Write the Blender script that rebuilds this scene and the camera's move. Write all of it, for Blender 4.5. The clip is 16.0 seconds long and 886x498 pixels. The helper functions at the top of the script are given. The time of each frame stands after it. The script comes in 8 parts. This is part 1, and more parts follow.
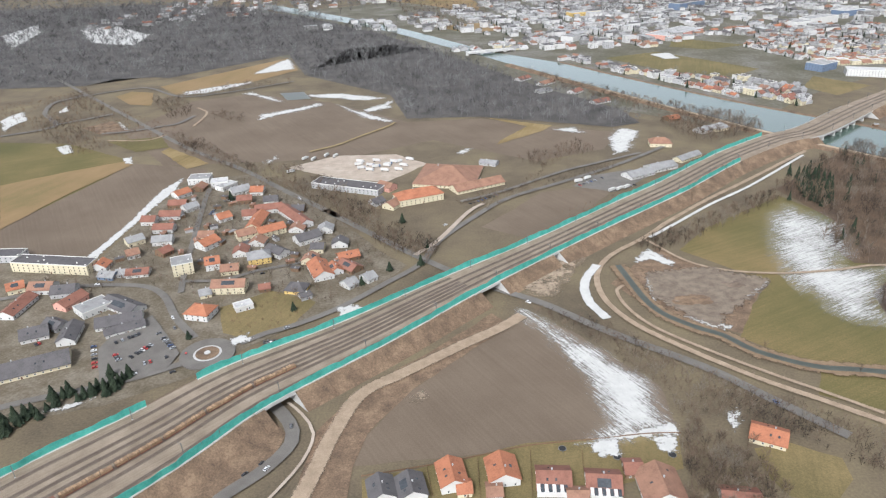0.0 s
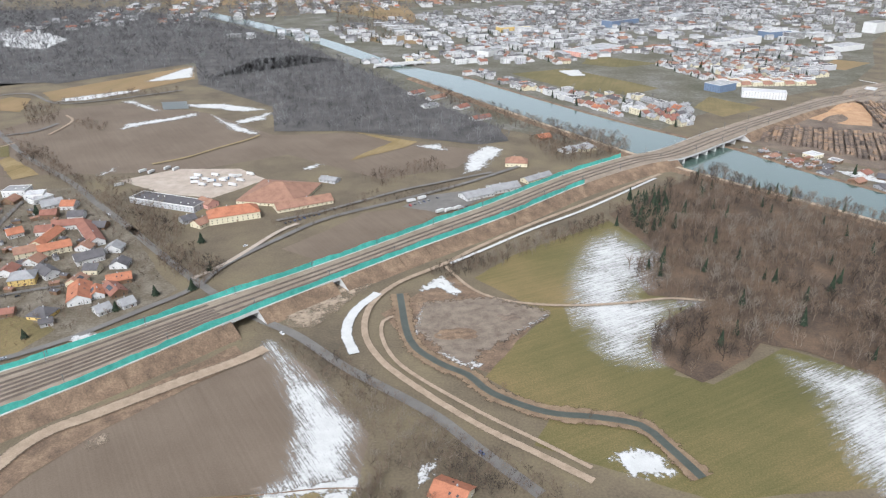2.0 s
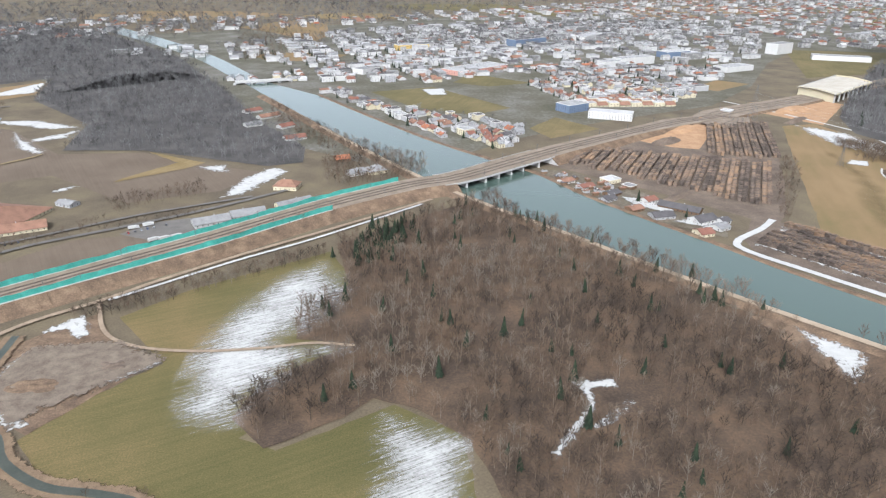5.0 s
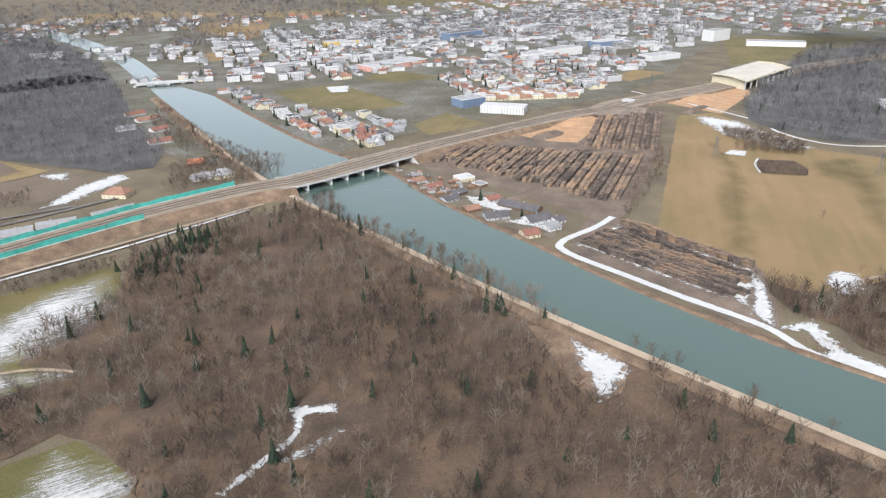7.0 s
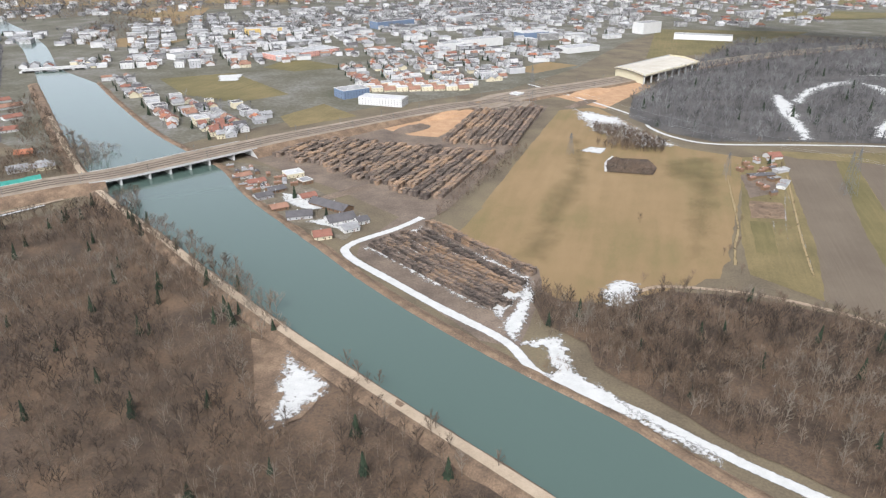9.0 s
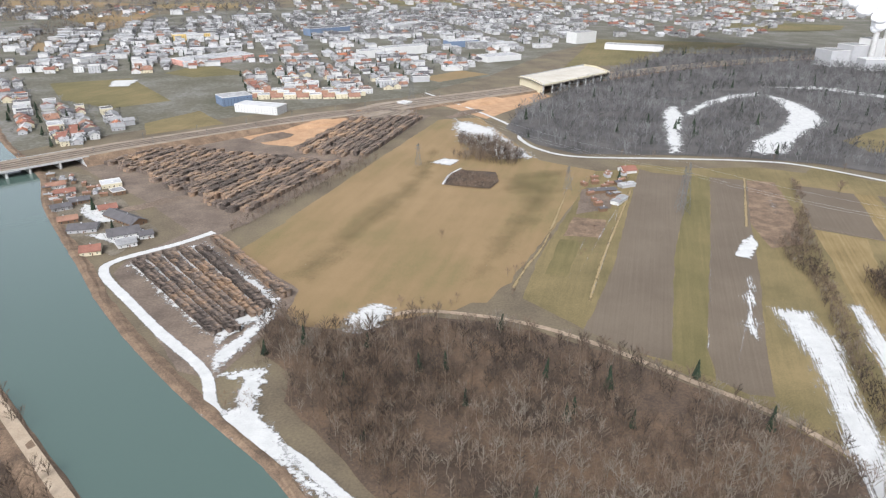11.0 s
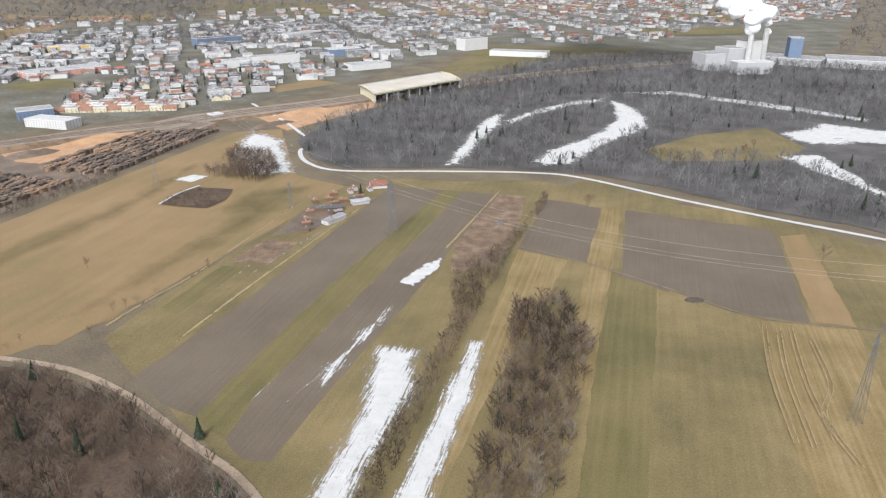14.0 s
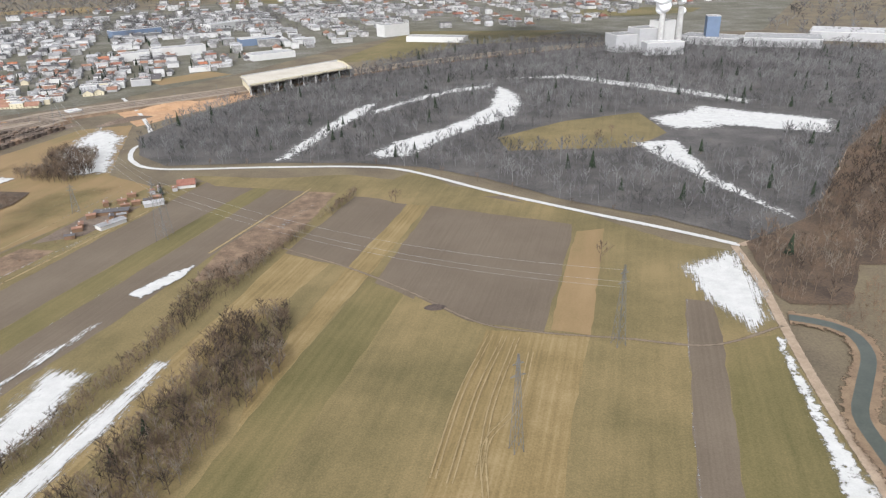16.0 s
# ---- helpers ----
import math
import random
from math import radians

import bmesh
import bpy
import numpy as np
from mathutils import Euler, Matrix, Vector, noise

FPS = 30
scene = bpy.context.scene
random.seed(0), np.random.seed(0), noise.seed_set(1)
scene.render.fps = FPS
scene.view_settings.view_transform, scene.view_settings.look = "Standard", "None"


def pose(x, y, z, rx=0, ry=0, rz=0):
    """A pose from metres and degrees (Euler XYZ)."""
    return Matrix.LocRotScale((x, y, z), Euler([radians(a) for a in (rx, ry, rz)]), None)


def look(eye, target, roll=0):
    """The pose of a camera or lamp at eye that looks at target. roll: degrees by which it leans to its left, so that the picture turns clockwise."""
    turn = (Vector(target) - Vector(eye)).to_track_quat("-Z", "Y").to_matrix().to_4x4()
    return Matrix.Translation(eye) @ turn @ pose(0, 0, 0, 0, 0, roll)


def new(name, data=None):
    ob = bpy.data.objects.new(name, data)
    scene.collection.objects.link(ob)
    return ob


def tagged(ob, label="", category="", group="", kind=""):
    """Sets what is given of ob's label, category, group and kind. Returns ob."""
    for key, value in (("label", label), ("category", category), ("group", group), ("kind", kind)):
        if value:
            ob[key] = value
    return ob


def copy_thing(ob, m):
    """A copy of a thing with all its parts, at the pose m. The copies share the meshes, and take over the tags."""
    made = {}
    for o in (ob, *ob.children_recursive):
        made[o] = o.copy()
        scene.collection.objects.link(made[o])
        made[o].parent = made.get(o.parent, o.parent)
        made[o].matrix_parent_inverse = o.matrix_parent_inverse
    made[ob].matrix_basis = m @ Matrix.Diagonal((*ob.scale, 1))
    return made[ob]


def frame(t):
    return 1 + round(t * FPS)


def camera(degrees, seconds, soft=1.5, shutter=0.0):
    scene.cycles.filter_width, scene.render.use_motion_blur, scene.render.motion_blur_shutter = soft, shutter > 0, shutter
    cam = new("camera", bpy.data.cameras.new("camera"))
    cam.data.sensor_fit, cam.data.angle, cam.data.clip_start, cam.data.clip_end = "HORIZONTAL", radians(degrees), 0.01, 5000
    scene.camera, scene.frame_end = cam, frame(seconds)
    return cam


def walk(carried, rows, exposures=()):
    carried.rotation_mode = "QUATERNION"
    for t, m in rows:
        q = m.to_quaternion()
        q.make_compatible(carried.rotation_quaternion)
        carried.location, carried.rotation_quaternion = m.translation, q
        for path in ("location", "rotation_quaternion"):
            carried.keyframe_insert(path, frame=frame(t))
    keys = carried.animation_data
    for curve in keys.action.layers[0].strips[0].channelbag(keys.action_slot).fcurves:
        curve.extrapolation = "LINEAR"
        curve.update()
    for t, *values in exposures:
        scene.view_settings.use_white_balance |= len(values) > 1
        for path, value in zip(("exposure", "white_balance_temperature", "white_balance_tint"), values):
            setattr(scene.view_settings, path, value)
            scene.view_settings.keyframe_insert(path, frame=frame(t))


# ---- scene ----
cam = camera(65.58, 16.0, soft=1.25)
PATH = [
    (0, 0, -0, 117.14, 0.85, -25.89, -1.89),
    (0.5, 18.27, 4.15, 116.14, 0.67, -26.01, -1.71),
    (1, 36.53, 8.28, 115.14, 0.39, -26.15, -1.45),
    (1.5, 54.78, 12.41, 114.13, 0.01, -25.91, -0.8),
    (2, 73.09, 16.55, 113.12, -0.54, -24.94, -0.29),
    (2.5, 91.48, 20.69, 112.11, -0.96, -23.69, 0.21),
    (3, 109.92, 24.8, 111.12, -1.07, -23.17, 0.38),
    (3.5, 128.38, 28.85, 110.16, -1.13, -23.2, 0.75),
    (4, 146.88, 32.83, 109.23, -1.5, -23.19, 1.29),
    (4.5, 165.38, 36.82, 108.3, -1.52, -23.26, 1.06),
    (5, 183.91, 40.78, 107.41, -1.46, -23.42, 0.34),
    (5.5, 202.47, 44.69, 106.53, -1.39, -23.61, -0.54),
    (6, 221.06, 48.54, 105.66, -1.36, -23.76, -1.23),
    (6.5, 239.66, 52.34, 104.77, -1.43, -23.82, -1.39),
    (7, 258.26, 56.14, 103.87, -1.5, -23.76, -1.16),
    (7.5, 276.89, 59.86, 102.97, -2.33, -23.74, 0.12),
    (8, 295.58, 63.46, 102.07, -2, -24.2, -0.82),
    (8.5, 314.29, 66.94, 101.16, -2.17, -24.43, -0.24),
    (9, 333.04, 70.32, 100.24, -2.44, -24.54, -0.2),
    (9.5, 351.79, 73.69, 99.3, -2.51, -24.49, -0.07),
    (10, 370.57, 76.99, 98.33, -2.58, -24.31, 0.09),
    (10.5, 389.36, 80.25, 97.38, -2.65, -24.06, 0.27),
    (11, 408.15, 83.51, 96.45, -2.72, -23.8, 0.43),
    (11.5, 426.92, 86.81, 95.58, -2.78, -23.61, 0.54),
    (12, 445.69, 90.14, 94.72, -3.05, -22.79, 1.3),
    (12.5, 464.45, 93.47, 93.93, -3.12, -22.67, 1.03),
    (13, 483.21, 96.81, 93.19, -3.17, -22.75, 1.01),
    (13.5, 501.98, 100.12, 92.47, -3.14, -22.93, 0),
    (14, 520.76, 103.39, 91.75, -3.21, -23.07, -0.26),
    (14.5, 539.55, 106.62, 91.01, -3.2, -23.38, -1.17),
    (15, 558.34, 109.84, 90.23, -3.25, -23.63, -1.56),
    (15.5, 577.13, 113.05, 89.39, -3.43, -23.9, -1.21),
    (16, 595.94, 116.22, 88.52, -3.45, -24.14, -1.57),
]


def aim(x, y, z, yaw, pitch, roll):
    a, p = radians(yaw), radians(pitch)
    way = Vector((-math.sin(a) * math.cos(p), math.cos(a) * math.cos(p), math.sin(p)))
    return look((x, y, z), Vector((x, y, z)) + 100 * way, roll)


walk(cam, [(t, aim(*rest)) for t, *rest in PATH], [(0.0, 1.12, 6000, 10), (3.0, 1.2, 5800, 10), (9.0, 1.24, 6000, 11), (12.0, 1.18, 5950, 11), (16.0, 1.13, 6100, 11)])

# world: bright overcast sky with a weak, broad sun
world = bpy.data.worlds.new("overcast")
scene.world = world
world.use_nodes = True
wn, wl = world.node_tree.nodes, world.node_tree.links
sky = wn.new("ShaderNodeTexSky")
sky.sky_type, sky.sun_disc = "NISHITA", False
sky.sun_elevation, sky.sun_rotation = radians(38), radians(200)
sky.dust_density, sky.air_density = 3.0, 1.0
grey = wn.new("ShaderNodeHueSaturation")
grey.inputs["Saturation"].default_value = 0.22
wl.new(sky.outputs["Color"], grey.inputs["Color"])
wl.new(grey.outputs["Color"], wn["Background"].inputs["Color"])
wn["Background"].inputs["Strength"].default_value = 0.12
lamp = bpy.data.lights.new("sun", "SUN")
lamp.energy, lamp.angle, lamp.color = 1.6, radians(14), (1.0, 0.98, 0.95)
sun = new("sun", lamp)
sun.matrix_world = look((-60, -150, 180), (0, 0, 0))

# ---- materials ----
MATS = {}


def nodes_of(name):
    m = bpy.data.materials.new(name)
    m.use_nodes = True
    n, l = m.node_tree.nodes, m.node_tree.links
    return m, n, l, n["Principled BSDF"]


def surface(name, cols, scale=0.1, fine=2.0, rough=0.9, bump=0.0, metal=0.0, streak=None, vary=0.0, spec=0.3, tone=0.0):
    """Mottled surface: broad stains, fine grain, optional streaks (angle in degrees, metres apart, depth) and a tone per piece or plant."""
    m, n, l, b = nodes_of(name)
    geo = n.new("ShaderNodeNewGeometry")
    broad, grain = n.new("ShaderNodeTexNoise"), n.new("ShaderNodeTexNoise")
    for tex, s, d in ((broad, scale, 6.0), (grain, fine, 5.0)):
        l.new(geo.outputs["Position"], tex.inputs["Vector"])
        tex.inputs["Scale"].default_value, tex.inputs["Detail"].default_value = s, d
        tex.inputs["Roughness"].default_value = 0.6
    mix = n.new("ShaderNodeMath")
    mix.operation = "MULTIPLY_ADD"
    mix.inputs[1].default_value = 0.4
    l.new(grain.outputs["Fac"], mix.inputs[0])
    half = n.new("ShaderNodeMath")
    half.operation = "MULTIPLY"
    half.inputs[1].default_value = 0.6
    l.new(broad.outputs["Fac"], half.inputs[0])
    l.new(half.outputs[0], mix.inputs[2])
    value = mix.outputs[0]
    if streak:
        angle, apart, depth = streak
        turn = n.new("ShaderNodeMapping")
        turn.vector_type = "TEXTURE"
        turn.inputs["Rotation"].default_value = (0, 0, radians(angle))
        turn.inputs["Scale"].default_value = (40.0, apart, 40.0)
        l.new(geo.outputs["Position"], turn.inputs["Vector"])
        lines = n.new("ShaderNodeTexNoise")
        lines.inputs["Scale"].default_value, lines.inputs["Detail"].default_value = 1.0, 4.0
        l.new(turn.outputs["Vector"], lines.inputs["Vector"])
        add = n.new("ShaderNodeMath")
        add.operation = "MULTIPLY_ADD"
        add.inputs[1].default_value = depth
        l.new(lines.outputs["Fac"], add.inputs[0])
        less = n.new("ShaderNodeMath")
        less.operation = "SUBTRACT"
        less.inputs[1].default_value = depth * 0.5
        l.new(value, less.inputs[0])
        l.new(less.outputs[0], add.inputs[2])
        value = add.outputs[0]
    if vary:
        info = n.new("ShaderNodeObjectInfo")
        isle = n.new("ShaderNodeNewGeometry")
        both = n.new("ShaderNodeMath")
        both.operation = "ADD"
        l.new(info.outputs["Random"], both.inputs[0])
        l.new(isle.outputs["Random Per Island"], both.inputs[1])
        wrap = n.new("ShaderNodeMath")
        wrap.operation = "FRACT"
        l.new(both.outputs[0], wrap.inputs[0])
        add = n.new("ShaderNodeMath")
        add.operation = "MULTIPLY_ADD"
        add.inputs[1].default_value = vary
        l.new(wrap.outputs[0], add.inputs[0])
        less = n.new("ShaderNodeMath")
        less.operation = "SUBTRACT"
        less.inputs[1].default_value = vary * 0.5
        l.new(value, less.inputs[0])
        l.new(less.outputs[0], add.inputs[2])
        value = add.outputs[0]
    if tone:
        own = n.new("ShaderNodeAttribute")
        own.attribute_name = "tone"
        add = n.new("ShaderNodeMath")
        add.operation = "MULTIPLY_ADD"
        add.inputs[1].default_value = tone
        l.new(own.outputs["Fac"], add.inputs[0])
        l.new(value, add.inputs[2])
        value = add.outputs[0]
    ramp = n.new("ShaderNodeValToRGB")
    e = ramp.color_ramp.elements
    while len(e) < len(cols):
        e.new(0.5)
    for k, c in enumerate(cols):
        e[k].position = 0.37 + 0.26 * k / max(1, len(cols) - 1)
        e[k].color = (*c, 1)
    l.new(value, ramp.inputs["Fac"])
    l.new(ramp.outputs["Color"], b.inputs["Base Color"])
    b.inputs["Roughness"].default_value, b.inputs["Metallic"].default_value = rough, metal
    b.inputs["Specular IOR Level"].default_value = spec
    if bump:
        bm_ = n.new("ShaderNodeBump")
        bm_.inputs["Strength"].default_value, bm_.inputs["Distance"].default_value = 0.6, bump
        l.new(value, bm_.inputs["Height"])
        l.new(bm_.outputs["Normal"], b.inputs["Normal"])
    MATS[name] = m
    return m


def thin_cover(name, cols, amount=0.55, scale=0.5, streak=None, rough=0.85, soft=0.2, ragged=1.0):
    """A broken cover (melting snow, gravel spill): holes and ragged edges by the mesh's own 'cover' value and noise."""
    m = surface(name, cols, 0.3, 3.0, rough, 0.05)
    n, l = m.node_tree.nodes, m.node_tree.links
    b, out = n["Principled BSDF"], n["Material Output"]
    geo = n.new("ShaderNodeNewGeometry")
    tex, big = n.new("ShaderNodeTexNoise"), n.new("ShaderNodeTexNoise")
    source = geo.outputs["Position"]
    if streak:
        turn = n.new("ShaderNodeMapping")
        turn.vector_type = "TEXTURE"
        turn.inputs["Rotation"].default_value = (0, 0, radians(streak[0]))
        turn.inputs["Scale"].default_value = (7.0, streak[1] * 0.5, 1)
        l.new(source, turn.inputs["Vector"])
        l.new(turn.outputs["Vector"], tex.inputs["Vector"])
        tex.inputs["Scale"].default_value = 1.0
    else:
        l.new(source, tex.inputs["Vector"])
        tex.inputs["Scale"].default_value = scale
    l.new(source, big.inputs["Vector"])
    big.inputs["Scale"].default_value = 0.06
    tex.inputs["Detail"].default_value = big.inputs["Detail"].default_value = 5.0
    tex.inputs["Roughness"].default_value = 0.65
    cover = n.new("ShaderNodeAttribute")
    cover.attribute_name = "cover"
    core = n.new("ShaderNodeMath")
    core.operation = "MULTIPLY"
    core.inputs[1].default_value = 1.5
    l.new(cover.outputs["Fac"], core.inputs[0])
    total = core.outputs[0]
    fleck = n.new("ShaderNodeTexNoise")
    fleck.inputs["Scale"].default_value, fleck.inputs["Detail"].default_value = 1.3, 4.0
    l.new(source, fleck.inputs["Vector"])
    for layer, weight in ((tex, 1.9), (big, 1.2), (fleck, 0.8)):
        add = n.new("ShaderNodeMath")
        add.operation = "MULTIPLY_ADD"
        add.inputs[1].default_value = weight * ragged
        l.new(layer.outputs["Fac"], add.inputs[0])
        l.new(total, add.inputs[2])
        total = add.outputs[0]
    fac = n.new("ShaderNodeMapRange")
    edge = 1.95 * ragged + 0.04 + (0.6 - amount) * (3.0 if amount < 0.6 else 1.2)
    fac.inputs["From Min"].default_value, fac.inputs["From Max"].default_value = edge, edge + soft
    l.new(total, fac.inputs["Value"])
    clear, mix = n.new("ShaderNodeBsdfTransparent"), n.new("ShaderNodeMixShader")
    l.new(fac.outputs["Result"], mix.inputs["Fac"])
    l.new(clear.outputs[0], mix.inputs[1])
    l.new(b.outputs[0], mix.inputs[2])
    l.new(mix.outputs[0], out.inputs["Surface"])
    return m


SNOW = [(0.375, 0.366, 0.345), (0.465, 0.455, 0.43)]
M_ground = surface("rough_ground", [(0.07, 0.055, 0.037), (0.115, 0.09, 0.057), (0.15, 0.12, 0.07)], 0.04, 1.5, bump=0.06)
M_soil = surface("ploughed_soil", [(0.1, 0.074, 0.051), (0.142, 0.108, 0.077)], 0.03, 2.5, bump=0.06, streak=(-58, 0.8, 0.25))
M_soil_b = surface("ploughed_soil_b", [(0.088, 0.067, 0.046), (0.128, 0.1, 0.07)], 0.03, 2.5, bump=0.06, streak=(71, 0.6, 0.25))
M_grass = surface("winter_grass", [(0.085, 0.07, 0.028), (0.135, 0.104, 0.045), (0.185, 0.136, 0.062)], 0.035, 2.6, bump=0.03, streak=(71, 1.6, 0.15))
M_green = surface("green_meadow", [(0.078, 0.067, 0.023), (0.112, 0.092, 0.036), (0.155, 0.116, 0.05)], 0.025, 2.6, bump=0.03, streak=(71, 1.5, 0.25))
M_meadow = surface("ochre_green_meadow", [(0.062, 0.059, 0.018), (0.1, 0.085, 0.03), (0.17, 0.12, 0.052)], 0.014, 2.4, bump=0.03, streak=(27, 1.2, 0.15))
M_dry = surface("dry_meadow", [(0.14, 0.108, 0.045), (0.188, 0.126, 0.06), (0.215, 0.145, 0.072)], 0.018, 2.4, bump=0.03, streak=(71, 5.0, 0.25))
M_tan = surface("stubble", [(0.13, 0.094, 0.037), (0.175, 0.125, 0.053), (0.225, 0.165, 0.08)], 0.05, 2.4, bump=0.03, streak=(71, 0.9, 0.4))
M_scrub = surface("scrub_ground", [(0.075, 0.052, 0.035), (0.14, 0.094, 0.06), (0.21, 0.145, 0.092)], 0.2, 2.2, bump=0.2)
# brown leaf litter, darkened so its colour carries the shade under the trees
M_litter = surface("shaded_leaf_litter", [(0.042, 0.03, 0.021), (0.078, 0.053, 0.035), (0.13, 0.084, 0.05)], 0.06, 1.8, bump=0.2)
# far wood floor: the litter brown greyed, haze put into its colour
M_litter_haze = surface("hazed_wood_floor", [(0.042, 0.038, 0.035), (0.07, 0.064, 0.059), (0.105, 0.095, 0.085)], 0.06, 1.5, bump=0.2)
M_gravel = surface("gravel", [(0.26, 0.21, 0.165), (0.38, 0.32, 0.26)], 0.2, 3.0, bump=0.05)
M_pale = surface("pale_gravel", [(0.26, 0.2, 0.137), (0.38, 0.3, 0.215)], 0.2, 3.0, bump=0.03)
M_asphalt = surface("asphalt", [(0.1, 0.09, 0.079), (0.152, 0.139, 0.124)], 0.15, 4.0, rough=0.8)
M_ballast = surface("track_ballast", [(0.15, 0.117, 0.084), (0.255, 0.206, 0.155)], 0.15, 4.0, bump=0.05, streak=(45, 0.5, 0.3))
M_concrete = surface("concrete", [(0.32, 0.31, 0.29), (0.45, 0.44, 0.42)], 0.3, 3.0)
M_net = surface("green_net", [(0.045, 0.25, 0.2), (0.09, 0.38, 0.31)], 0.4, 2.5, rough=0.6)
M_steel = surface("galvanised_steel", [(0.1, 0.1, 0.1), (0.17, 0.17, 0.17)], 0.5, 5.0, rough=0.6, metal=0.2)
M_rail = surface("rail_steel", [(0.1, 0.07, 0.055), (0.18, 0.14, 0.12)], 0.5, 5.0, rough=0.5, metal=0.5)
M_bark = surface("bare_twigs", [(0.038, 0.028, 0.02), (0.076, 0.054, 0.038), (0.122, 0.085, 0.058), (0.155, 0.112, 0.077), (0.17, 0.142, 0.11)], 0.02, 0.2, vary=0.04, tone=0.24)
# twigs of far trees, greyed and lightened to stand in for distance haze
M_bark_haze = surface("hazed_twigs", [(0.05, 0.047, 0.045), (0.09, 0.086, 0.084), (0.133, 0.128, 0.125), (0.18, 0.175, 0.17)], 0.02, 0.2, vary=0.05, tone=0.2)
M_bark_red = surface("shrub_twigs", [(0.085, 0.05, 0.033), (0.14, 0.088, 0.055), (0.19, 0.125, 0.075)], 0.08, 0.5, vary=0.1, tone=0.2)
M_conifer = surface("conifer_needles", [(0.012, 0.02, 0.011), (0.03, 0.042, 0.022)], 0.4, 2.0, vary=0.2)
M_straw = thin_cover("pale_straw", [(0.19, 0.14, 0.066), (0.26, 0.195, 0.1)], 0.75, 1.0, soft=0.4)
M_worn = thin_cover("trodden_earth", [(0.11, 0.084, 0.058), (0.17, 0.13, 0.09)], 0.75, 1.0, soft=0.4)
M_melt = thin_cover("melting_snow", SNOW, 0.57, 0.5, soft=0.35)
M_melt_thin = thin_cover("thin_snow", SNOW, 0.4, 0.9, soft=0.6)
M_melt_row = thin_cover("snow_in_furrows", SNOW, 0.68, streak=(-58, 0.8), soft=0.6)
M_melt_mead = thin_cover("snow_on_meadow", SNOW, 0.64, streak=(27, 0.9), soft=0.9)
M_melt_sparse = thin_cover("sparse_snow_in_rows", SNOW, 0.46, streak=(72, 0.9), soft=0.3)
M_melt_strip = thin_cover("snow_in_rows", SNOW, 0.66, streak=(72, 0.7), soft=0.4)
M_spill = thin_cover("gravel_spill", [(0.2, 0.152, 0.106), (0.3, 0.235, 0.17)], 0.55, 0.3, soft=0.7)
M_track = thin_cover("worn_gravel", [(0.2, 0.147, 0.1), (0.31, 0.238, 0.168)], 0.8, 1.2, soft=0.4, ragged=0.4)
M_packed = thin_cover("packed_snow", SNOW, 0.8, 0.6, soft=0.3, ragged=0.5)
M_rubble = thin_cover("earth_rubble", [(0.1, 0.075, 0.055), (0.2, 0.16, 0.12)], 0.7, 0.5)
M_reed = thin_cover("reed_margin", [(0.12, 0.08, 0.05), (0.2, 0.14, 0.085)], 0.9, 0.6)
M_greenedge = thin_cover("green_grass_patch", [(0.112, 0.096, 0.038), (0.142, 0.114, 0.05)], 0.62, 0.03, soft=1.8, ragged=0.6)

M_water, n_, l_, b_ = nodes_of("river_water")
b_.inputs["Base Color"].default_value = (0.064, 0.094, 0.078, 1)
b_.inputs["Roughness"].default_value = 0.12
tex_ = n_.new("ShaderNodeTexNoise")
tex_.inputs["Scale"].default_value, tex_.inputs["Detail"].default_value = 0.6, 4
geo_ = n_.new("ShaderNodeNewGeometry")
l_.new(geo_.outputs["Position"], tex_.inputs["Vector"])
bump_ = n_.new("ShaderNodeBump")
bump_.inputs["Strength"].default_value, bump_.inputs["Distance"].default_value = 0.25, 0.06
l_.new(tex_.outputs["Fac"], bump_.inputs["Height"])
l_.new(bump_.outputs["Normal"], b_.inputs["Normal"])
MATS["river_water"] = M_water
M_creek = surface("creek_water", [(0.04, 0.046, 0.036), (0.065, 0.07, 0.055)], 0.2, 1.5, rough=0.3, spec=0.35)


# ---- mesh helpers ----
def mesh_ob(name, verts, faces, material, parent=None, smooth=False):
    me = bpy.data.meshes.new(name)
    me.from_pydata([tuple(v) for v in verts], [], [tuple(f) for f in faces])
    me.materials.append(material)
    if smooth:
        me.polygons.foreach_set("use_smooth", [True] * len(me.polygons))
    me.update()
    ob = new(name, me)
    if parent is not None:
        ob.parent = parent
    return ob


def bulk_ob(name, verts, tris, material):
    """A large mesh from arrays of triangles."""
    me = bpy.data.meshes.new(name)
    me.vertices.add(len(verts))
    me.vertices.foreach_set("co", np.asarray(verts, np.float32).ravel())
    me.loops.add(3 * len(tris))
    me.loops.foreach_set("vertex_index", np.asarray(tris, np.int32).ravel())
    me.polygons.add(len(tris))
    me.polygons.foreach_set("loop_start", np.arange(0, 3 * len(tris), 3, dtype=np.int32))
    me.update(calc_edges=True)
    me.validate()
    me.materials.append(material)
    return new(name, me)


def smooth_line(pts, step=3.0):
    """A rounded line through points (any number of coordinates), about step apart."""
    p = np.array(pts, float)
    p = np.vstack([2 * p[0] - p[1], p, 2 * p[-1] - p[-2]])
    out = []
    for a, b, c, d in zip(p, p[1:], p[2:], p[3:]):
        n = max(1, int(np.linalg.norm(c - b) / step))
        for u in np.arange(n) / n:
            out.append(0.5 * (2 * b + (c - a) * u + (2 * a - 5 * b + 4 * c - d) * u**2 + (3 * b - a - 3 * c + d) * u**3))
    out.append(p[-2])
    return np.array(out)


def normals_of(p):
    d = np.gradient(p[:, :2], axis=0)
    d /= np.linalg.norm(d, axis=1)[:, None] + 1e-9
    return np.stack([-d[:, 1], d[:, 0]], 1)


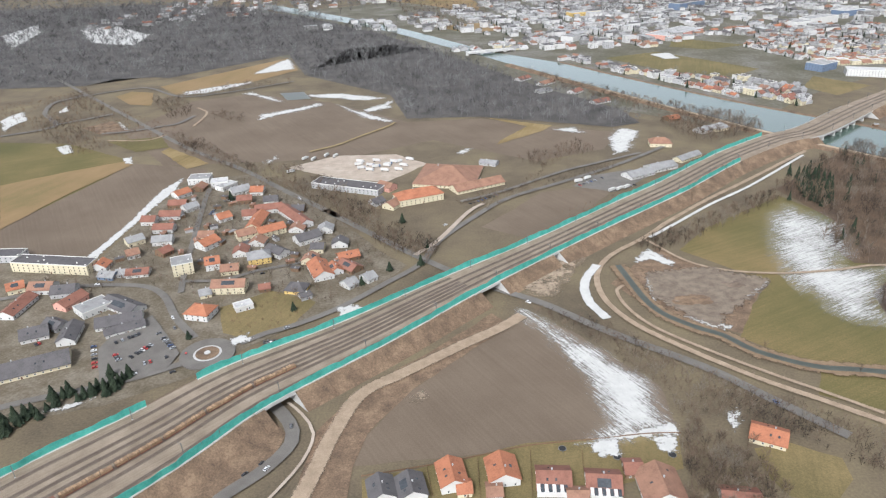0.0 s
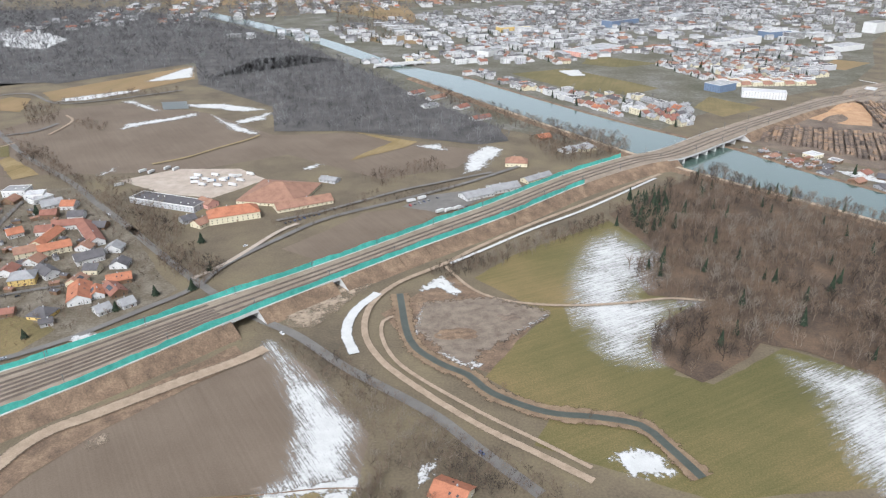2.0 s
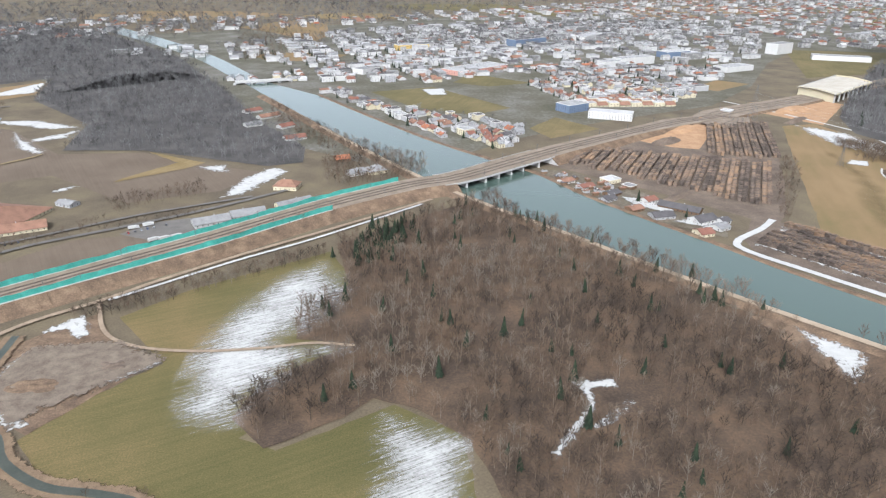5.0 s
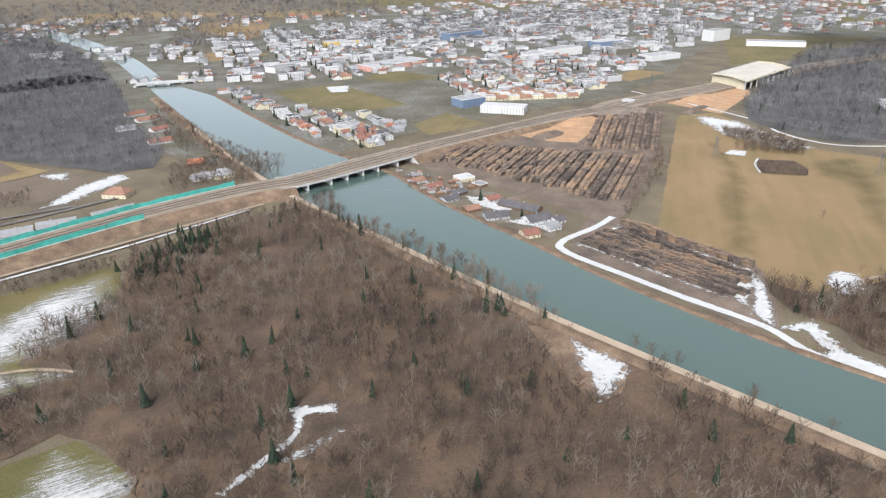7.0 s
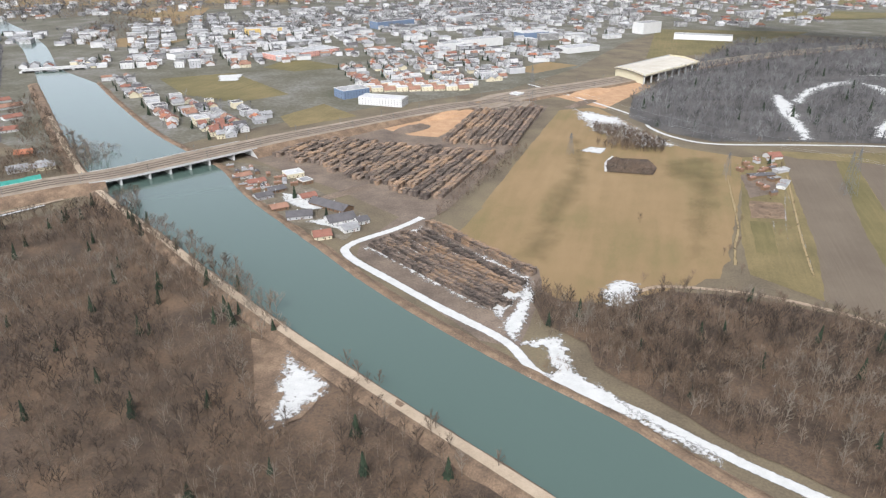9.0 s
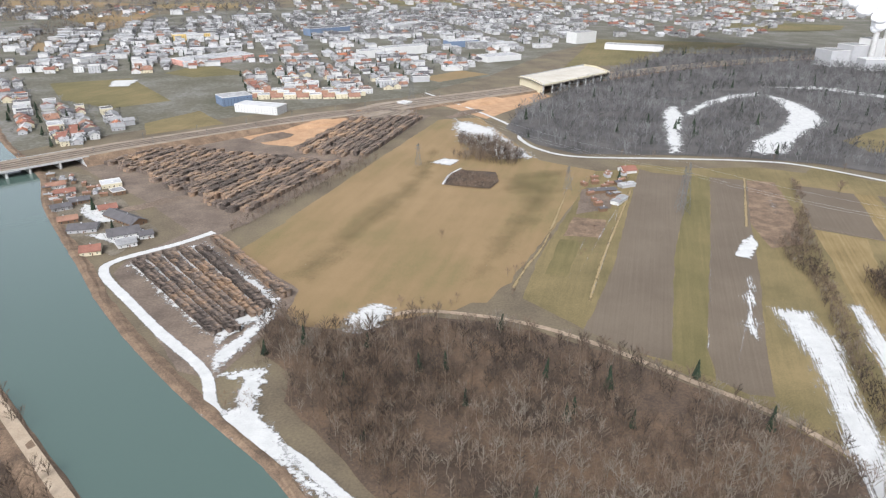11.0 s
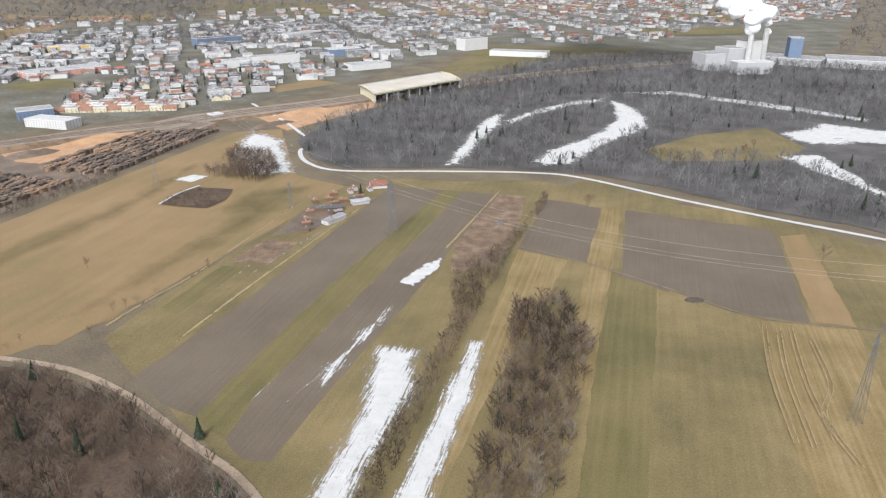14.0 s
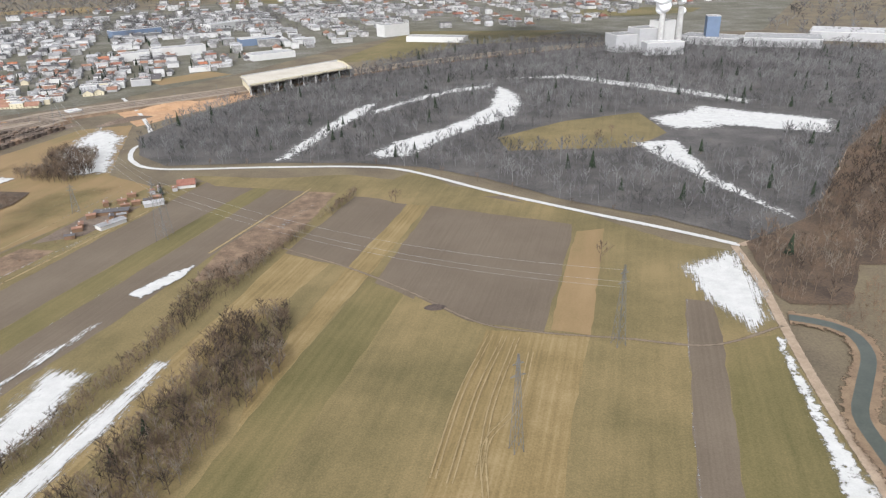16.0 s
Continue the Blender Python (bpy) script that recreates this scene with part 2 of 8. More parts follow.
def loft(name, sections, material, parent=None):
    """Faces between rows of points; sections: (rows, columns, 3)."""
    s = np.array(sections, float)
    r, c = s.shape[:2]
    faces = [(i * c + j, (i + 1) * c + j, (i + 1) * c + j + 1, i * c + j + 1) for i in range(r - 1) for j in range(c - 1)]
    return mesh_ob(name, s.reshape(-1, 3), faces, material, parent)


LEVEL = [0.03]
SURF = []


def lift():
    LEVEL[0] += 0.003
    return LEVEL[0]


def inside(poly, q):
    """Which of the points q lie in the polygon."""
    p = np.array(poly, float)
    x, y = q[:, 0], q[:, 1]
    hit = np.zeros(len(q), bool)
    for (x0, y0), (x1, y1) in zip(p, np.roll(p, -1, 0)):
        cross = ((y0 > y) != (y1 > y)) & (x < (x1 - x0) * (y - y0) / (y1 - y0 + 1e-12) + x0)
        hit ^= cross
    return hit


def edge_distance(poly, q):
    p = np.array(poly, float)
    best = np.full(len(q), 1e9)
    for a, b in zip(p, np.roll(p, -1, 0)):
        d = b - a
        u = np.clip(((q - a) @ d) / (d @ d + 1e-9), 0, 1)[:, None]
        best = np.minimum(best, np.linalg.norm(q - a - u * d, axis=1))
    return best


def field(name, pts, material, label="", category="field", ragged=0.35):
    """A sheet of ground with a slightly uneven border."""
    rnd = random.Random(name + str(pts[0]))
    ring = []
    for (x0, y0), (x1, y1) in zip(pts, pts[1:] + pts[:1]):
        n = max(1, min(40, int(math.hypot(x1 - x0, y1 - y0) / 4)))
        for k in range(n):
            j = ragged if k else 0
            ring.append((x0 + (x1 - x0) * k / n + rnd.uniform(-j, j), y0 + (y1 - y0) * k / n + rnd.uniform(-j, j)))
    z = lift()
    SURF.append((pts, z))
    b = bmesh.new()
    f = b.faces.new([b.verts.new((x, y, z)) for x, y in ring])
    bmesh.ops.triangulate(b, faces=[f])
    bmesh.ops.recalc_face_normals(b, faces=b.faces)
    if b.faces and sum(g.normal.z for g in b.faces) < 0:
        bmesh.ops.reverse_faces(b, faces=b.faces)
    me = bpy.data.meshes.new(name)
    b.to_mesh(me)
    b.free()
    me.materials.append(material)
    return tagged(new(name, me), label, category, kind="structure")


def patch(name, pts, material, label="", category="snow", soft=5.0, cell=1.0, z=None):
    """A broken cover on the ground, thinner towards its border."""
    p = np.array(pts, float)
    lo, hi = p.min(0) - cell, p.max(0) + cell
    size = max(cell, math.sqrt((hi - lo).prod() / 9000))
    nx, ny = (np.ceil((hi - lo) / size)).astype(int) + 1
    gx, gy = np.meshgrid(lo[0] + size * np.arange(nx), lo[1] + size * np.arange(ny), indexing="ij")
    q = np.stack([gx.ravel(), gy.ravel()], 1)
    d = edge_distance(pts, q) * np.where(inside(pts, q), 1, -1)
    cover = np.clip(d / soft, -1, 1)
    z = lift() if z is None else z
    idx = np.arange(nx * ny).reshape(nx, ny)
    quads = np.stack([idx[:-1, :-1], idx[1:, :-1], idx[1:, 1:], idx[:-1, 1:]], -1).reshape(-1, 4)
    quads = quads[(d[quads] > -2 * size).any(1)]
    used, quads = np.unique(quads, return_inverse=True)
    quads = quads.reshape(-1, 4)
    me = bpy.data.meshes.new(name)
    me.from_pydata(np.c_[q[used], np.full(len(used), z)].tolist(), [], quads.tolist())
    me.attributes.new("cover", "FLOAT", "POINT").data.foreach_set("value", cover[used].astype(np.float32) * 0.5)
    me.materials.append(material)
    return tagged(new(name, me), label, category, kind="structure")


def ribbon(name, pts, width, material, label="", category="road", z=None, step=3.0):
    """A road or path of that width along a rounded line. Points may carry heights."""
    p = smooth_line(pts, step)
    nrm = normals_of(p)
    h = p[:, 2] if p.shape[1] > 2 else np.full(len(p), 0.0)
    base = lift() if z is None else z
    w = np.full(len(p), width / 2)
    if z is None:
        SURF.append(([tuple(v) for v in np.r_[p[:, :2] + nrm * w[:, None], (p[:, :2] - nrm * w[:, None])[::-1]]], base))
    left, right = p[:, :2] + nrm * w[:, None], p[:, :2] - nrm * w[:, None]
    sec = np.stack([np.c_[left, h + base], np.c_[right, h + base]], 1)[:, ::-1]
    return tagged(loft(name, sec[:, ::-1], material), label, category, kind="structure")


def soft_ribbon(name, pts, width, material, label="", category="path", strength=1.0):
    """A worn strip whose cover thins out towards both sides."""
    p = smooth_line(pts, 2.0)
    nrm = normals_of(p)
    z = lift()
    share = (-1.5, -1.0, -0.6, 0.0, 0.6, 1.0, 1.5)
    cov = (-0.5, -0.1, 0.3, 0.5, 0.3, -0.1, -0.5)
    ob = loft(name, np.stack([np.c_[p[:, :2] + nrm * (width / 2 * k), np.full(len(p), z)] for k in share[::-1]], 1), material)
    ob.data.attributes.new("cover", "FLOAT", "POINT").data.foreach_set("value", np.tile(np.array(cov, np.float32) * strength, len(p)))
    return tagged(ob, label, category, kind="structure")


def floor_at(x, y):
    """Height of the topmost sheet of ground at a place."""
    q = np.array([[x, y]])
    return max([0.0] + [z for p, z in SURF if inside(p, q)[0]])


# ---- ground ----
b = bmesh.new()
bmesh.ops.create_grid(b, x_segments=24, y_segments=24, size=4600)
bmesh.ops.translate(b, verts=b.verts, vec=(300, 300, 0))
me = bpy.data.meshes.new("ground")
b.to_mesh(me)
b.free()
me.materials.append(M_ground)
tagged(new("ground", me), "flat rough winter ground of the valley, brown and green", "ground", kind="structure")

# ---- river ----
BANK_L = [(54.7, 599.4), (120.4, 484.5), (159.3, 417.9), (188.1, 371.9), (215, 336.5), (243.7, 302.6), (264.8, 276.2), (294.7, 240.7), (318.7, 214.3), (340.1, 191.4), (357, 173.6)]
BANK_R = [(96.1, 601.2), (136.3, 533.8), (183.8, 458.8), (219.2, 412.6), (241.4, 385.5), (259.8, 349.6), (282.3, 315.1), (297.9, 292.4), (315.5, 265.5), (336.3, 238.4), (355.8, 215.9), (367.7, 203.6), (380.3, 190.6), (391, 176)]
ex = lambda a, b, k: (b[0] + (b[0] - a[0]) * k, b[1] + (b[1] - a[1]) * k)
BANK_L = BANK_L + [ex(BANK_L[-3], BANK_L[-1], 2.5)]
BANK_R = BANK_R + [ex(BANK_R[-3], BANK_R[-1], 2.5)]
FAR_L = [(54.7, 599.4), (21.8, 660.2), (-2, 700), (-66, 809), (-170, 950), (-304, 1112)]
FAR_R = [(96.1, 601.2), (39.2, 667), (12, 716), (-48, 822), (-148, 968), (-280, 1136)]
wl_, wr_ = smooth_line(BANK_L, 4), smooth_line(BANK_R, 4)


def even(line, n):
    d = np.r_[0, np.cumsum(np.linalg.norm(np.diff(line, axis=0), axis=1))]
    u = np.linspace(0, d[-1], n)
    return np.stack([np.interp(u, d, line[:, k]) for k in range(line.shape[1])], 1)


wa, wb = even(wl_, 90), even(wr_, 90)
fa, fb = even(smooth_line(FAR_L, 8), 30), even(smooth_line(FAR_R, 8), 30)
tagged(loft("river", np.stack([np.c_[wb, np.full(90, 0.35)], np.c_[wa, np.full(90, 0.35)]], 1), M_water), "wide calm teal river", "river", kind="structure")
tagged(loft("river_upstream", np.stack([np.c_[fb, np.full(30, 0.3)], np.c_[fa, np.full(30, 0.3)]], 1), M_water), "pale river reach beyond the road bridge", "river", kind="structure")


def bank(name, line, side, material, label):
    """A stony river bank: up from the water to a low crown and down to the ground behind."""
    p = even(line, 130)
    n = normals_of(p) * side
    rnd = np.random.RandomState(3)
    rows = []
    for off, h in ((-0.6, 0.1), (0.3, 0.7), (0.9, 1.15), (5.0, 1.2), (6.5, 0.5), (7.5, 0.02)) if side < 0 else ((-0.6, 0.1), (0.4, 0.5), (1.2, 0.75), (2.2, 0.7), (3.2, 0.3), (4.2, 0.02)):
        j = rnd.uniform(-0.35, 0.35, (len(p), 1)) if off < 5 else 0
        rows.append(np.c_[p + n * (off + j), np.full(len(p), h) + (rnd.uniform(-0.12, 0.12, len(p)) if off < 5 else 0)])
    s = np.stack(rows, 1)
    return tagged(loft(name, s if side < 0 else s[:, ::-1], material), label, "river bank", kind="structure")


bank("river_bank_west", wl_, -1, M_scrub, "stony river bank with brown grass and shrubs")
bank("river_bank_east", wr_, 1, M_scrub, "stony river bank with brown grass and snow")
BANK_PATH = even(wl_, 120)
BANK_PATH = BANK_PATH - normals_of(BANK_PATH) * 2.3
ribbon("bank_path", [tuple(q) for q in BANK_PATH[22:]], 2.8, M_pale, "pale gravel path on the river bank", "path", z=1.23)

# ---- fields ----
field("meadow_field", [(-333.4, 415.6), (-229.5, 399.8), (-175.3, 363.3), (-178.5, 332.1), (-196.7, 273.3), (-211.3, 225.4)], M_meadow, "yellow-green winter meadow")
field("ploughed_field", [(-211.3, 225.4), (-196.7, 273.3), (-171.6, 358.2), (-127.3, 345.1), (-135.2, 316.6), (-138.1, 269.4), (-142, 241.1), (-170.6, 244.2), (-215.6, 246.9)], M_soil, "bare brown ploughed field")
field("ploughed_field", [(-204.3, 420.8), (-186.3, 500.1), (-147, 517.7), (-82.6, 483.5), (-26, 426.4), (21, 430.1), (70.5, 402), (99.4, 390.8), (84.2, 360.8), (45.4, 343.3), (-9.4, 386), (-56.9, 357), (-154.1, 353)], M_soil, "wide bare brown ploughed field")
field("ploughed_field", [(-24.9, 124.5), (-22.6, 135.3), (-11.9, 153.2), (7.7, 174.5), (18.1, 185.2), (24, 190), (36.1, 181), (55.8, 151.9), (55.1, 136.9), (40.5, 132.1), (12.3, 128.1)], M_soil, "bare brown ploughed field beside the railway")
field("ploughed_field", [(12.2, 261.2), (26.1, 277.3), (41.1, 298.6), (60.3, 303.1), (75.5, 298.3), (46.9, 260.9), (32.3, 247.8)], M_soil, "small brown field between road and railway")
field("meadow", [(86.2, 234.9), (103.3, 254.6), (146.4, 286.6), (158.6, 260), (152.9, 214.9), (161.7, 215), (157.8, 198.9), (138.6, 175), (148.3, 170.4), (175.2, 187.7), (191.9, 176.3), (194.1, 161.8), (194.6, 133.9), (132.9, 128.5), (96.1, 146.9), (101.9, 157.8), (86.2, 174.9), (96.5, 192.9), (109.4, 208), (103.6, 214.6)], M_meadow, "green and ochre meadow with melting snow")
field("dry_meadow", [(377.2, 247.1), (348.6, 303.2), (384.4, 382.9), (424.4, 487.5), (435.3, 399.2), (427.2, 366.5), (462.3, 355), (439, 275.3), (420.4, 258.1), (391.6, 249.6)], M_dry, "wide ochre winter meadow")
field("field_margin", [(454.9, 245.8), (515.8, 393.3), (573.3, 394.4), (635.1, 363.5)] + [(681.7, 308.8), (696, 300.5), (687.9, 257.2), (673.4, 187.8), (565.3, 196.8)] + [(498.9, 174.3), (485.7, 185.6), (492.1, 205.3)], M_grass, "olive grass margins between field strips")
field("ploughed_strip", [(454.9, 245.8), (474.3, 286.2), (493.3, 336), (515.8, 393.3), (539.2, 387.9), (497.8, 294.7), (473.8, 229.4), (464.7, 234.7)], M_soil_b, "long brown ploughed strip")
field("grass_strip", [(473.8, 229.4), (497.8, 294.7), (537.5, 384), (546.1, 383.5), (514.3, 304.6), (485.2, 235.8), (481.6, 221.4)], M_green, "long green grass strip between ploughed fields")
field("ploughed_strip", [(481.9, 221.4), (485.2, 235.8), (514.3, 304.6), (546.1, 383.5), (561.2, 378.8), (546.1, 338.9), (537.3, 322.7), (528.5, 299.4), (513.4, 263.5), (498.4, 228.5), (492.8, 213.5), (487, 214.7)], M_soil_b, "long brown ploughed strip with snow lines")
field("grass_strip", [(528.5, 299.4), (536.3, 290.6), (532.8, 268.9), (520.9, 236.2), (507, 199.7), (500.6, 178.2), (485.7, 185.6), (492.8, 213.5), (498.4, 228.5), (513.4, 263.5)], M_grass, "yellowish grass strip under melting snow")
field("weed_plot", [(561.2, 378.8), (571.3, 374.4), (561.9, 338.1), (547.5, 302.8), (534, 299.1), (537.3, 322.7)], M_scrub, "plot of rusty dry weeds")
field("stubble_field", [(558.1, 316.4), (572.8, 306), (555, 267.7), (537.2, 230.7), (523.8, 198.8), (516.5, 199.2), (528.9, 235.7), (538.3, 256.1), (550.2, 289.8)], M_tan, "yellow stubble strip")
field("ploughed_plot", [(577.8, 366.6), (598.9, 358.4), (578.6, 303.3), (558.1, 316.4)], M_soil_b, "dark brown ploughed plot")
field("stubble_strip", [(598.9, 358.4), (606.9, 358), (583.1, 292.1), (566.4, 248.9), (566, 267.1), (578.6, 303.3)], M_tan, "tan strip of dry grass between fields")
field("ploughed_field", [(608, 357.9), (633.5, 360), (654, 333), (647.8, 311.5), (628.9, 260.4), (610.5, 268), (586.7, 292)], M_soil_b, "large brown ploughed field")
field("green_field", [(584.6, 294), (595, 284), (580.9, 245.2), (564.5, 201.4), (559.1, 187.1), (544.5, 188.2), (551.8, 202.7), (559.4, 225.2), (570, 256.8)], M_green, "green field strip")
field("stubble_strip", [(578.9, 300.8), (583.7, 295.3), (570, 256.8), (560.6, 229.1), (560.6, 242.2), (566.8, 269)], M_tan, "tan grass strip")
field("grass_field", [(598.1, 282.7), (614.9, 262.8), (604.3, 237), (596, 208.1), (591.9, 194.3), (567.1, 196.7), (569.8, 213.6), (582.5, 241.4)], M_grass, "olive and ochre field with mown stripes")
field("stubble_field", [(614.9, 262.8), (628.5, 259.9), (639.8, 257.3), (626.7, 223.5), (617.2, 192), (593.7, 194.2), (598.2, 213.7), (605.5, 236.9)], M_tan, "dry stubble strip with wheel tracks")
field("dry_field", [(652.5, 321.9), (662.3, 323.1), (640.5, 257.2), (630.8, 261), (642, 293.3)], M_dry, "ochre grass strip")
field("grass_field", [(662.3, 323.1), (677.1, 292.8), (662.1, 253.5), (643.9, 203.4), (639.2, 189.9), (617.2, 192), (626.7, 223.5), (639.8, 257.3)], M_grass, "olive grass strip")
field("ploughed_strip", [(669.5, 272.7), (676, 270.3), (669.4, 249.6), (652, 202.6), (646.9, 189.2), (639.2, 189.9), (643.9, 203.4), (661.5, 251)], M_soil_b, "narrow dark ploughed strip")
field("grass_field", [(669.6, 250.1), (685.8, 253.4), (678.5, 225.3), (673.3, 200.5), (669.3, 187.1), (646.9, 189.2), (652, 202.6)], M_green, "green field beside the gravel road")
field("grass_field", [(507.4, 402.4), (591.2, 382.6), (603.2, 397.5), (621.3, 362.6), (657, 339.6), (681.7, 308.8), (677.9, 292.7), (662.3, 323.1), (605.7, 352.4), (593.3, 357.1), (580.3, 368.4), (520.3, 387.2)], M_grass, "grass margin along the snowy lane")
field("dry_meadow", [(394, 264), (359.7, 329.8), (385.3, 396.3), (424.7, 495.4), (449.9, 501.1), (470.7, 408.8), (494.5, 390.4), (473.9, 345.9), (446.4, 291.6), (429.7, 262.1)], M_dry, "wide ochre winter meadow")
field("allotment_field", [(494.5, 390.4), (515.8, 393.3), (493.3, 336), (474.3, 286.2), (454.9, 245.8), (440.7, 264.4), (449.8, 291.4), (473.9, 345.9)], M_grass, "rough grass strip with allotment plots")

M_yard = surface("yard_earth", [(0.08, 0.06, 0.046), (0.125, 0.094, 0.07), (0.18, 0.135, 0.1)], 0.08, 1.5, bump=0.1)
M_village = surface("village_ground", [(0.076, 0.062, 0.038), (0.122, 0.1, 0.07), (0.178, 0.152, 0.118)], 0.12, 1.2, bump=0.03)
M_bark_heap = surface("wood_chips", [(0.26, 0.15, 0.08), (0.4, 0.25, 0.14)], 0.15, 1.5, bump=0.2)
M_town = surface("town_ground", [(0.062, 0.06, 0.036), (0.1, 0.09, 0.064), (0.16, 0.15, 0.135)], 0.03, 0.4, bump=0.02)
field("town_ground", [(-181.1, 689.8), (-243.2, 1008.8), (32.8, 1172.3), (556.1, 1592.8), (1822.7, 2102), (960.7, 802.7), (818.7, 792.6), (756.9, 830.3), (612, 864.8), (546.4, 781.1), (468, 642.8), (402.6, 562.3), (305.5, 508.2), (246.2, 465.8), (168.8, 390.2)], M_town, "built-up ground of streets, yards and gardens", "town ground")
field("sports_field", [(137.8, 616.2), (189.6, 638.7), (247.3, 553), (216.5, 528.9), (173.7, 556.2)], M_green, "green playing field beside the town", "field")
field("meadow", [(251.8, 488.9), (274.7, 522), (298.4, 486.7), (262.1, 462)], M_grass, "yellow grass beside the railway")
field("meadow", [(540.8, 688.3), (616.6, 890.3), (778.8, 854.9), (687.3, 764.2), (603.4, 707.3)], M_green, "pale green field at the edge of town")
field("meadow", [(415.1, 640.2), (449.5, 674.4), (472.7, 656.2), (429.4, 621.1)], M_dry, "ochre grass at the edge of town")
field("meadow", [(208, 661.2), (225.5, 709.6), (279, 659.6), (237.5, 641.6)], M_green, "green grass at the edge of town")
field("embankment_foot", [(-37.8, 105.7), (-36.2, 135.7), (-26.1, 154.3), (-7.6, 170.7), (12.3, 192.3), (18.1, 185.2), (7.7, 174.5), (-11.9, 153.2), (-22.6, 135.3), (-24.9, 124.5), (-25.6, 105.3)], M_scrub, "brown weedy ground at the embankment foot", "ground")
field("embankment_foot", [(-64.5, 112.6), (-59.6, 121), (-48.5, 142.2), (-43.3, 136), (-45, 127), (-53, 112.3)], M_scrub, "brown grass inside the road loop", "ground")
field("scrub_ground", [(54.6, 210.1), (64.2, 220.9), (78.4, 237.1), (90.4, 220.7), (108.4, 209.6), (97.2, 193.4), (87.4, 176.7), (72.9, 184.9), (63.8, 193.8)], M_scrub, "brown rubble ground by the creek", "ground")
field("village_ground", [(-203.2, 238.7), (-138.1, 237.4), (-133.7, 328.5), (-103.5, 334.4), (-61.7, 292.9), (-26.3, 238.2), (-17.1, 228.1), (-31.4, 203.7), (-60.3, 179), (-77, 160.9), (-96.1, 149), (-138.9, 137.1)], M_village, "village ground of gardens, drives and verges", "village ground")
field("garden", [(-78.9, 200.4), (-64.1, 211.3), (-46.6, 202.5), (-51.6, 188.4), (-66, 180.9), (-73.3, 184.4)], M_grass, "rough garden grass", "garden")
field("gravel_yard", [(-85.1, 344), (-61.6, 361.6), (-29.6, 361.4), (-11.6, 343.6), (-31.6, 317.8), (-57.9, 325.4)], M_gravel, "wide pale gravel yard", "yard")
field("car_lot", [(57.6, 305.2), (69.2, 319.3), (90.1, 326.8), (100.6, 319.1), (75.6, 296.4)], M_asphalt, "asphalt lot beside the railway", "car park")
field("garden", [(1.3, 125.6), (16.7, 130.9), (54.5, 132.7), (52.3, 121.2), (23.6, 113.1), (-21.5, 111.4), (-22.4, 119.9)], M_grass, "green back gardens", "garden")
field("log_yard_ground", [(244.3, 409.5), (258.9, 427.4), (316.9, 481.8), (378.7, 515.1), (420.3, 507.6), (373.7, 388.9), (346.3, 328), (337.4, 316), (373.3, 271.9), (371.7, 255.3), (360.1, 225.3), (349.9, 229), (312.6, 285.3), (313.5, 297.9), (326.6, 319.9), (300, 352.6)], M_yard, "dark trampled earth of the log yard", "yard")
field("chip_yard", [(423.1, 544.5), (436.3, 573.3), (490.4, 596.3), (506.4, 566), (478.1, 528.9), (453.7, 497)], M_bark_heap, "orange wood chips spread on the ground", "yard")
field("chip_yard", [(312.4, 458.8), (345.7, 489.5), (378.7, 515.1), (398.3, 518.2), (376.4, 491.1), (346, 435.8), (330.7, 440.8)], M_bark_heap, "orange wood chips spread beside the railway", "yard")
field("garden_plot", [(481.5, 363.9), (498.2, 367.3), (487.5, 339.8), (472.3, 333.9)], M_yard, "dug brown garden plot", "garden plot")
field("garden_plot", [(470.8, 330.9), (482.8, 327.7), (476.1, 309.8), (462.7, 312.2)], M_scrub, "weedy brown garden plot", "garden plot")
field("garden_plot", [(460.9, 309.1), (468.6, 306.9), (456.9, 278.7), (450.4, 280.9)], M_green, "green garden plot", "garden plot")
soft_ribbon("snow_line", [(472.0, 356.8), (477.9, 371.6), (483.9, 387.8)], 1.0, M_melt_thin, "line of snow between garden plots", "snow")
soft_ribbon("snow_line", [(457.0, 276.7), (462.6, 291.1), (469.9, 308.9)], 1.0, M_melt_thin, "line of snow between garden plots", "snow")
soft_ribbon("snow_line", [(470.2, 299.1), (476.6, 312.4), (485.6, 330.6), (492.2, 342.9)], 1.0, M_melt_thin, "line of snow between garden plots", "snow")
soft_ribbon("dry_edge", [(460.4, 262.0), (469.9, 286.6), (482.5, 315.9), (502.2, 361.3)], 1.1, M_straw, "strip of dry straw-coloured grass", "grass", 0.55)
soft_ribbon("dry_edge", [(438.8, 271.5), (446.1, 288.1), (455.0, 306.3), (473.4, 358.2)], 1.1, M_straw, "strip of dry straw-coloured grass", "grass", 0.55)
soft_ribbon("dry_edge", [(534.0, 319.1), (546.0, 346.3), (559.9, 378.0)], 1.1, M_straw, "strip of dry straw-coloured grass", "grass", 0.55)
patch("meadow_strip", [(422.3, 448.8), (421.3, 413.3), (418, 376), (412.2, 361.1), (390, 306.3), (376.7, 275.3), (364.5, 283.7), (380, 319), (404.1, 377.2)], M_greenedge, "greener strip of winter meadow", "grass", soft=9)
patch("meadow_strip", [(454.3, 389.8), (486.8, 397.1), (465.9, 347.2), (433.4, 277.9), (417.1, 266.2), (432.9, 303.1), (455.5, 357.6), (442.2, 362)], M_greenedge, "greener strip of winter meadow", "grass", soft=9)
field("garden", [(71, 127.2), (80.5, 128.8), (89.9, 123.3), (88.9, 116.6), (81.8, 110.1), (72.9, 112), (70.8, 117.1)], M_grass, "rough grass round a house", "garden")
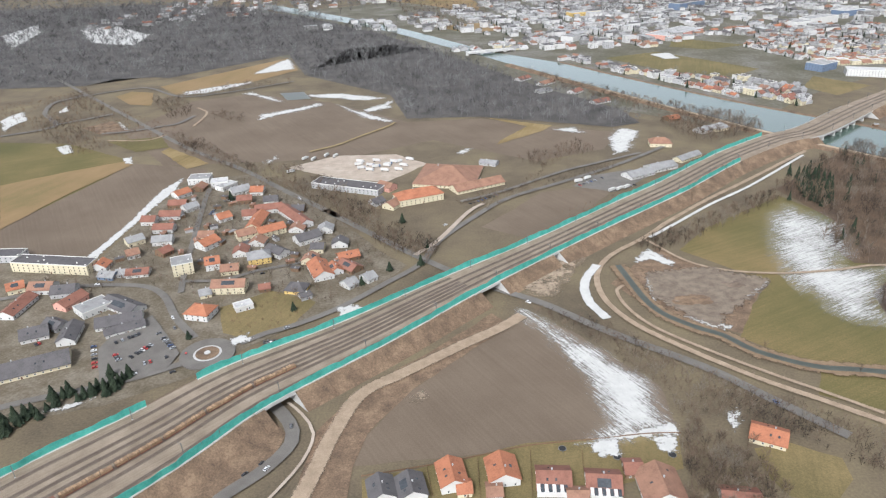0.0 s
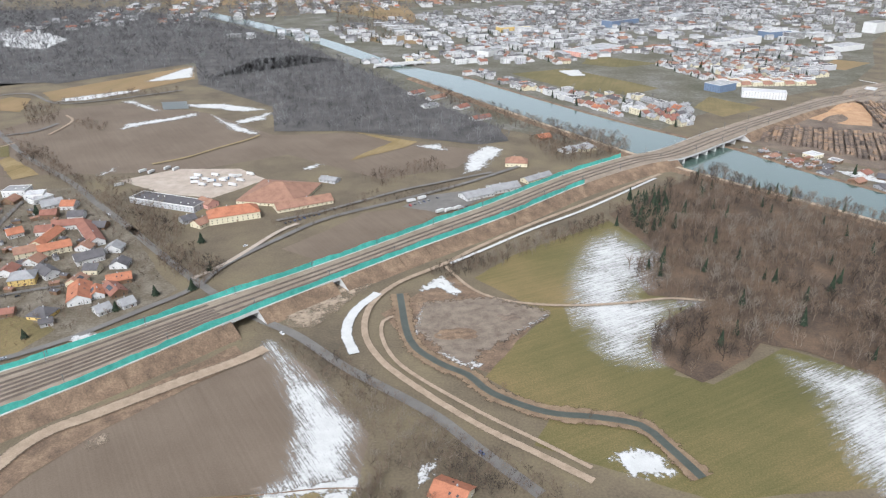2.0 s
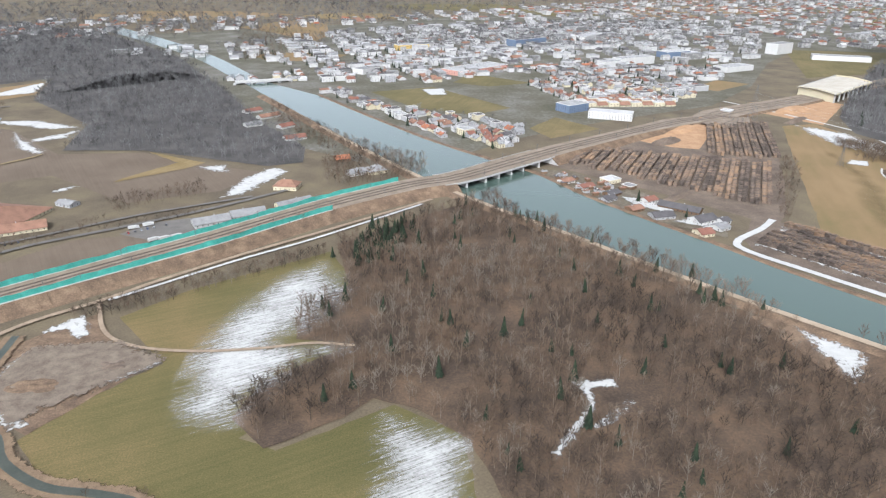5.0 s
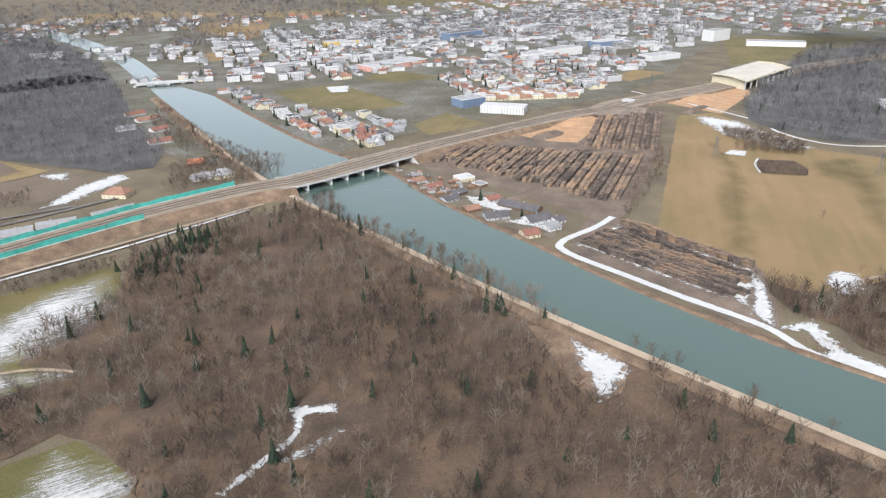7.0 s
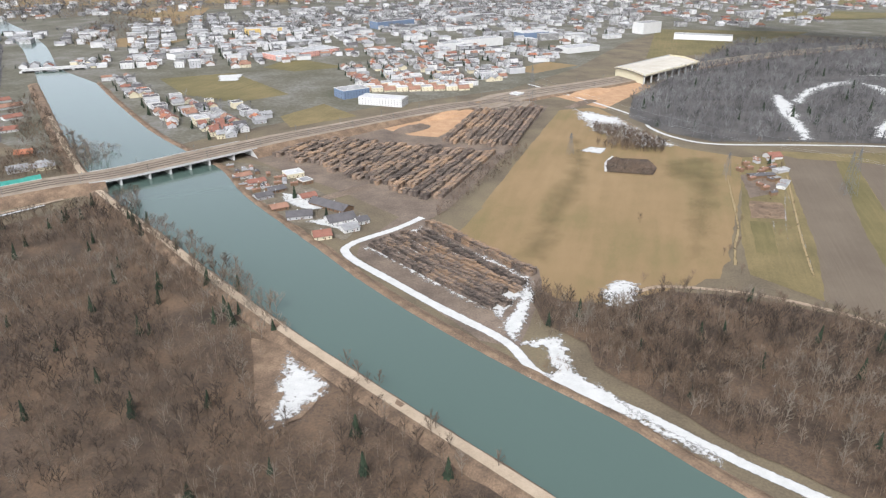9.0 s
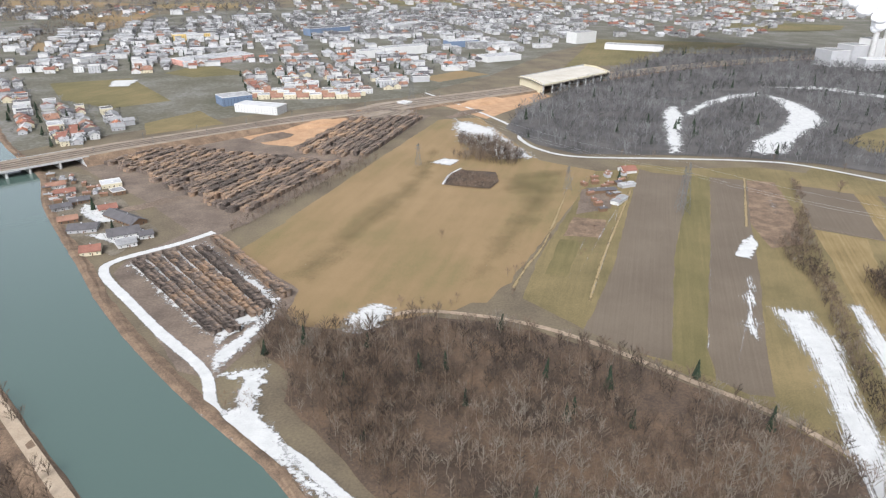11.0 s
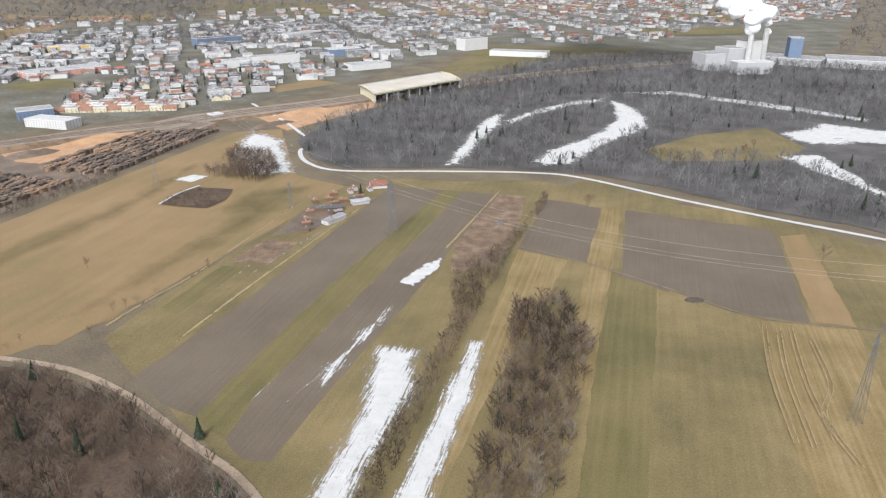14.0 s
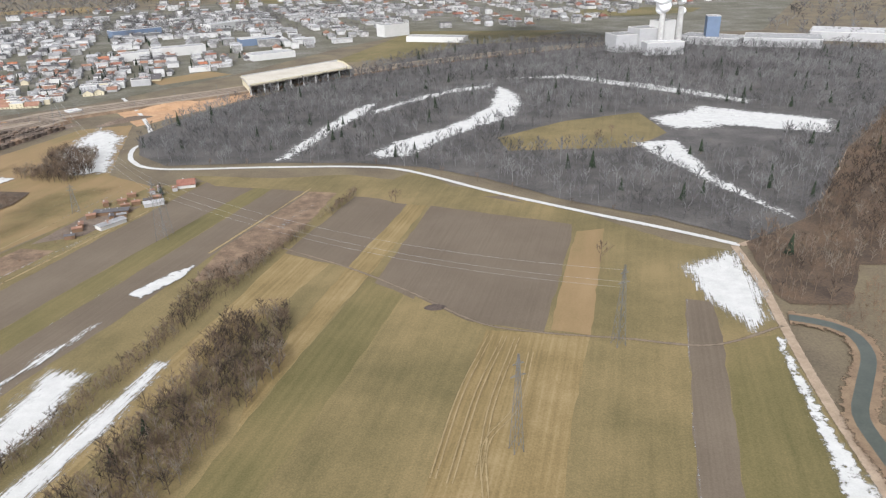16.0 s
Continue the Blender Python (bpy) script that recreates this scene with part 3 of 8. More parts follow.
field("peninsula_ground", [(238.4, 400.1), (262, 388.8), (284.8, 361.5), (315.2, 320.7), (307.2, 298.4), (283.5, 317), (266, 340.8)], M_village, "garden ground with paths and huts", "garden")

# ---- roads and paths ----
soft_ribbon("snowy_lane", [(417.9, 578.8), (447.3, 523.9), (468.4, 473), (467.3, 449.2), (474.6, 427.6), (491.5, 414.1), (536.5, 409.8), (575.6, 404.9), (604.4, 394.4)][:-1] + [(598.4, 395.9), (630.2, 364.5), (658.9, 339.3), (685.1, 317.6), (699.6, 304.3)], 2.4, M_packed, "lane covered with packed snow", "lane")
soft_ribbon("wood_lane", [(699.6, 304.3), (721.1, 313.8), (734.4, 323.6), (767.4, 365.2), (793, 397.8)], 3.0, M_track, "pale lane into the wood", "lane")
soft_ribbon("gravel_road", [(697.7, 304.1), (693.5, 279.7), (687.9, 257.2), (681.7, 230.8), (676.6, 203.1), (673.4, 187.8)], 2.8, M_track, "pale gravel road between field and creek", "road")
soft_ribbon("wood_edge_road", [(383.6, 226.2), (389.4, 245.3), (400.2, 253.9), (409.3, 257.5), (425.2, 254.7), (442, 248.1), (458.5, 236.3), (474.8, 220.9), (487.9, 208.8), (497.1, 195.6), (501.8, 186.6), (505, 170.4)], 2.2, M_track, "narrow gravel road along the wood", "road")
soft_ribbon("field_path", [(556.8, 320.4), (580.2, 301.7), (598.1, 283.7), (613.9, 266.2), (628.5, 259.9), (646.8, 255.2), (666.8, 249.9), (687.5, 256.4)], 1.0, M_worn, "worn brown field path", "path")
soft_ribbon("snowy_bank_road", [(335.6, 319.2), (325.2, 308.1), (310.2, 295.5), (309.6, 285.5), (324.3, 266.5), (339.4, 248), (356.3, 228.6), (362.4, 213.9), (372.4, 205.6), (384, 196), (395, 184), (406, 173), (424, 157), (446, 138)], 3.2, M_packed, "bank road covered with snow", "road")

# ---- railway ----
ZR = 3.8
NEAR = [(-81.1, 101.9), (-72.3, 112.1), (-62.1, 124.8), (-50.6, 141.1), (-36, 155.5), (-17.6, 172.9), (15.1, 206.3), (57.7, 245.4), (99.6, 281.6)] + [(113.8, 295.2), (143.2, 323.5), (179.2, 351.1)] + [(203.4, 363.1), (239.6, 394.3), (283.4, 433.2), (333.7, 474.6), (393.2, 513.3)] + [(371.2, 491.8), (417, 528.5)] + [(483.4, 570.1), (565.9, 630.5), (658, 685.1), (783.2, 733.6), (871.4, 734.9)]
FAR = [(-122.4, 117.3), (-109.3, 125.9), (-95, 135.9), (-79.7, 148.4), (-50.8, 169.9), (-27.8, 190.4), (-6.2, 209.4), (25.5, 233.6), (62.3, 268.2), (108.4, 310.4)] + [(133, 333.4), (168, 364.6)] + [(188.2, 371.7), (226.4, 406.3), (267.5, 440.7), (316.9, 480.6), (377.2, 529.4)] + [(347.2, 516.9), (394.5, 542.8)] + [(486.5, 598.5), (572.4, 657.6), (667.4, 711), (797, 760), (891.3, 765.6)]
NEAR = [ex(NEAR[2], NEAR[0], 1.4)] + NEAR
FAR = [ex(FAR[2], FAR[0], 1.6)] + FAR
near_l, far_l = smooth_line(NEAR, 4), smooth_line(FAR, 4)
NS = 400
near_l = even(near_l, NS)
# the far edge is taken square across from the near one
fd = even(far_l, 1500)
nrm_ = normals_of(near_l)
wid = []
for q, nn in zip(near_l, nrm_):
    rel = fd - q
    along = rel @ np.array([nn[1], -nn[0]])
    k = np.argmin(np.abs(along) + 0.001 * np.abs(rel @ nn))
    wid.append(np.clip(rel[k] @ nn, 5.0, 30.0))
wid = np.convolve(np.pad(np.array(wid), 12, mode="edge"), np.ones(25) / 25, mode="valid")
far_e = near_l + nrm_ * wid[:, None]
run = np.r_[0, np.cumsum(np.linalg.norm(np.diff(near_l, axis=0), axis=1))]


def station(p):
    return run[np.argmin(np.linalg.norm(near_l - np.array(p), axis=1))]


GAPS = [(station(p), w) for p, w in zip([(-47.2, 142.1), (12.5, 202.4), (38, 224.3)], (3.6, 3.2, 3.0))]
BRIDGE = tuple(station(p) for p in [(197.4, 357.3), (252.3, 406.1)])


def gap_at(s):
    return any(abs(s - c) < w for c, w in GAPS) or BRIDGE[0] < s < BRIDGE[1]


zr = np.interp(run, [0, BRIDGE[1] + 20, BRIDGE[1] + 160, run[-1]], [ZR, ZR, 1.6, 0.6])


def strip(a, b, i0, i1, material, name, parent=None):
    return loft(name, np.stack([b[i0:i1], a[i0:i1]], 1), material, parent)


top_n, top_f = np.c_[near_l, zr], np.c_[far_e, zr]
slope = 1.5
toe_n = np.c_[near_l - nrm_ * (slope * zr)[:, None], 0 * zr]
toe_f = np.c_[far_e + nrm_ * (slope * zr)[:, None], 0 * zr]
embankment = tagged(new("railway_embankment"), "long railway embankment of brown earth and ballast", "embankment", kind="structure")
i = 0
while i < NS - 1:
    j = i
    g = gap_at(run[i])
    while j < NS - 1 and gap_at(run[j]) == g:
        j += 1
    if not g:
        strip(toe_n, top_n, i, j + 1, M_scrub, "earth_slope", embankment)
        strip(top_f, toe_f, i, j + 1, M_scrub, "earth_slope", embankment)
        strip(top_n, top_f, i, j + 1, M_ballast, "ballast_bed", embankment)
        for k in (i, j):
            if 0 < k < NS - 1:
                mesh_ob("abutment_wall", [toe_n[k], top_n[k], top_f[k], toe_f[k]], [(0, 1, 2, 3)], M_concrete, embankment)
    i = j


def deck(s0, s1, name, label, piers=0):
    ob = tagged(new(name), label, "bridge")
    k = np.where((run > s0 - 3.6) & (run < s1 + 3.6))[0]
    a, c = top_n[k], top_f[k]
    low = np.array([0, 0, 0.75])
    out = np.c_[nrm_[k], 0 * k] * 0.3
    loft("deck_top", np.stack([c + out, a - out], 1) + [0, 0, 0.006], M_ballast, ob)
    loft("deck_edge", np.stack([a - out + [0, 0, 0.3], a - out - low], 1), M_concrete, ob)
    loft("deck_edge", np.stack([c + out - low, c + out + [0, 0, 0.3]], 1), M_concrete, ob)
    loft("deck_underside", np.stack([a - out - low, c + out - low], 1), M_concrete, ob)
    for n in range(piers):
        s = s0 + (s1 - s0) * (n + 1) / (piers + 1)
        q = np.argmin(np.abs(run - s))
        d = np.array([nrm_[q][1], -nrm_[q][0]]) * 0.55
        pa, pc = near_l[q] + nrm_[q] * 0.4, far_e[q] - nrm_[q] * 0.4
        ring = [pa - d, pa - nrm_[q] * 0.5, pa + d, pc + d, pc + nrm_[q] * 0.5, pc - d]
        v = [(*r, z) for z in (-0.2, zr[q] - 0.72) for r in ring]
        f = [(m, (m + 1) % 6, 6 + (m + 1) % 6, 6 + m) for m in range(6)]
        mesh_ob("pier", v, f, M_concrete, ob)
    return ob


for c, w in GAPS:
    deck(c - w, c + w, "underpass_bridge", "concrete railway bridge over a road underpass")
river_bridge = deck(BRIDGE[0], BRIDGE[1], "river_bridge", "long concrete railway bridge on piers over the river", 6)

# tracks
def track(name, offset, i0, i1):
    """Two steel rails on a darker bed, at a share of the way across the embankment."""
    ob = tagged(new(name), "railway track of two worn steel rails on ballast", "railway track", group="railway tracks")
    mid = near_l + nrm_ * (wid * offset)[:, None]
    sl = slice(i0, i1)
    for side in (-0.3, 0.3):
        rows = []
        for o, h in ((-0.05, 0.02), (-0.05, 0.16), (0.05, 0.16), (0.05, 0.02)):
            rows.append(np.c_[(mid + nrm_ * (side + o))[sl], zr[sl] + h])
        loft("rail", np.stack(rows, 1), M_rail, ob)
    bed = [np.c_[(mid + nrm_ * o)[sl], zr[sl] + h] for o, h in ((-0.7, 0.012), (-0.5, 0.05), (0.5, 0.05), (0.7, 0.012))]
    loft("sleeper_bed", np.stack(bed, 1)[:, ::-1], M_bed, ob)


M_bed = surface("sleeper_bed", [(0.105, 0.082, 0.062), (0.165, 0.135, 0.107)], 0.2, 4.0, streak=(45, 0.5, 0.2))
n_end = int(np.argmin(np.abs(run - (BRIDGE[1] + 700))))
i_mid = int(np.argmin(np.abs(run - GAPS[1][0])))
for o in (0.3, 0.5, 0.7):
    track("railway_track", o, 0, NS)
for o in (0.12, 0.4, 0.6, 0.86):
    track("railway_track", o, 0, i_mid)


def net(name, line, nrm, side, i0, i1, height, seed):
    """A green net wall on posts, bulging and with an uneven top edge."""
    ob = tagged(new(name), "green protective net wall on posts along the railway", "net fence", group="green net walls")
    rnd = random.Random(seed)
    k = np.arange(i0, i1)
    base = line[k] + nrm[k] * side
    fine = even(np.c_[base, zr[k]], (i1 - i0) * 3)
    n2 = normals_of(fine)
    wav = np.array([0.22 * noise.noise((q * 0.31, seed, 0)) + 0.35 * noise.noise((q * 0.06, seed, 4)) for q in range(len(fine))])
    hs = np.array([height * (1 + 0.3 * noise.noise((q * 0.11, seed, 9)) + 0.12 * noise.noise((q * 0.5, seed, 2))) for q in range(len(fine))])
    rows = []
    for u in (0.0, 0.35, 0.7, 1.0):
        p = fine[:, :2] + n2 * (wav * (1 + u))[:, None]
        rows.append(np.c_[p, fine[:, 2] + 0.05 + hs * u])
    back = [r + np.c_[n2 * 0.06, 0 * fine[:, :1]] for r in rows[::-1]]
    loft("net_cloth", np.stack(rows + back, 1), M_net, ob)
    foot = [np.c_[fine[:, :2] + n2 * o, fine[:, 2] + h] for o, h in ((-0.35, -0.45), (-0.35, 0.16), (0.05, 0.16))]
    loft("concrete_kerb", np.stack(foot if side > 0 else [f * 1.0 for f in foot], 1), M_concrete, ob)
    post = None
    for q in range(0, len(fine), 5):
        x, y = fine[q, :2] + n2[q] * (wav[q] + 0.12)
        if post is None:
            s, h = 0.06, height + 0.15
            v = [(a * s, b_ * s, z) for z in (0, h) for a, b_ in ((-1, -1), (1, -1), (1, 1), (-1, 1))]
            post = mesh_ob("post", v, [(0, 1, 5, 4), (1, 2, 6, 5), (2, 3, 7, 6), (3, 0, 4, 7), (4, 5, 6, 7)], M_steel, ob)
            post.location = (x, y, fine[q, 2])
        else:
            o2 = new("post", post.data)
            o2.parent = ob
            o2.location = (x, y, fine[q, 2])
    return ob


e_near = int(np.argmin(np.linalg.norm(near_l - np.array([(145.5, 324.5)][0]), axis=1)))
e_far = int(np.argmin(np.linalg.norm(far_e - np.array([(176.4, 363.3)][0]), axis=1)))
net("net_wall", near_l, nrm_, 0.2, 0, e_near, 2.1, 1)
b0, b1 = (int(np.argmin(np.linalg.norm(far_e - np.array(p), axis=1))) for p in [(-79.7, 148.4), (-72.7, 153.8)])
net("net_wall", far_e, nrm_, -0.2, 0, b0, 2.0, 2)
net("net_wall", far_e, nrm_, -0.2, b1, e_far, 2.0, 3)

# ---- woods ----
def sliver(v, t, a, d, w, rnd):
    """A thin tapered twig as one triangle."""
    side = np.cross(d, rnd.randn(3))
    side *= w / (np.linalg.norm(side) + 1e-9)
    k = len(v)
    v += [a - side, a + side, a + d]
    t.append((k, k + 1, k + 2))


def prism(v, t, a, c, ra, rc):
    d = (c - a) / np.linalg.norm(c - a)
    s = np.cross(d, (0.3, 0.9, 0.2))
    s /= np.linalg.norm(s)
    u = np.cross(d, s)
    k = len(v)
    for p, r in ((a, ra), (c, rc)):
        for m in range(3):
            g = 2.094 * m
            v.append(p + (s * math.cos(g) + u * math.sin(g)) * r)
    for m in range(3):
        q = (m + 1) % 3
        t.extend([(k + m, k + q, k + 3 + q), (k + m, k + 3 + q, k + 3 + m)])


def bare_tree(seed, limbs=7, twigs=18, width=0.005, crown=0.3):
    """Leafless tree of unit height: trunk, steep limbs in an egg-shaped crown, many fine rising twigs."""
    rnd = np.random.RandomState(seed)
    v, t = [], []
    prism(v, t, np.array((0, 0, -0.02)), np.array((0.02 * rnd.randn(), 0.02 * rnd.randn(), 0.8)), 0.015, 0.006)
    for i in range(limbs):
        share = i / limbs
        z0 = 0.2 + 0.45 * share
        g = 2.4 * i + rnd.rand()
        reach = crown * (1 - 0.65 * share) * (0.75 + 0.5 * rnd.rand())
        out = np.array((math.cos(g), math.sin(g), 0))
        a = np.array((0, 0, z0))
        c = a + out * reach + (0, 0, reach * (0.8 + 0.5 * rnd.rand()) + 0.06)
        sliver(v, t, a, (c - a) * 1.1, 0.008, rnd)
        for k in range(twigs):
            p = a + (c - a) * (0.25 + 0.75 * rnd.rand())
            d = out * (0.07 * rnd.rand()) + rnd.randn(3) * (0.055, 0.055, 0.03) + (0, 0, 0.05 + 0.1 * rnd.rand())
            sliver(v, t, p, d, width * rnd.uniform(0.6, 1.4), rnd)
    v = np.array(v)
    v[:, 2] /= v[:, 2].max()
    return v, np.array(t)


def conifer(seed, tiers=9, around=7):
    rnd = np.random.RandomState(seed)
    v, t = [], []
    prism(v, t, np.array((0, 0, -0.02)), np.array((0, 0, 0.95)), 0.02, 0.004)
    for i in range(tiers):
        z = 0.14 + 0.82 * i / tiers
        r = 0.21 * (1 - 0.9 * i / tiers)
        for k in range(around):
            g = 6.283 * (k + rnd.rand() * 0.6) / around + i
            out = np.array((math.cos(g), math.sin(g), 0))
            side = np.array((-math.sin(g), math.cos(g), 0)) * r * 0.42
            rr = r * (0.8 + 0.4 * rnd.rand())
            m = len(v)
            v += [np.array((0, 0, z + 0.10)), out * rr * 0.6 + side + (0, 0, z + 0.03), out * rr + (0, 0, z - 0.05), out * rr * 0.6 - side + (0, 0, z + 0.03)]
            t += [(m, m + 1, m + 2), (m, m + 2, m + 3)]
    v = np.array(v)
    return v, np.array(t)


TREES = [bare_tree(s, 7, 26, 0.0046) for s in range(7)]
TREES_FAR = [bare_tree(20 + s, 5, 12, 0.012, 0.32) for s in range(6)]
TREES_DISTANT = [bare_tree(30 + s, 4, 9, 0.02, 0.32) for s in range(6)]
BUSHES = [bare_tree(40 + s, 6, 8, 0.014, 0.4) for s in range(4)]
CONIFERS = [conifer(s) for s in range(3)]


def scatter(poly, spacing, seed, keep_out=()):
    p = np.array(poly, float)
    lo, hi = p.min(0), p.max(0)
    rnd = np.random.RandomState(seed)
    nx, ny = ((hi - lo) / spacing).astype(int) + 2
    g = np.stack(np.meshgrid(np.arange(nx), np.arange(ny), indexing="ij"), -1).reshape(-1, 2).astype(float)
    q = lo + (g + rnd.uniform(-0.48, 0.48, g.shape)) * spacing
    q = q[inside(poly, q)]
    for k in keep_out:
        q = q[~inside(k, q)]
    thick = np.array([noise.noise((x * 0.05, y * 0.05, seed)) + 0.5 * noise.noise((x * 0.16, y * 0.16, seed)) for x, y in q])
    return q[thick > -0.38] if len(q) else q


def stand(name, q, kinds, height, material, label, seed, spread=1.0, category="wood", z=0.0):
    """Many trees in one mesh, each turned, scaled and leaning by chance."""
    if len(q) == 0:
        return None
    rnd = np.random.RandomState(seed)
    vs, ts, tones, base = [], [], [], 0
    for x, y in q:
        v, t = kinds[rnd.randint(len(kinds))]
        own = np.full(len(v), np.clip(0.35 * rnd.randn() + 0.5 * noise.noise((x * 0.03, y * 0.03, 7)), -0.8, 0.8), np.float32)
        own[:6] += 0.25
        tones.append(own)
        g, h = rnd.uniform(0, 6.283), height * rnd.uniform(0.65, 1.2)
        w = h * spread * rnd.uniform(0.85, 1.2)
        c, s = math.cos(g), math.sin(g)
        m = np.array([[c * w, -s * w, 0.05 * h * rnd.randn()], [s * w, c * w, 0.05 * h * rnd.randn()], [0, 0, h]])
        vs.append(v @ m.T + (x, y, z))
        ts.append(t + base)
        base += len(v)
    ob = bulk_ob(name, np.concatenate(vs), np.concatenate(ts), material)
    ob.data.attributes.new("tone", "FLOAT", "POINT").data.foreach_set("value", np.concatenate(tones))
    return tagged(ob, label, category, kind="stuff")


WOOD_A = [(148.1, 294.1), (170.4, 314.1), (195.9, 337), (215.1, 354.2), (225.7, 326.8), (253.5, 300.6), (274, 275.2), (291.2, 249.1), (299.9, 230.8)] + [(280.7, 243), (307.4, 217.2), (323.7, 198), (340.3, 180), (355.4, 165.6)] + [(339, 172.3), (328.4, 146.2), (286.7, 138.9)] + [(205.1, 135.3), (197, 164.4)] + [(193.8, 173.6), (181.4, 185.4), (169.8, 190.4), (163.1, 182.7), (145.4, 171), (134.9, 182.4), (138.6, 198.3), (162.2, 217.4), (144.6, 220.5), (142.4, 239.4), (156.3, 257.2)]
CLEARING = [(287.6, 232.9), (297.2, 229.2), (311.3, 210.5), (306, 197.9), (299.1, 194), (294.5, 203.1)]
WOOD_B = [(380.1, 224), (368.5, 236.5), (366.3, 259.7), (376.5, 250.1), (389.1, 246.7), (400.6, 250.8), (409.5, 254.6), (425.2, 251.6), (441.8, 245.1), (458.1, 233.6), (474.2, 218.7), (487.2, 206.8), (496.3, 193.9), (500, 185.5), (500.4, 169.4), (455.1, 147.3), (438, 150), (421, 165), (401, 184)]
WOOD_C = [(473.9, 438), (462.2, 473.4), (478.5, 522.2), (566.3, 651), (662.6, 774.9), (809.9, 766.9), (942.9, 722.3), (681.1, 331.5), (655.4, 351.9), (631.9, 378.8), (606, 399.6), (576.8, 410.4), (537.2, 416.3), (491.3, 418.8)]
WOOD_D = [(702.3, 306.1), (723.1, 317.5), (735.8, 326.1), (767.8, 365.2), (793, 397.8), (852.4, 458.8), (871.3, 430.8), (769.2, 301.9), (733.9, 285.7), (726.4, 286.6), (710.7, 264.7), (695.1, 266.5), (694, 273)]
WOOD_E = [(947.5, 729.2)] + [(1008.8, 604.3), (875.4, 435.9), (848.4, 453), (794.6, 400.3), (766.6, 363.9), (735.8, 326.1), (722.2, 317.6), (704.4, 306.8)] + [(681.8, 332.7)]
OPENINGS = [[(702, 427), (727.8, 426.8), (722.8, 373.3), (729.5, 329.1), (728.3, 319.8), (719.5, 337.2), (708.4, 383.1)], [(723.6, 466.4), (767.3, 494.1), (823.5, 451.1), (800.7, 418.8), (761.8, 440.5), (726.4, 437.6)], [(643.6, 441.8), (683.6, 469.6), (727.1, 481.5), (726.4, 437.6), (702.2, 415.2), (645.4, 418.6)]]
OPENINGS += [[(537.5, 417.8), (551.2, 462.5), (561.9, 499.5), (576.7, 530), (586.1, 533.7), (573.9, 489.6), (562.3, 462.7), (546.8, 417.9)], [(581.7, 513.8), (607.4, 546.7), (633.9, 568.5), (663.9, 581.7), (658.6, 565.4), (627.5, 549.2), (600.8, 524), (578.8, 495.5)]]
OPENINGS += [[(580.4, 422.2), (592, 441.7), (615.3, 463.6), (632.8, 485.2), (649.7, 517.2), (661.6, 575.5), (669.3, 556.1), (671.2, 522.6), (661.8, 485.8), (627.2, 451.5), (598.6, 414.4), (585.8, 414.3)], [(644.2, 441.6), (684.9, 472.8), (770.8, 488.6), (807.4, 468.7), (749.8, 383.7), (721.6, 400.7), (691.3, 435.2), (656.4, 425.9)]]
FAR_WOODS = [
    [(-119, 580), (-80, 540), (-42, 500), (-27, 434), (20, 434), (69, 414), (98, 402), (116, 409), (112, 440), (100, 462), (72, 505), (46, 560), (32, 590), (2, 650), (-20, 690), (-60, 720), (-100, 700)],
    [(-420, 560), (-296, 564), (-282, 587), (-249, 591), (-235, 586), (-153, 681), (-119, 580), (-100, 700), (-60, 720), (-20, 690), (-76, 800), (-178, 944), (-300, 1090), (-480, 1180), (-760, 1160), (-720, 900)],
]
field("wood_floor", WOOD_A, M_litter, "brown leaf litter of the river wood", "wood floor")
field("wood_floor", WOOD_B, M_litter, "brown leaf litter of the wood", "wood floor")
field("wood_floor", WOOD_C, M_litter_haze, "brown wood floor", "wood floor")
field("wood_floor", WOOD_E, M_litter_haze, "brown wood floor", "wood floor")
field("wood_meadow", [(643.6, 441.8), (683.6, 469.6), (727.1, 481.5), (726.4, 437.6), (702.2, 415.2), (645.4, 418.6)], M_grass, "ochre clearing with snow patches")
field("wood_floor", WOOD_D, M_litter, "brown wood floor", "wood floor")
for n, poly in enumerate(FAR_WOODS):
    field("wood_floor", poly, M_litter_haze, "brown floor of the distant wood", "wood floor")
bare = "leafless grey-brown deciduous trees standing close"
stand("river_wood", scatter(WOOD_A, 3.1, 1, [CLEARING]), TREES, 6.2, M_bark, bare, 1)
WOOD_F = [(378.4, 241.9), (391.6, 246.4), (404.3, 230.2), (423.1, 221.4), (401, 184), (389, 201), (378, 215.5)]
field("wood_floor", WOOD_F, M_litter, "brown leaf litter above the bank road", "wood floor")
WOOD_G = [(339, 172), (350, 168), (370, 146), (392, 122), (330, 122), (328, 146)]
field("wood_floor", WOOD_G, M_litter, "brown leaf litter beside the bank path", "wood floor")
stand("bank_wood", scatter(WOOD_G, 2.9, 8), TREES, 6.0, M_bark, bare, 8)
stand("bank_wood", scatter(WOOD_F, 2.7, 7), TREES, 6.0, M_bark, bare, 7)
stand("lane_wood", scatter(WOOD_B, 2.55, 2), TREES, 6.2, M_bark, bare, 2)
stand("valley_wood", scatter(WOOD_C, 4.7, 3, OPENINGS), TREES_FAR, 7.4, M_bark_haze, bare, 3)
stand("valley_wood", scatter(WOOD_E, 4.7, 5, OPENINGS), TREES_FAR, 7.4, M_bark_haze, bare, 5)
stand("creek_wood", scatter(WOOD_D, 3.4, 4), TREES_FAR, 6.2, M_bark, bare, 4)
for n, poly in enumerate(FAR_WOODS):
    stand("distant_wood", scatter(poly, (5.2, 8.6)[n], 10 + n), (TREES_FAR, TREES_DISTANT)[n], (6.6, 8.0)[n], M_bark_haze, bare + " far off", 10 + n, (1.15, 1.5)[n])

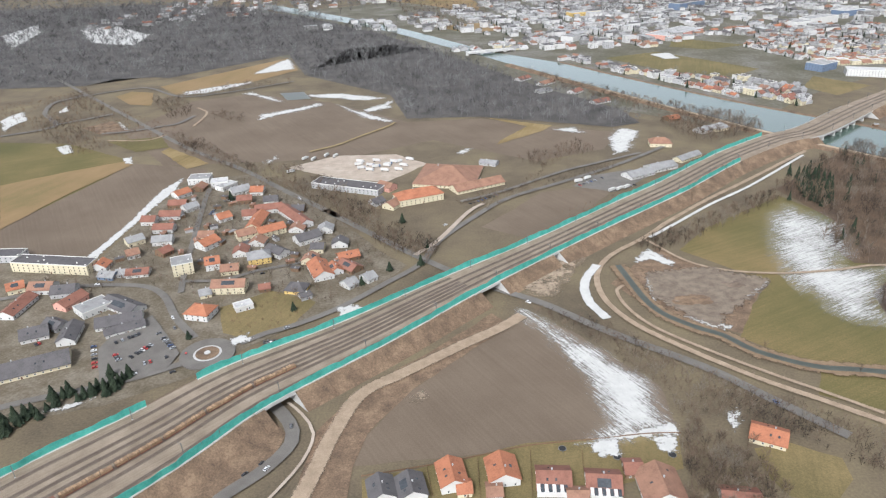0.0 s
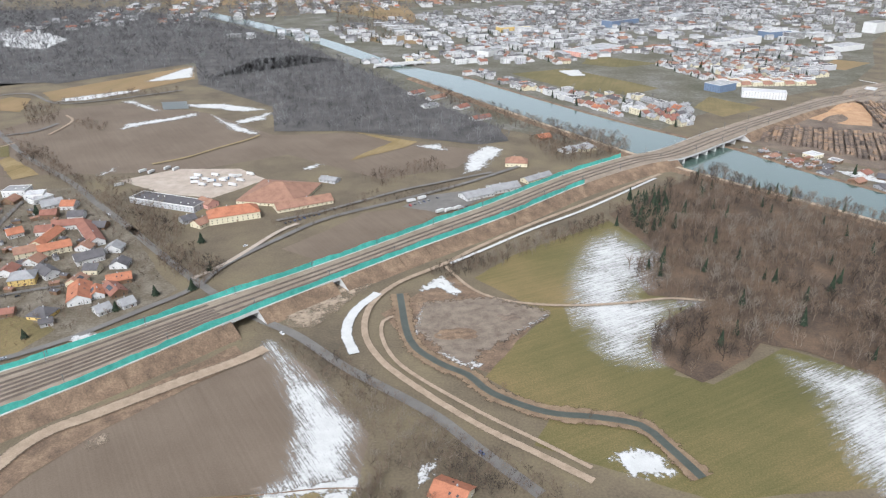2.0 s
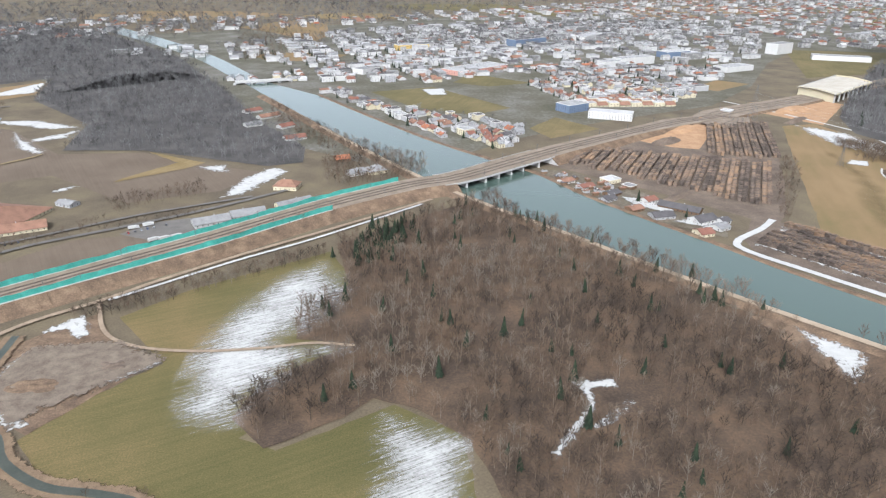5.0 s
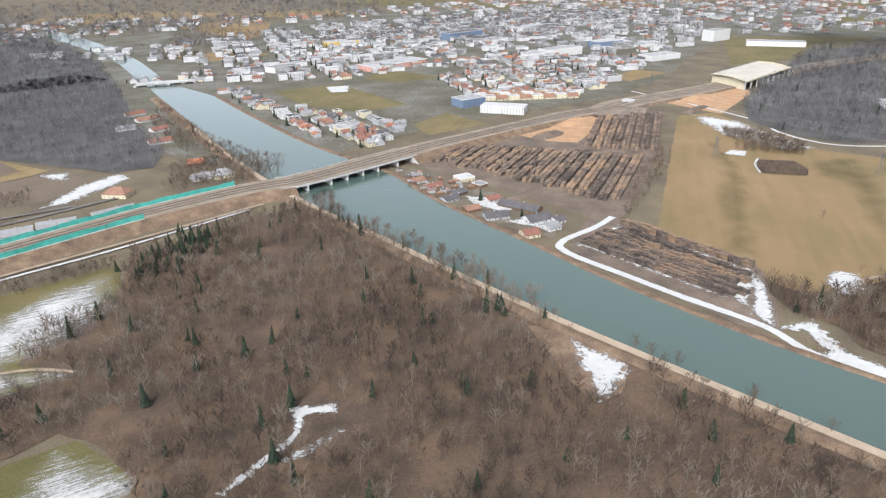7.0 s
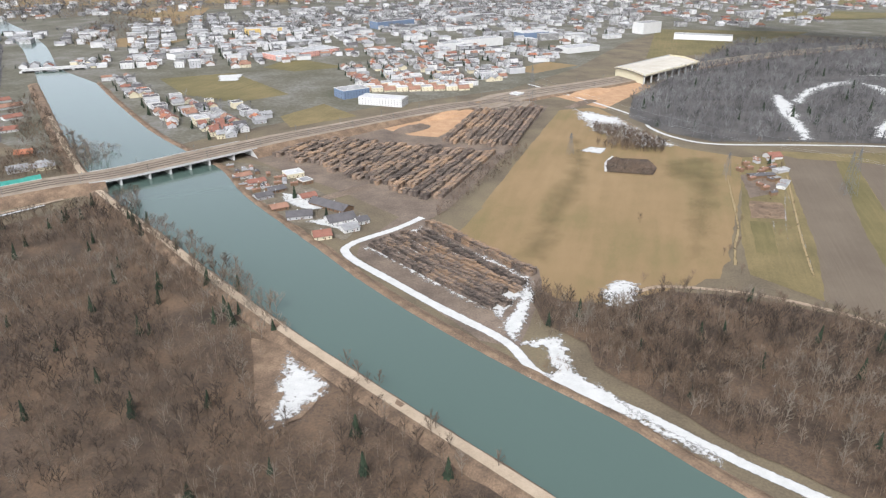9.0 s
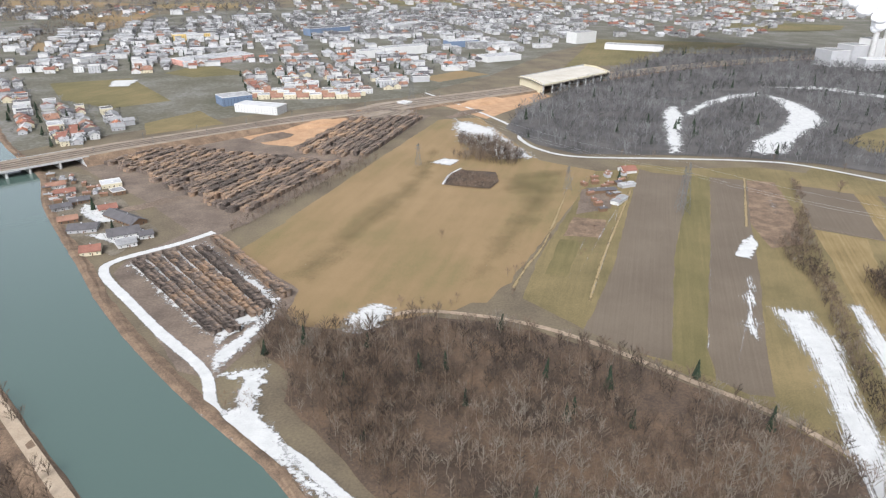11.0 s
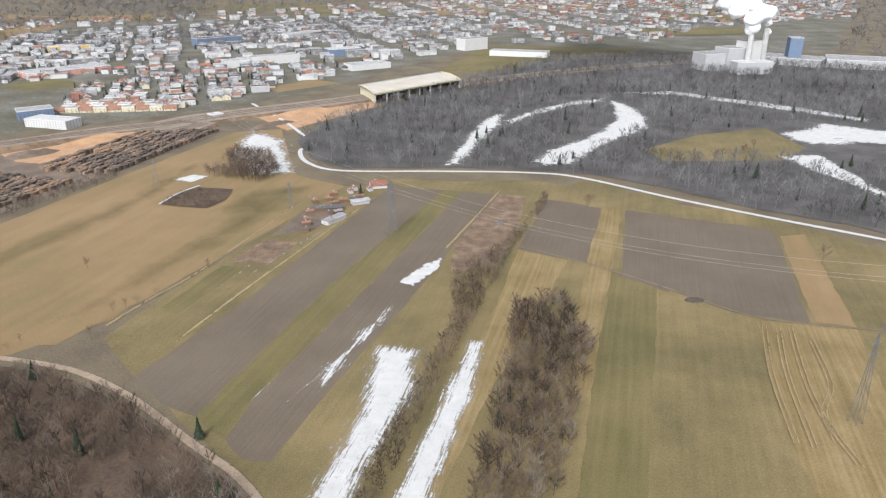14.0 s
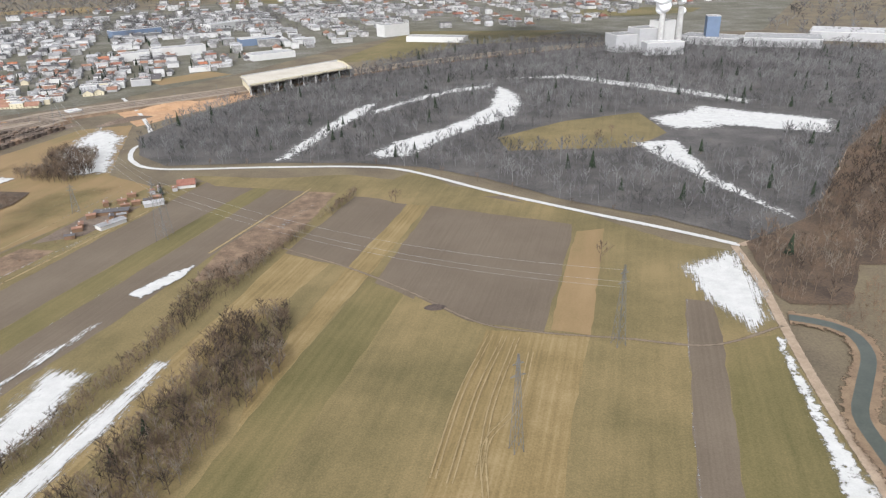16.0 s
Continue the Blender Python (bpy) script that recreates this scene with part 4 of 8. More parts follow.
# ---- snow ----
white = "melting snow lying on the ground"
patch("field_edge_snow", [(-136.6, 337.1), (-133.8, 316.5), (-136.8, 281.6), (-139.3, 239.9), (-144.3, 242.2), (-141.2, 273.8), (-141.5, 314.8)], M_melt, white, soft=1.5)
patch("furrow_snow", [(20.7, 193.7), (28.3, 188), (39.9, 173.1), (48.9, 161.2), (54.7, 150.7), (53.7, 143.6), (54.1, 133.7), (41.6, 131.1), (30.3, 129.5), (38.4, 138.5), (36.8, 152.6), (30.2, 170.5)], M_melt_row, "melting snow in the furrows of a ploughed field", soft=7)
patch("field_edge_snow", [(28.9, 129.5), (41, 134.2), (55.4, 137.9), (55.1, 132.3), (40.2, 130.7)], M_melt, white, soft=1.5)
patch("meadow_snow", [(142.8, 281), (158.8, 254.9), (154.4, 236.4), (140.9, 219.4), (162.6, 216.2), (150.6, 205.7), (136.6, 185.7), (137.2, 177.5), (121.8, 179), (115.4, 199.5), (115.7, 220.4), (125.6, 255.2)], M_melt_mead, white, soft=10)
patch("meadow_snow", [(171.4, 185.3), (181, 181), (193, 173), (193.3, 156.7), (190.3, 137.6), (183.9, 124.9), (169.9, 125.1), (167.6, 137.8), (170.7, 157)], M_melt_mead, white, soft=9)
patch("ground_snow", [(112.1, 143.8), (121, 146.5), (127, 143.6), (127.7, 134.9), (115.3, 135.1)], M_melt, white, soft=3)
patch("ground_snow", [(222, 197.7), (236.1, 199.3), (235.1, 194), (228.3, 193.4), (227.6, 185.2), (214.1, 166.1), (212.2, 168.2), (225.7, 187.8)], M_melt, white, soft=2)
field("stubble_field", [(-230.1, 551.5), (-150.1, 661.7), (-129.1, 603.2), (-173.5, 535.9), (-206.7, 522.0)], M_dry, "ochre stubble field at the wood's edge")
field("stubble_strip", [(23.9, 430.6), (62.5, 408.5), (54.7, 397.2), (26.7, 373.7), (29.0, 380.7), (47.6, 408.9)], M_tan, "tan strip of dry grass")
field("dry_strip", [(-228.6, 327.9), (-203.5, 347.1), (-176.9, 363.5), (-172.4, 356.4), (-186.5, 312.9), (-195.6, 271.5)], M_dry, "ochre lower part of the winter meadow")
field("verge", [(-252.8, 521.3), (-246.4, 537.2), (-227.6, 531.0), (-213.2, 489.1), (-231.0, 494.5)], M_dry, "dry grass between slip roads")
field("verge", [(-237.0, 433.5), (-223.8, 449.6), (-202.4, 423.5), (-214.0, 414.8)], M_scrub, "brown grass inside a slip road loop")
field("verge", [(-206.1, 401.0), (-176.4, 408.6), (-162.9, 385.8), (-180.0, 378.9)], M_green, "green verge below the junction")
field("verge", [(-162.9, 385.8), (-130.2, 354.6), (-139.6, 346.2), (-164.8, 377.5)], M_tan, "dry grass verge beside the road")
field("pond", [(-126.2, 515.9), (-108.8, 518.9), (-99.3, 496.0), (-116.1, 493.2)], M_creek, "small grey-green pond at the wood", "pond")
patch("field_snow", [(-168.3, 588.1), (-149.3, 667.5), (-130.7, 608.1), (-148.2, 596.7)], M_melt, white, soft=5)
patch("field_snow", [(-202.8, 518.3), (-205.1, 531.2), (-179.5, 549.9), (-158.8, 563.6), (-155.6, 555.2), (-183.7, 521.3)], M_melt, white, soft=5)
patch("field_snow", [(-125.4, 440.1), (-126.2, 455.3), (-107.6, 469.3), (-89.5, 485.9), (-86.4, 473.2), (-109.2, 453.3)], M_melt, white, soft=5)
patch("field_snow", [(-78.2, 477.6), (-52.2, 450.3), (-29.8, 425.7), (-40.6, 424.8), (-59.0, 442.2), (-69.9, 459.4)], M_melt, white, soft=5)
patch("field_snow", [(-107.9, 510.0), (-77.8, 510.8), (-41.1, 490.9), (-58.7, 483.3), (-103.0, 501.2)], M_melt, white, soft=5)
patch("field_snow", [(-58.1, 459.0), (-48.7, 473.6), (-38.9, 484.3), (-36.9, 462.8), (-54.4, 451.8)], M_melt, white, soft=5)
patch("field_snow", [(-102.0, 352.5), (-96.2, 366.1), (-91.9, 358.5), (-96.8, 350.6)], M_melt, white, soft=5)
patch("field_snow", [(-156.7, 518.6), (-148.4, 525.7), (-114.9, 486.7), (-121.6, 486.9), (-139.9, 504.0)], M_melt, white, soft=5)
patch("field_snow", [(58.8, 400.5), (75.8, 405.8), (79.4, 390.0), (69.3, 392.4)], M_melt, white, soft=5)
patch("field_snow", [(87.9, 380.2), (101.8, 401.6), (113.0, 392.3), (95.5, 352.0), (85.3, 347.8)], M_melt, white, soft=5)
patch("field_snow", [(3.2, 359.8), (9.1, 369.2), (13.9, 367.1), (6.6, 357.0)], M_melt, white, soft=5)
patch("verge_snow", [(-305.0, 458.3), (-305.6, 473.1), (-301.3, 483.3), (-285.2, 457.6), (-287.5, 441.3), (-282.4, 422.8)], M_melt, white, soft=2.0)
patch("verge_snow", [(-232.6, 392.3), (-227.2, 398.5), (-216.9, 382.2), (-220.7, 375.3)], M_melt, white, soft=2.0)
patch("verge_snow", [(-183.3, 366.0), (-178.6, 371.6), (-171.8, 356.3), (-177.7, 357.8)], M_melt, white, soft=2.0)
patch("verge_snow", [(-276.0, 477.4), (-277.5, 496.6), (-267.8, 481.1), (-271.4, 472.3)], M_melt, white, soft=2.0)
patch("verge_snow", [(-220.0, 445.1), (-217.3, 447.5), (-203.3, 427.4), (-204.6, 423.7)], M_melt, white, soft=2.0)
patch("ground_snow", [(66.8, 213.8), (76.2, 216.7), (79.3, 210.6), (69.7, 204.3), (66.3, 192.2), (65.4, 198.8)], M_melt, white, soft=2.0)
patch("ground_snow", [(72.2, 187.7), (78.4, 190.2), (86.5, 180.4), (80.9, 176.8)], M_melt, white, soft=2.0)
patch("ground_snow", [(96.5, 206.8), (105.2, 211.7), (109.0, 208.2), (102.9, 201.4), (91.8, 192.0), (99.2, 203.9)], M_melt, white, soft=2.0)
patch("ground_snow", [(85.2, 213.6), (88.1, 213.5), (84.4, 199.7), (83.2, 201.7)], M_melt, white, soft=2.0)
patch("ground_snow", [(66.9, 227.9), (74.6, 237.1), (82.7, 224.7), (79.3, 220.4), (72.9, 226.6), (66.8, 223.3)], M_melt, white, soft=2.0)
field("meadow", [(-100.2, 1135.3), (-40.2, 1250.9), (26.9, 1189.7), (49.7, 1032.6), (39.7, 944.2), (-22.5, 1047.2)], M_dry, "pale ochre field beyond the town")
field("meadow", [(-14.1, 833.4), (40.3, 859.2), (95.2, 836.6), (81.9, 785.8), (17.9, 788.4)], M_dry, "ochre field by the upper river")
patch("sports_snow", [(178.4, 627.3), (199.6, 631.9), (200.9, 602.9), (186.7, 602.5)], M_melt, white, soft=3)
patch("field_snow", [(-544, 866.8), (-556.3, 981), (-499, 880.1), (-467.3, 756.6)], M_melt, white, soft=6)
patch("field_snow", [(-460.6, 895.3), (-436.9, 939.4), (-347.3, 841.5), (-335, 761.4), (-395.9, 786.9)], M_melt, white, soft=6)
patch("strip_snow", [(512.2, 256.1), (522.9, 252.7), (520.4, 233.9), (508.4, 197), (501.5, 178.2), (493.5, 178.6), (508.5, 228)], M_melt_strip, "snow melting in strips on grass", soft=4)
patch("strip_snow", [(536.1, 256.3), (539.8, 256.1), (533.9, 228.7), (526.6, 211.6), (518.7, 177.2), (507.7, 177.8), (522.2, 217.3), (528.9, 235.7)], M_melt_strip, "snow melting in strips on stubble", soft=3)
patch("strip_snow", [(517.1, 292.5), (525.6, 306.2), (532.9, 311.9), (531, 301.4), (522.1, 289.4)], M_melt, white, soft=1.5)
patch("strip_snow", [(498.2, 247.3), (509.1, 270.2), (520.2, 287.5), (516.2, 269.8), (503.7, 241.9), (497.1, 228.6)], M_melt_sparse, white, soft=4)
patch("strip_snow", [(545.3, 322.3), (554.7, 350.8), (568.9, 374.5), (566.9, 360.2), (553.3, 327.2), (546.5, 307.4), (540.9, 307.7)], M_melt_thin, white, soft=4)
for k, p in enumerate(([(484.2, 232.5), (496.6, 261.4), (514.3, 304.6)], [(490.8, 228.9), (501, 247.1), (513.8, 269.9)], [(457.2, 271.4), (461.7, 281.4), (470.2, 298.3)], [(461.6, 264.8), (473.4, 294), (495.1, 350.9)], [(473.9, 345.9), (485.3, 375.3), (492.1, 388.9)], [(669.8, 272.6), (654.2, 231.7), (644, 202.3)], [(676.5, 270.3), (669.7, 249.6)])):
    soft_ribbon("snow_line", p, 0.6, M_melt_thin, "thin line of snow along a field edge", "snow")
patch("meadow_snow", [(432.2, 502.2), (445.2, 486.0), (455.9, 475.2), (462.3, 444.2), (471.9, 410.4), (450.0, 409.4), (439.5, 433.3), (431.3, 443.4)], M_melt, white, soft=7)
field("bush_plot", [(430.0, 393.4), (446.9, 388.8), (446.8, 375.2), (441.7, 365.3), (421.7, 371.3), (424.1, 383.5)], M_litter, "plot of brown ground under low bushes", "plot")
soft_ribbon("snow_line", [(431.2, 395.3), (425.2, 385.2), (421.4, 371.3)], 1.2, M_packed, "line of snow along a bush plot", "snow")
patch("meadow_snow", [(416.3, 404.7), (423.3, 413.2), (431.9, 409.1), (426.6, 398.2)], M_melt, white, soft=2)
patch("glade_snow", OPENINGS[3], M_melt, white, soft=5)
patch("glade_snow", OPENINGS[4], M_melt, white, soft=5)
patch("glade_snow", OPENINGS[5], M_melt, white, soft=5)
patch("glade_snow", [(725.8, 468.5), (766.1, 491.3), (819.5, 449.4), (800.6, 420.9), (762.8, 442.6), (730.7, 441.3)], M_melt, white, soft=7)
patch("glade_snow", [(702.3, 423.9), (727.1, 424.9), (721.5, 372.1), (728, 328.2), (727.9, 320.9), (720, 338.3), (709.2, 385.4)], M_melt, white, soft=4)
patch("glade_snow", [(665.9, 596.9), (715.4, 604.1), (781.9, 537.2), (802.9, 499.5), (794.4, 489), (765.5, 523), (710.4, 583.2)], M_melt, white, soft=8)
patch("field_snow", [(675.2, 292.2), (695.5, 299.3), (691.9, 276.5), (685.7, 258.3), (679.4, 254.7), (675, 270.4)], M_melt_strip, white, soft=5)
patch("roadside_snow", [(682.5, 252.5), (685.2, 250.9), (678.5, 225.3), (674.9, 200.6), (672.2, 191.2), (665.2, 191.8), (674.7, 223.9)], M_melt, white, soft=2)
for p in ([(615.7, 260), (606.1, 236.8), (598.7, 212.2)], [(619, 258.9), (609.7, 236.5), (601.6, 210.5)], [(621.9, 258), (612.2, 232.3), (606.8, 211.4)], [(624.1, 251.5), (617.4, 231.7), (609.4, 220.3), (607.4, 204.6)]):
    for off in (-0.5, 0.5):
        soft_ribbon("wheel_track", [(x + off, y - 0.3 * off) for x, y in p], 0.4, M_straw, "worn pale wheel track in the stubble", "track", 0.8)
patch("meadow_snow", [(387, 254.3), (396.6, 263.8), (404.4, 258.6), (398.9, 246.4), (389.6, 244.4)], M_melt, white, soft=5)
patch("road_snow", [(354.9, 235), (363.4, 252), (366.3, 268), (369.9, 255.4), (361, 228.3), (372.4, 230.7), (373.4, 213.2), (383.9, 196.7), (397.2, 180.5), (394.9, 177), (371.8, 200.9), (359.3, 211.5), (366, 213.7), (365.8, 223.5), (358.5, 225.4)], M_melt, "trampled snow beside the bank road", soft=3.0)
field("clearing_ground", CLEARING, M_scrub, "dull grass of a small clearing by the river", "clearing")
patch("clearing_snow", CLEARING[1:5], M_melt, white, soft=4)
for p in ([(226, 199.3), (235.7, 200.3), (241, 195.7), (235.3, 197.3), (227.2, 197.8)], [(220.5, 174), (226.1, 181.1), (233.3, 187.9), (238.1, 196.5), (237.9, 206.4), (240.1, 203.5), (238.9, 185.7), (229.9, 177.5)], [(233.5, 221.7), (250.5, 219.3), (257.1, 215.5), (254.4, 214.7)], [(421.5, 212), (419.5, 200.8), (423.2, 192.5), (418.7, 192.6), (417.1, 202.7)], [(463.3, 201.1), (468.6, 212.5), (470.6, 210.4), (465.2, 199.3)]):
    patch("wood_snow", p, M_melt_thin, "thin snow between bare trees", soft=1.5, z=0.4)

# ---- village roads ----
ROAD_LEVEL = LEVEL[0]
ribbon("village_road", [(-66.1, 177.7), (-59.5, 183.1), (-51.4, 187.4), (-38.3, 197.6), (-24.4, 213.3), (-11.8, 228.7), (-5.6, 247.1), (10, 271.6), (26.3, 291.9), (55.1, 311.8), (87.8, 335.7), (118.9, 363.4)], 2.6, M_asphalt, "grey asphalt road beside the railway")
ribbon("village_road", [(-80.3, 167.9), (-90.5, 162), (-104.2, 156.2), (-117.7, 151.8), (-131.1, 145.6), (-144.2, 138.3)], 2.8, M_asphalt, "grey asphalt road")
ribbon("village_road", [(-81.3, 181.5), (-91.5, 193.8), (-101.3, 209.2), (-112.3, 216.7), (-133.3, 217.8), (-149.2, 212.8), (-172.5, 205)], 2.6, M_asphalt, "grey asphalt village street")
ribbon("village_street", [(-95.9, 210.9), (-101.4, 232.9), (-106.6, 258.8), (-114.5, 296.7), (-117.5, 315.2)], 2.2, M_asphalt, "grey village street between houses", "street")
ribbon("village_street", [(-98.9, 219.3), (-82.5, 219.7), (-73.7, 225.8), (-56, 232.7), (-52.4, 237.3)], 2.0, M_asphalt, "grey village street between houses", "street")
ribbon("through_road", [(-337.1, 597.1), (-208, 447.8), (-152.7, 384.8), (-108.4, 341.8), (-81.1, 310.9), (-48.9, 275.6)] + [(-56.6, 283.7), (-14.3, 235.7), (11.8, 210.5), (29.6, 197.2), (46.8, 179.8), (70.9, 159.2), (82.8, 145.1), (95.4, 130.5)], 3.2, M_asphalt, "two-lane asphalt road passing under the railway")
ribbon("slip_road", [(-282.0, 419.1), (-263.3, 431.0), (-258.8, 443.7), (-282.8, 475.1), (-292.2, 505.1), (-286.0, 518.2), (-280.0, 528.3)], 3.4, M_asphalt, "grey slip road curving round a junction")
ribbon("slip_road", [(-258.8, 443.7), (-245.2, 454.8), (-231.8, 467.8)], 3.0, M_asphalt, "grey slip road")
ribbon("slip_road", [(-217.5, 418.8), (-201.1, 422.1), (-186.5, 430.8), (-176.1, 437.7), (-171.2, 456.7)], 3.0, M_asphalt, "grey slip road")
ribbon("country_road", [(-278.2, 524.4), (-265.8, 535.9), (-239.5, 548.0), (-200.9, 514.9), (-169.2, 523.6), (-123.9, 557.0)], 2.8, M_asphalt, "grey country road past the stubble field")
soft_ribbon("verge_path", [(-207.2, 403.4), (-188.8, 400.5), (-179.5, 403.0), (-174.1, 412.0)], 1.8, M_track, "pale path along the verge", "path")
soft_ribbon("verge_path", [(-176.3, 478.4), (-165.7, 464.9), (-163.2, 447.3), (-163.5, 429.8)], 2.0, M_track, "pale curving path at the field edge", "path")
soft_ribbon("field_track", [(-34.0, 425.8), (-38.4, 416.1), (-53.0, 396.8), (-63.9, 381.1), (-78.1, 369.5)], 2.4, M_straw, "tan grass track across the ploughed field", "track")
ribbon("underpass_road", [(-55.9, 109.2), (-53.8, 114.8), (-45.7, 123.8), (-41.2, 132.8), (-43.3, 140.3), (-48.3, 146.8), (-56.4, 157.5), (-63.7, 168.7)], 3.6, M_asphalt, "curved asphalt road through the underpass")
ribbon("road_edge", [(-45.9, 108.9), (-42.3, 115), (-37.3, 125.8), (-36.2, 135.7), (-40.6, 143.5), (-45.3, 148.4)], 0.8, M_gravel, "pale concrete retaining edge of the curved road", "kerb")
soft_ribbon("site_track", [(-38.1, 107.2), (-34.6, 118.5), (-31.2, 135.6), (-25.7, 151.3), (-13.9, 161.1), (2.6, 174.1), (15.3, 183.6), (22, 190)], 4.6, M_track, "wide pale construction track of compacted earth", "track")
patch("site_spill", [(19.6, 213), (36.1, 232), (50.8, 231.2), (47.7, 219.9), (35.5, 200.3), (26.1, 200.7)], M_spill, "gravel spread on the construction site", "gravel", soft=4)
patch("site_spill", [(-16.3, 148.5), (-8.8, 153.1), (-5.7, 149.3), (-10.1, 144.7)], M_spill, "pale earth spill on the field", "gravel", soft=2)
ribbon("lane", [(4.5, 289.3), (21.5, 298.7), (39, 312.3), (58.1, 327), (79, 338.9), (101.5, 351.6)], 2.0, M_asphalt, "narrow lane past the estate", "lane")
ribbon("lane", [(-14.3, 235.7), (-5.2, 249.1), (7.8, 277.4), (14.8, 286.2)], 2.0, M_gravel, "pale lane", "lane")
soft_ribbon("gravel_path", [(186.4, 346.7), (140.7, 306.6), (113.7, 283.6), (90.3, 261.5), (75.9, 246), (59.2, 230.9), (51.1, 215.5), (50.5, 198.5), (56.3, 183.7), (66.6, 170.7), (82.3, 154.8), (95.8, 144), (107.8, 134.3)], 2.4, M_track, "pale gravel path curving beside the creek", "path")
soft_ribbon("gravel_path", [(76, 243.7), (85.6, 225.4), (97.8, 216.9), (116, 213.8), (134.5, 215), (150, 217.9), (162.6, 216.2)], 1.6, M_track, "pale gravel path across the meadow", "path")
soft_ribbon("gravel_path", [(60.2, 208.3), (55.8, 205), (56.5, 193.8), (63.2, 179.6), (82.1, 160.6), (99.8, 145.8), (108.3, 138.5)], 1.5, M_track, "pale looping gravel path", "path")
soft_ribbon("snow_bank", [(52.6, 223.7), (46.3, 211.9), (44.8, 198.6), (48.6, 186.6)], 3.4, M_packed, "thick snow bank beside the gravel path", "snow")
soft_ribbon("snow_bank", [(181.9, 339.9), (139.7, 299.9), (113.4, 278.3), (90.3, 257), (78, 246)], 1.6, M_packed, "line of snow beside the gravel path", "snow")
CREEK = [(60.2, 222.9), (64.6, 193.8), (73.2, 181.6), (81.3, 175.5), (87.6, 166.9), (100.5, 158.9), (112.9, 156.6), (123.5, 153.3), (127.6, 146.4), (132.6, 134.9)]
soft_ribbon("creek_margin", CREEK, 5.4, M_reed, "brown reedy margin of the creek", "bank")
ribbon("creek", CREEK, 2.3, M_creek, "narrow grey-green creek", "creek")
CREEK_B = [(690.7, 259.7), (695.8, 257.1), (701, 251.7), (699.5, 241.9), (690.7, 229.9), (684.3, 221.1), (682.1, 211.3), (680.5, 200.1)]
soft_ribbon("creek_margin", CREEK_B, 6.5, M_reed, "brown reedy margin of the creek", "bank")
ribbon("creek", CREEK_B, 3.2, M_creek, "pale blue-grey creek", "creek")
patch("rubble", [(68.3, 217.1), (90.4, 220.7), (108.4, 209.6), (97.3, 196.5), (81.2, 179.4), (70.7, 190.7), (66.5, 200)], M_rubble, "bare rubble and brown earth", "ground", soft=4)

# car park and roundabout
field("car_park", [(-108.6, 182.8), (-100.2, 195.9), (-89.5, 181.9), (-83.2, 173), (-84, 166.7), (-93.3, 158.9), (-101.5, 159.2), (-109.4, 176.5)], M_asphalt, "grey asphalt car park", "car park")
hub = np.mean([(-74.5, 172.6)], axis=0)
ob = tagged(new("roundabout"), "small roundabout with a paved ring and brown planted centre", "roundabout", kind="structure")


def disc(name, c, r, z, material, parent, r0=0.0):
    n = 40
    out = [(c[0] + r * math.cos(6.2832 * k / n), c[1] + r * math.sin(6.2832 * k / n), z) for k in range(n)]
    if r0 == 0:
        low = [(x, y, 0) for x, y, _ in out]
        return mesh_ob(name, out + low, [tuple(range(n))] + [(n + k, n + (k + 1) % n, (k + 1) % n, k) for k in range(n)], material, parent)
    inn = [(c[0] + r0 * math.cos(6.2832 * k / n), c[1] + r0 * math.sin(6.2832 * k / n), z) for k in range(n)]
    return mesh_ob(name, out + inn, [(k, (k + 1) % n, n + (k + 1) % n, n + k) for k in range(n)], material, parent)


disc("ring_road", hub, 8.2, lift() + 0.01, M_asphalt, ob)
disc("paved_ring", hub, 4.2, lift() + 0.03, M_concrete, ob)
disc("planted_centre", hub, 3.5, lift() + 0.12, M_scrub, ob)
disc("centre_stone", hub, 0.9, lift() + 0.4, M_concrete, ob)

# ---- houses ----
def paint(name, c, k=0.12):
    return surface(name, [tuple(v * (1 - k) for v in c), c], 0.25, 3.0, rough=0.85)


def tiles(name, c):
    return surface(name, [tuple(v * 0.72 for v in c), c, tuple(min(1, v * 1.15) for v in c)], 0.35, 2.5, rough=0.8, bump=0.03)


WALLS = {"white": paint("white_render", (0.5, 0.49, 0.465)), "cream": paint("cream_render", (0.53, 0.47, 0.33)), "yellow": paint("yellow_render", (0.55, 0.39, 0.14)),
         "pink": paint("pink_render", (0.55, 0.3, 0.24)), "grey": paint("grey_render", (0.36, 0.355, 0.35)), "wood": paint("brown_boards", (0.16, 0.1, 0.06)), "blue": paint("blue_panels", (0.13, 0.17, 0.24))}
ROOFS = {"orange": tiles("orange_tiles", (0.29, 0.115, 0.062)), "red": tiles("red_brown_tiles", (0.19, 0.086, 0.06)), "grey": tiles("grey_roofing", (0.22, 0.215, 0.21)),
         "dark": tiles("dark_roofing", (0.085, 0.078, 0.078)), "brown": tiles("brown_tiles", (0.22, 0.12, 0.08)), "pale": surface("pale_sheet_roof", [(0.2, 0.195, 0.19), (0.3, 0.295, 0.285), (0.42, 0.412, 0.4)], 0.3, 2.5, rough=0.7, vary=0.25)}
# render tone differs at random from house to house
M_townwall = surface("town_render", [(0.16, 0.155, 0.148), (0.3, 0.29, 0.275), (0.42, 0.41, 0.395), (0.5, 0.49, 0.47)], 0.25, 3.0, vary=0.3)
M_pane = surface("window_glass", [(0.03, 0.035, 0.04), (0.06, 0.065, 0.07)], 0.5, 2.0, rough=0.15, spec=0.6)
M_frame = paint("window_frame", (0.6, 0.58, 0.54))
M_door = paint("door_wood", (0.14, 0.08, 0.05))
PANE = {}
BUILT = []


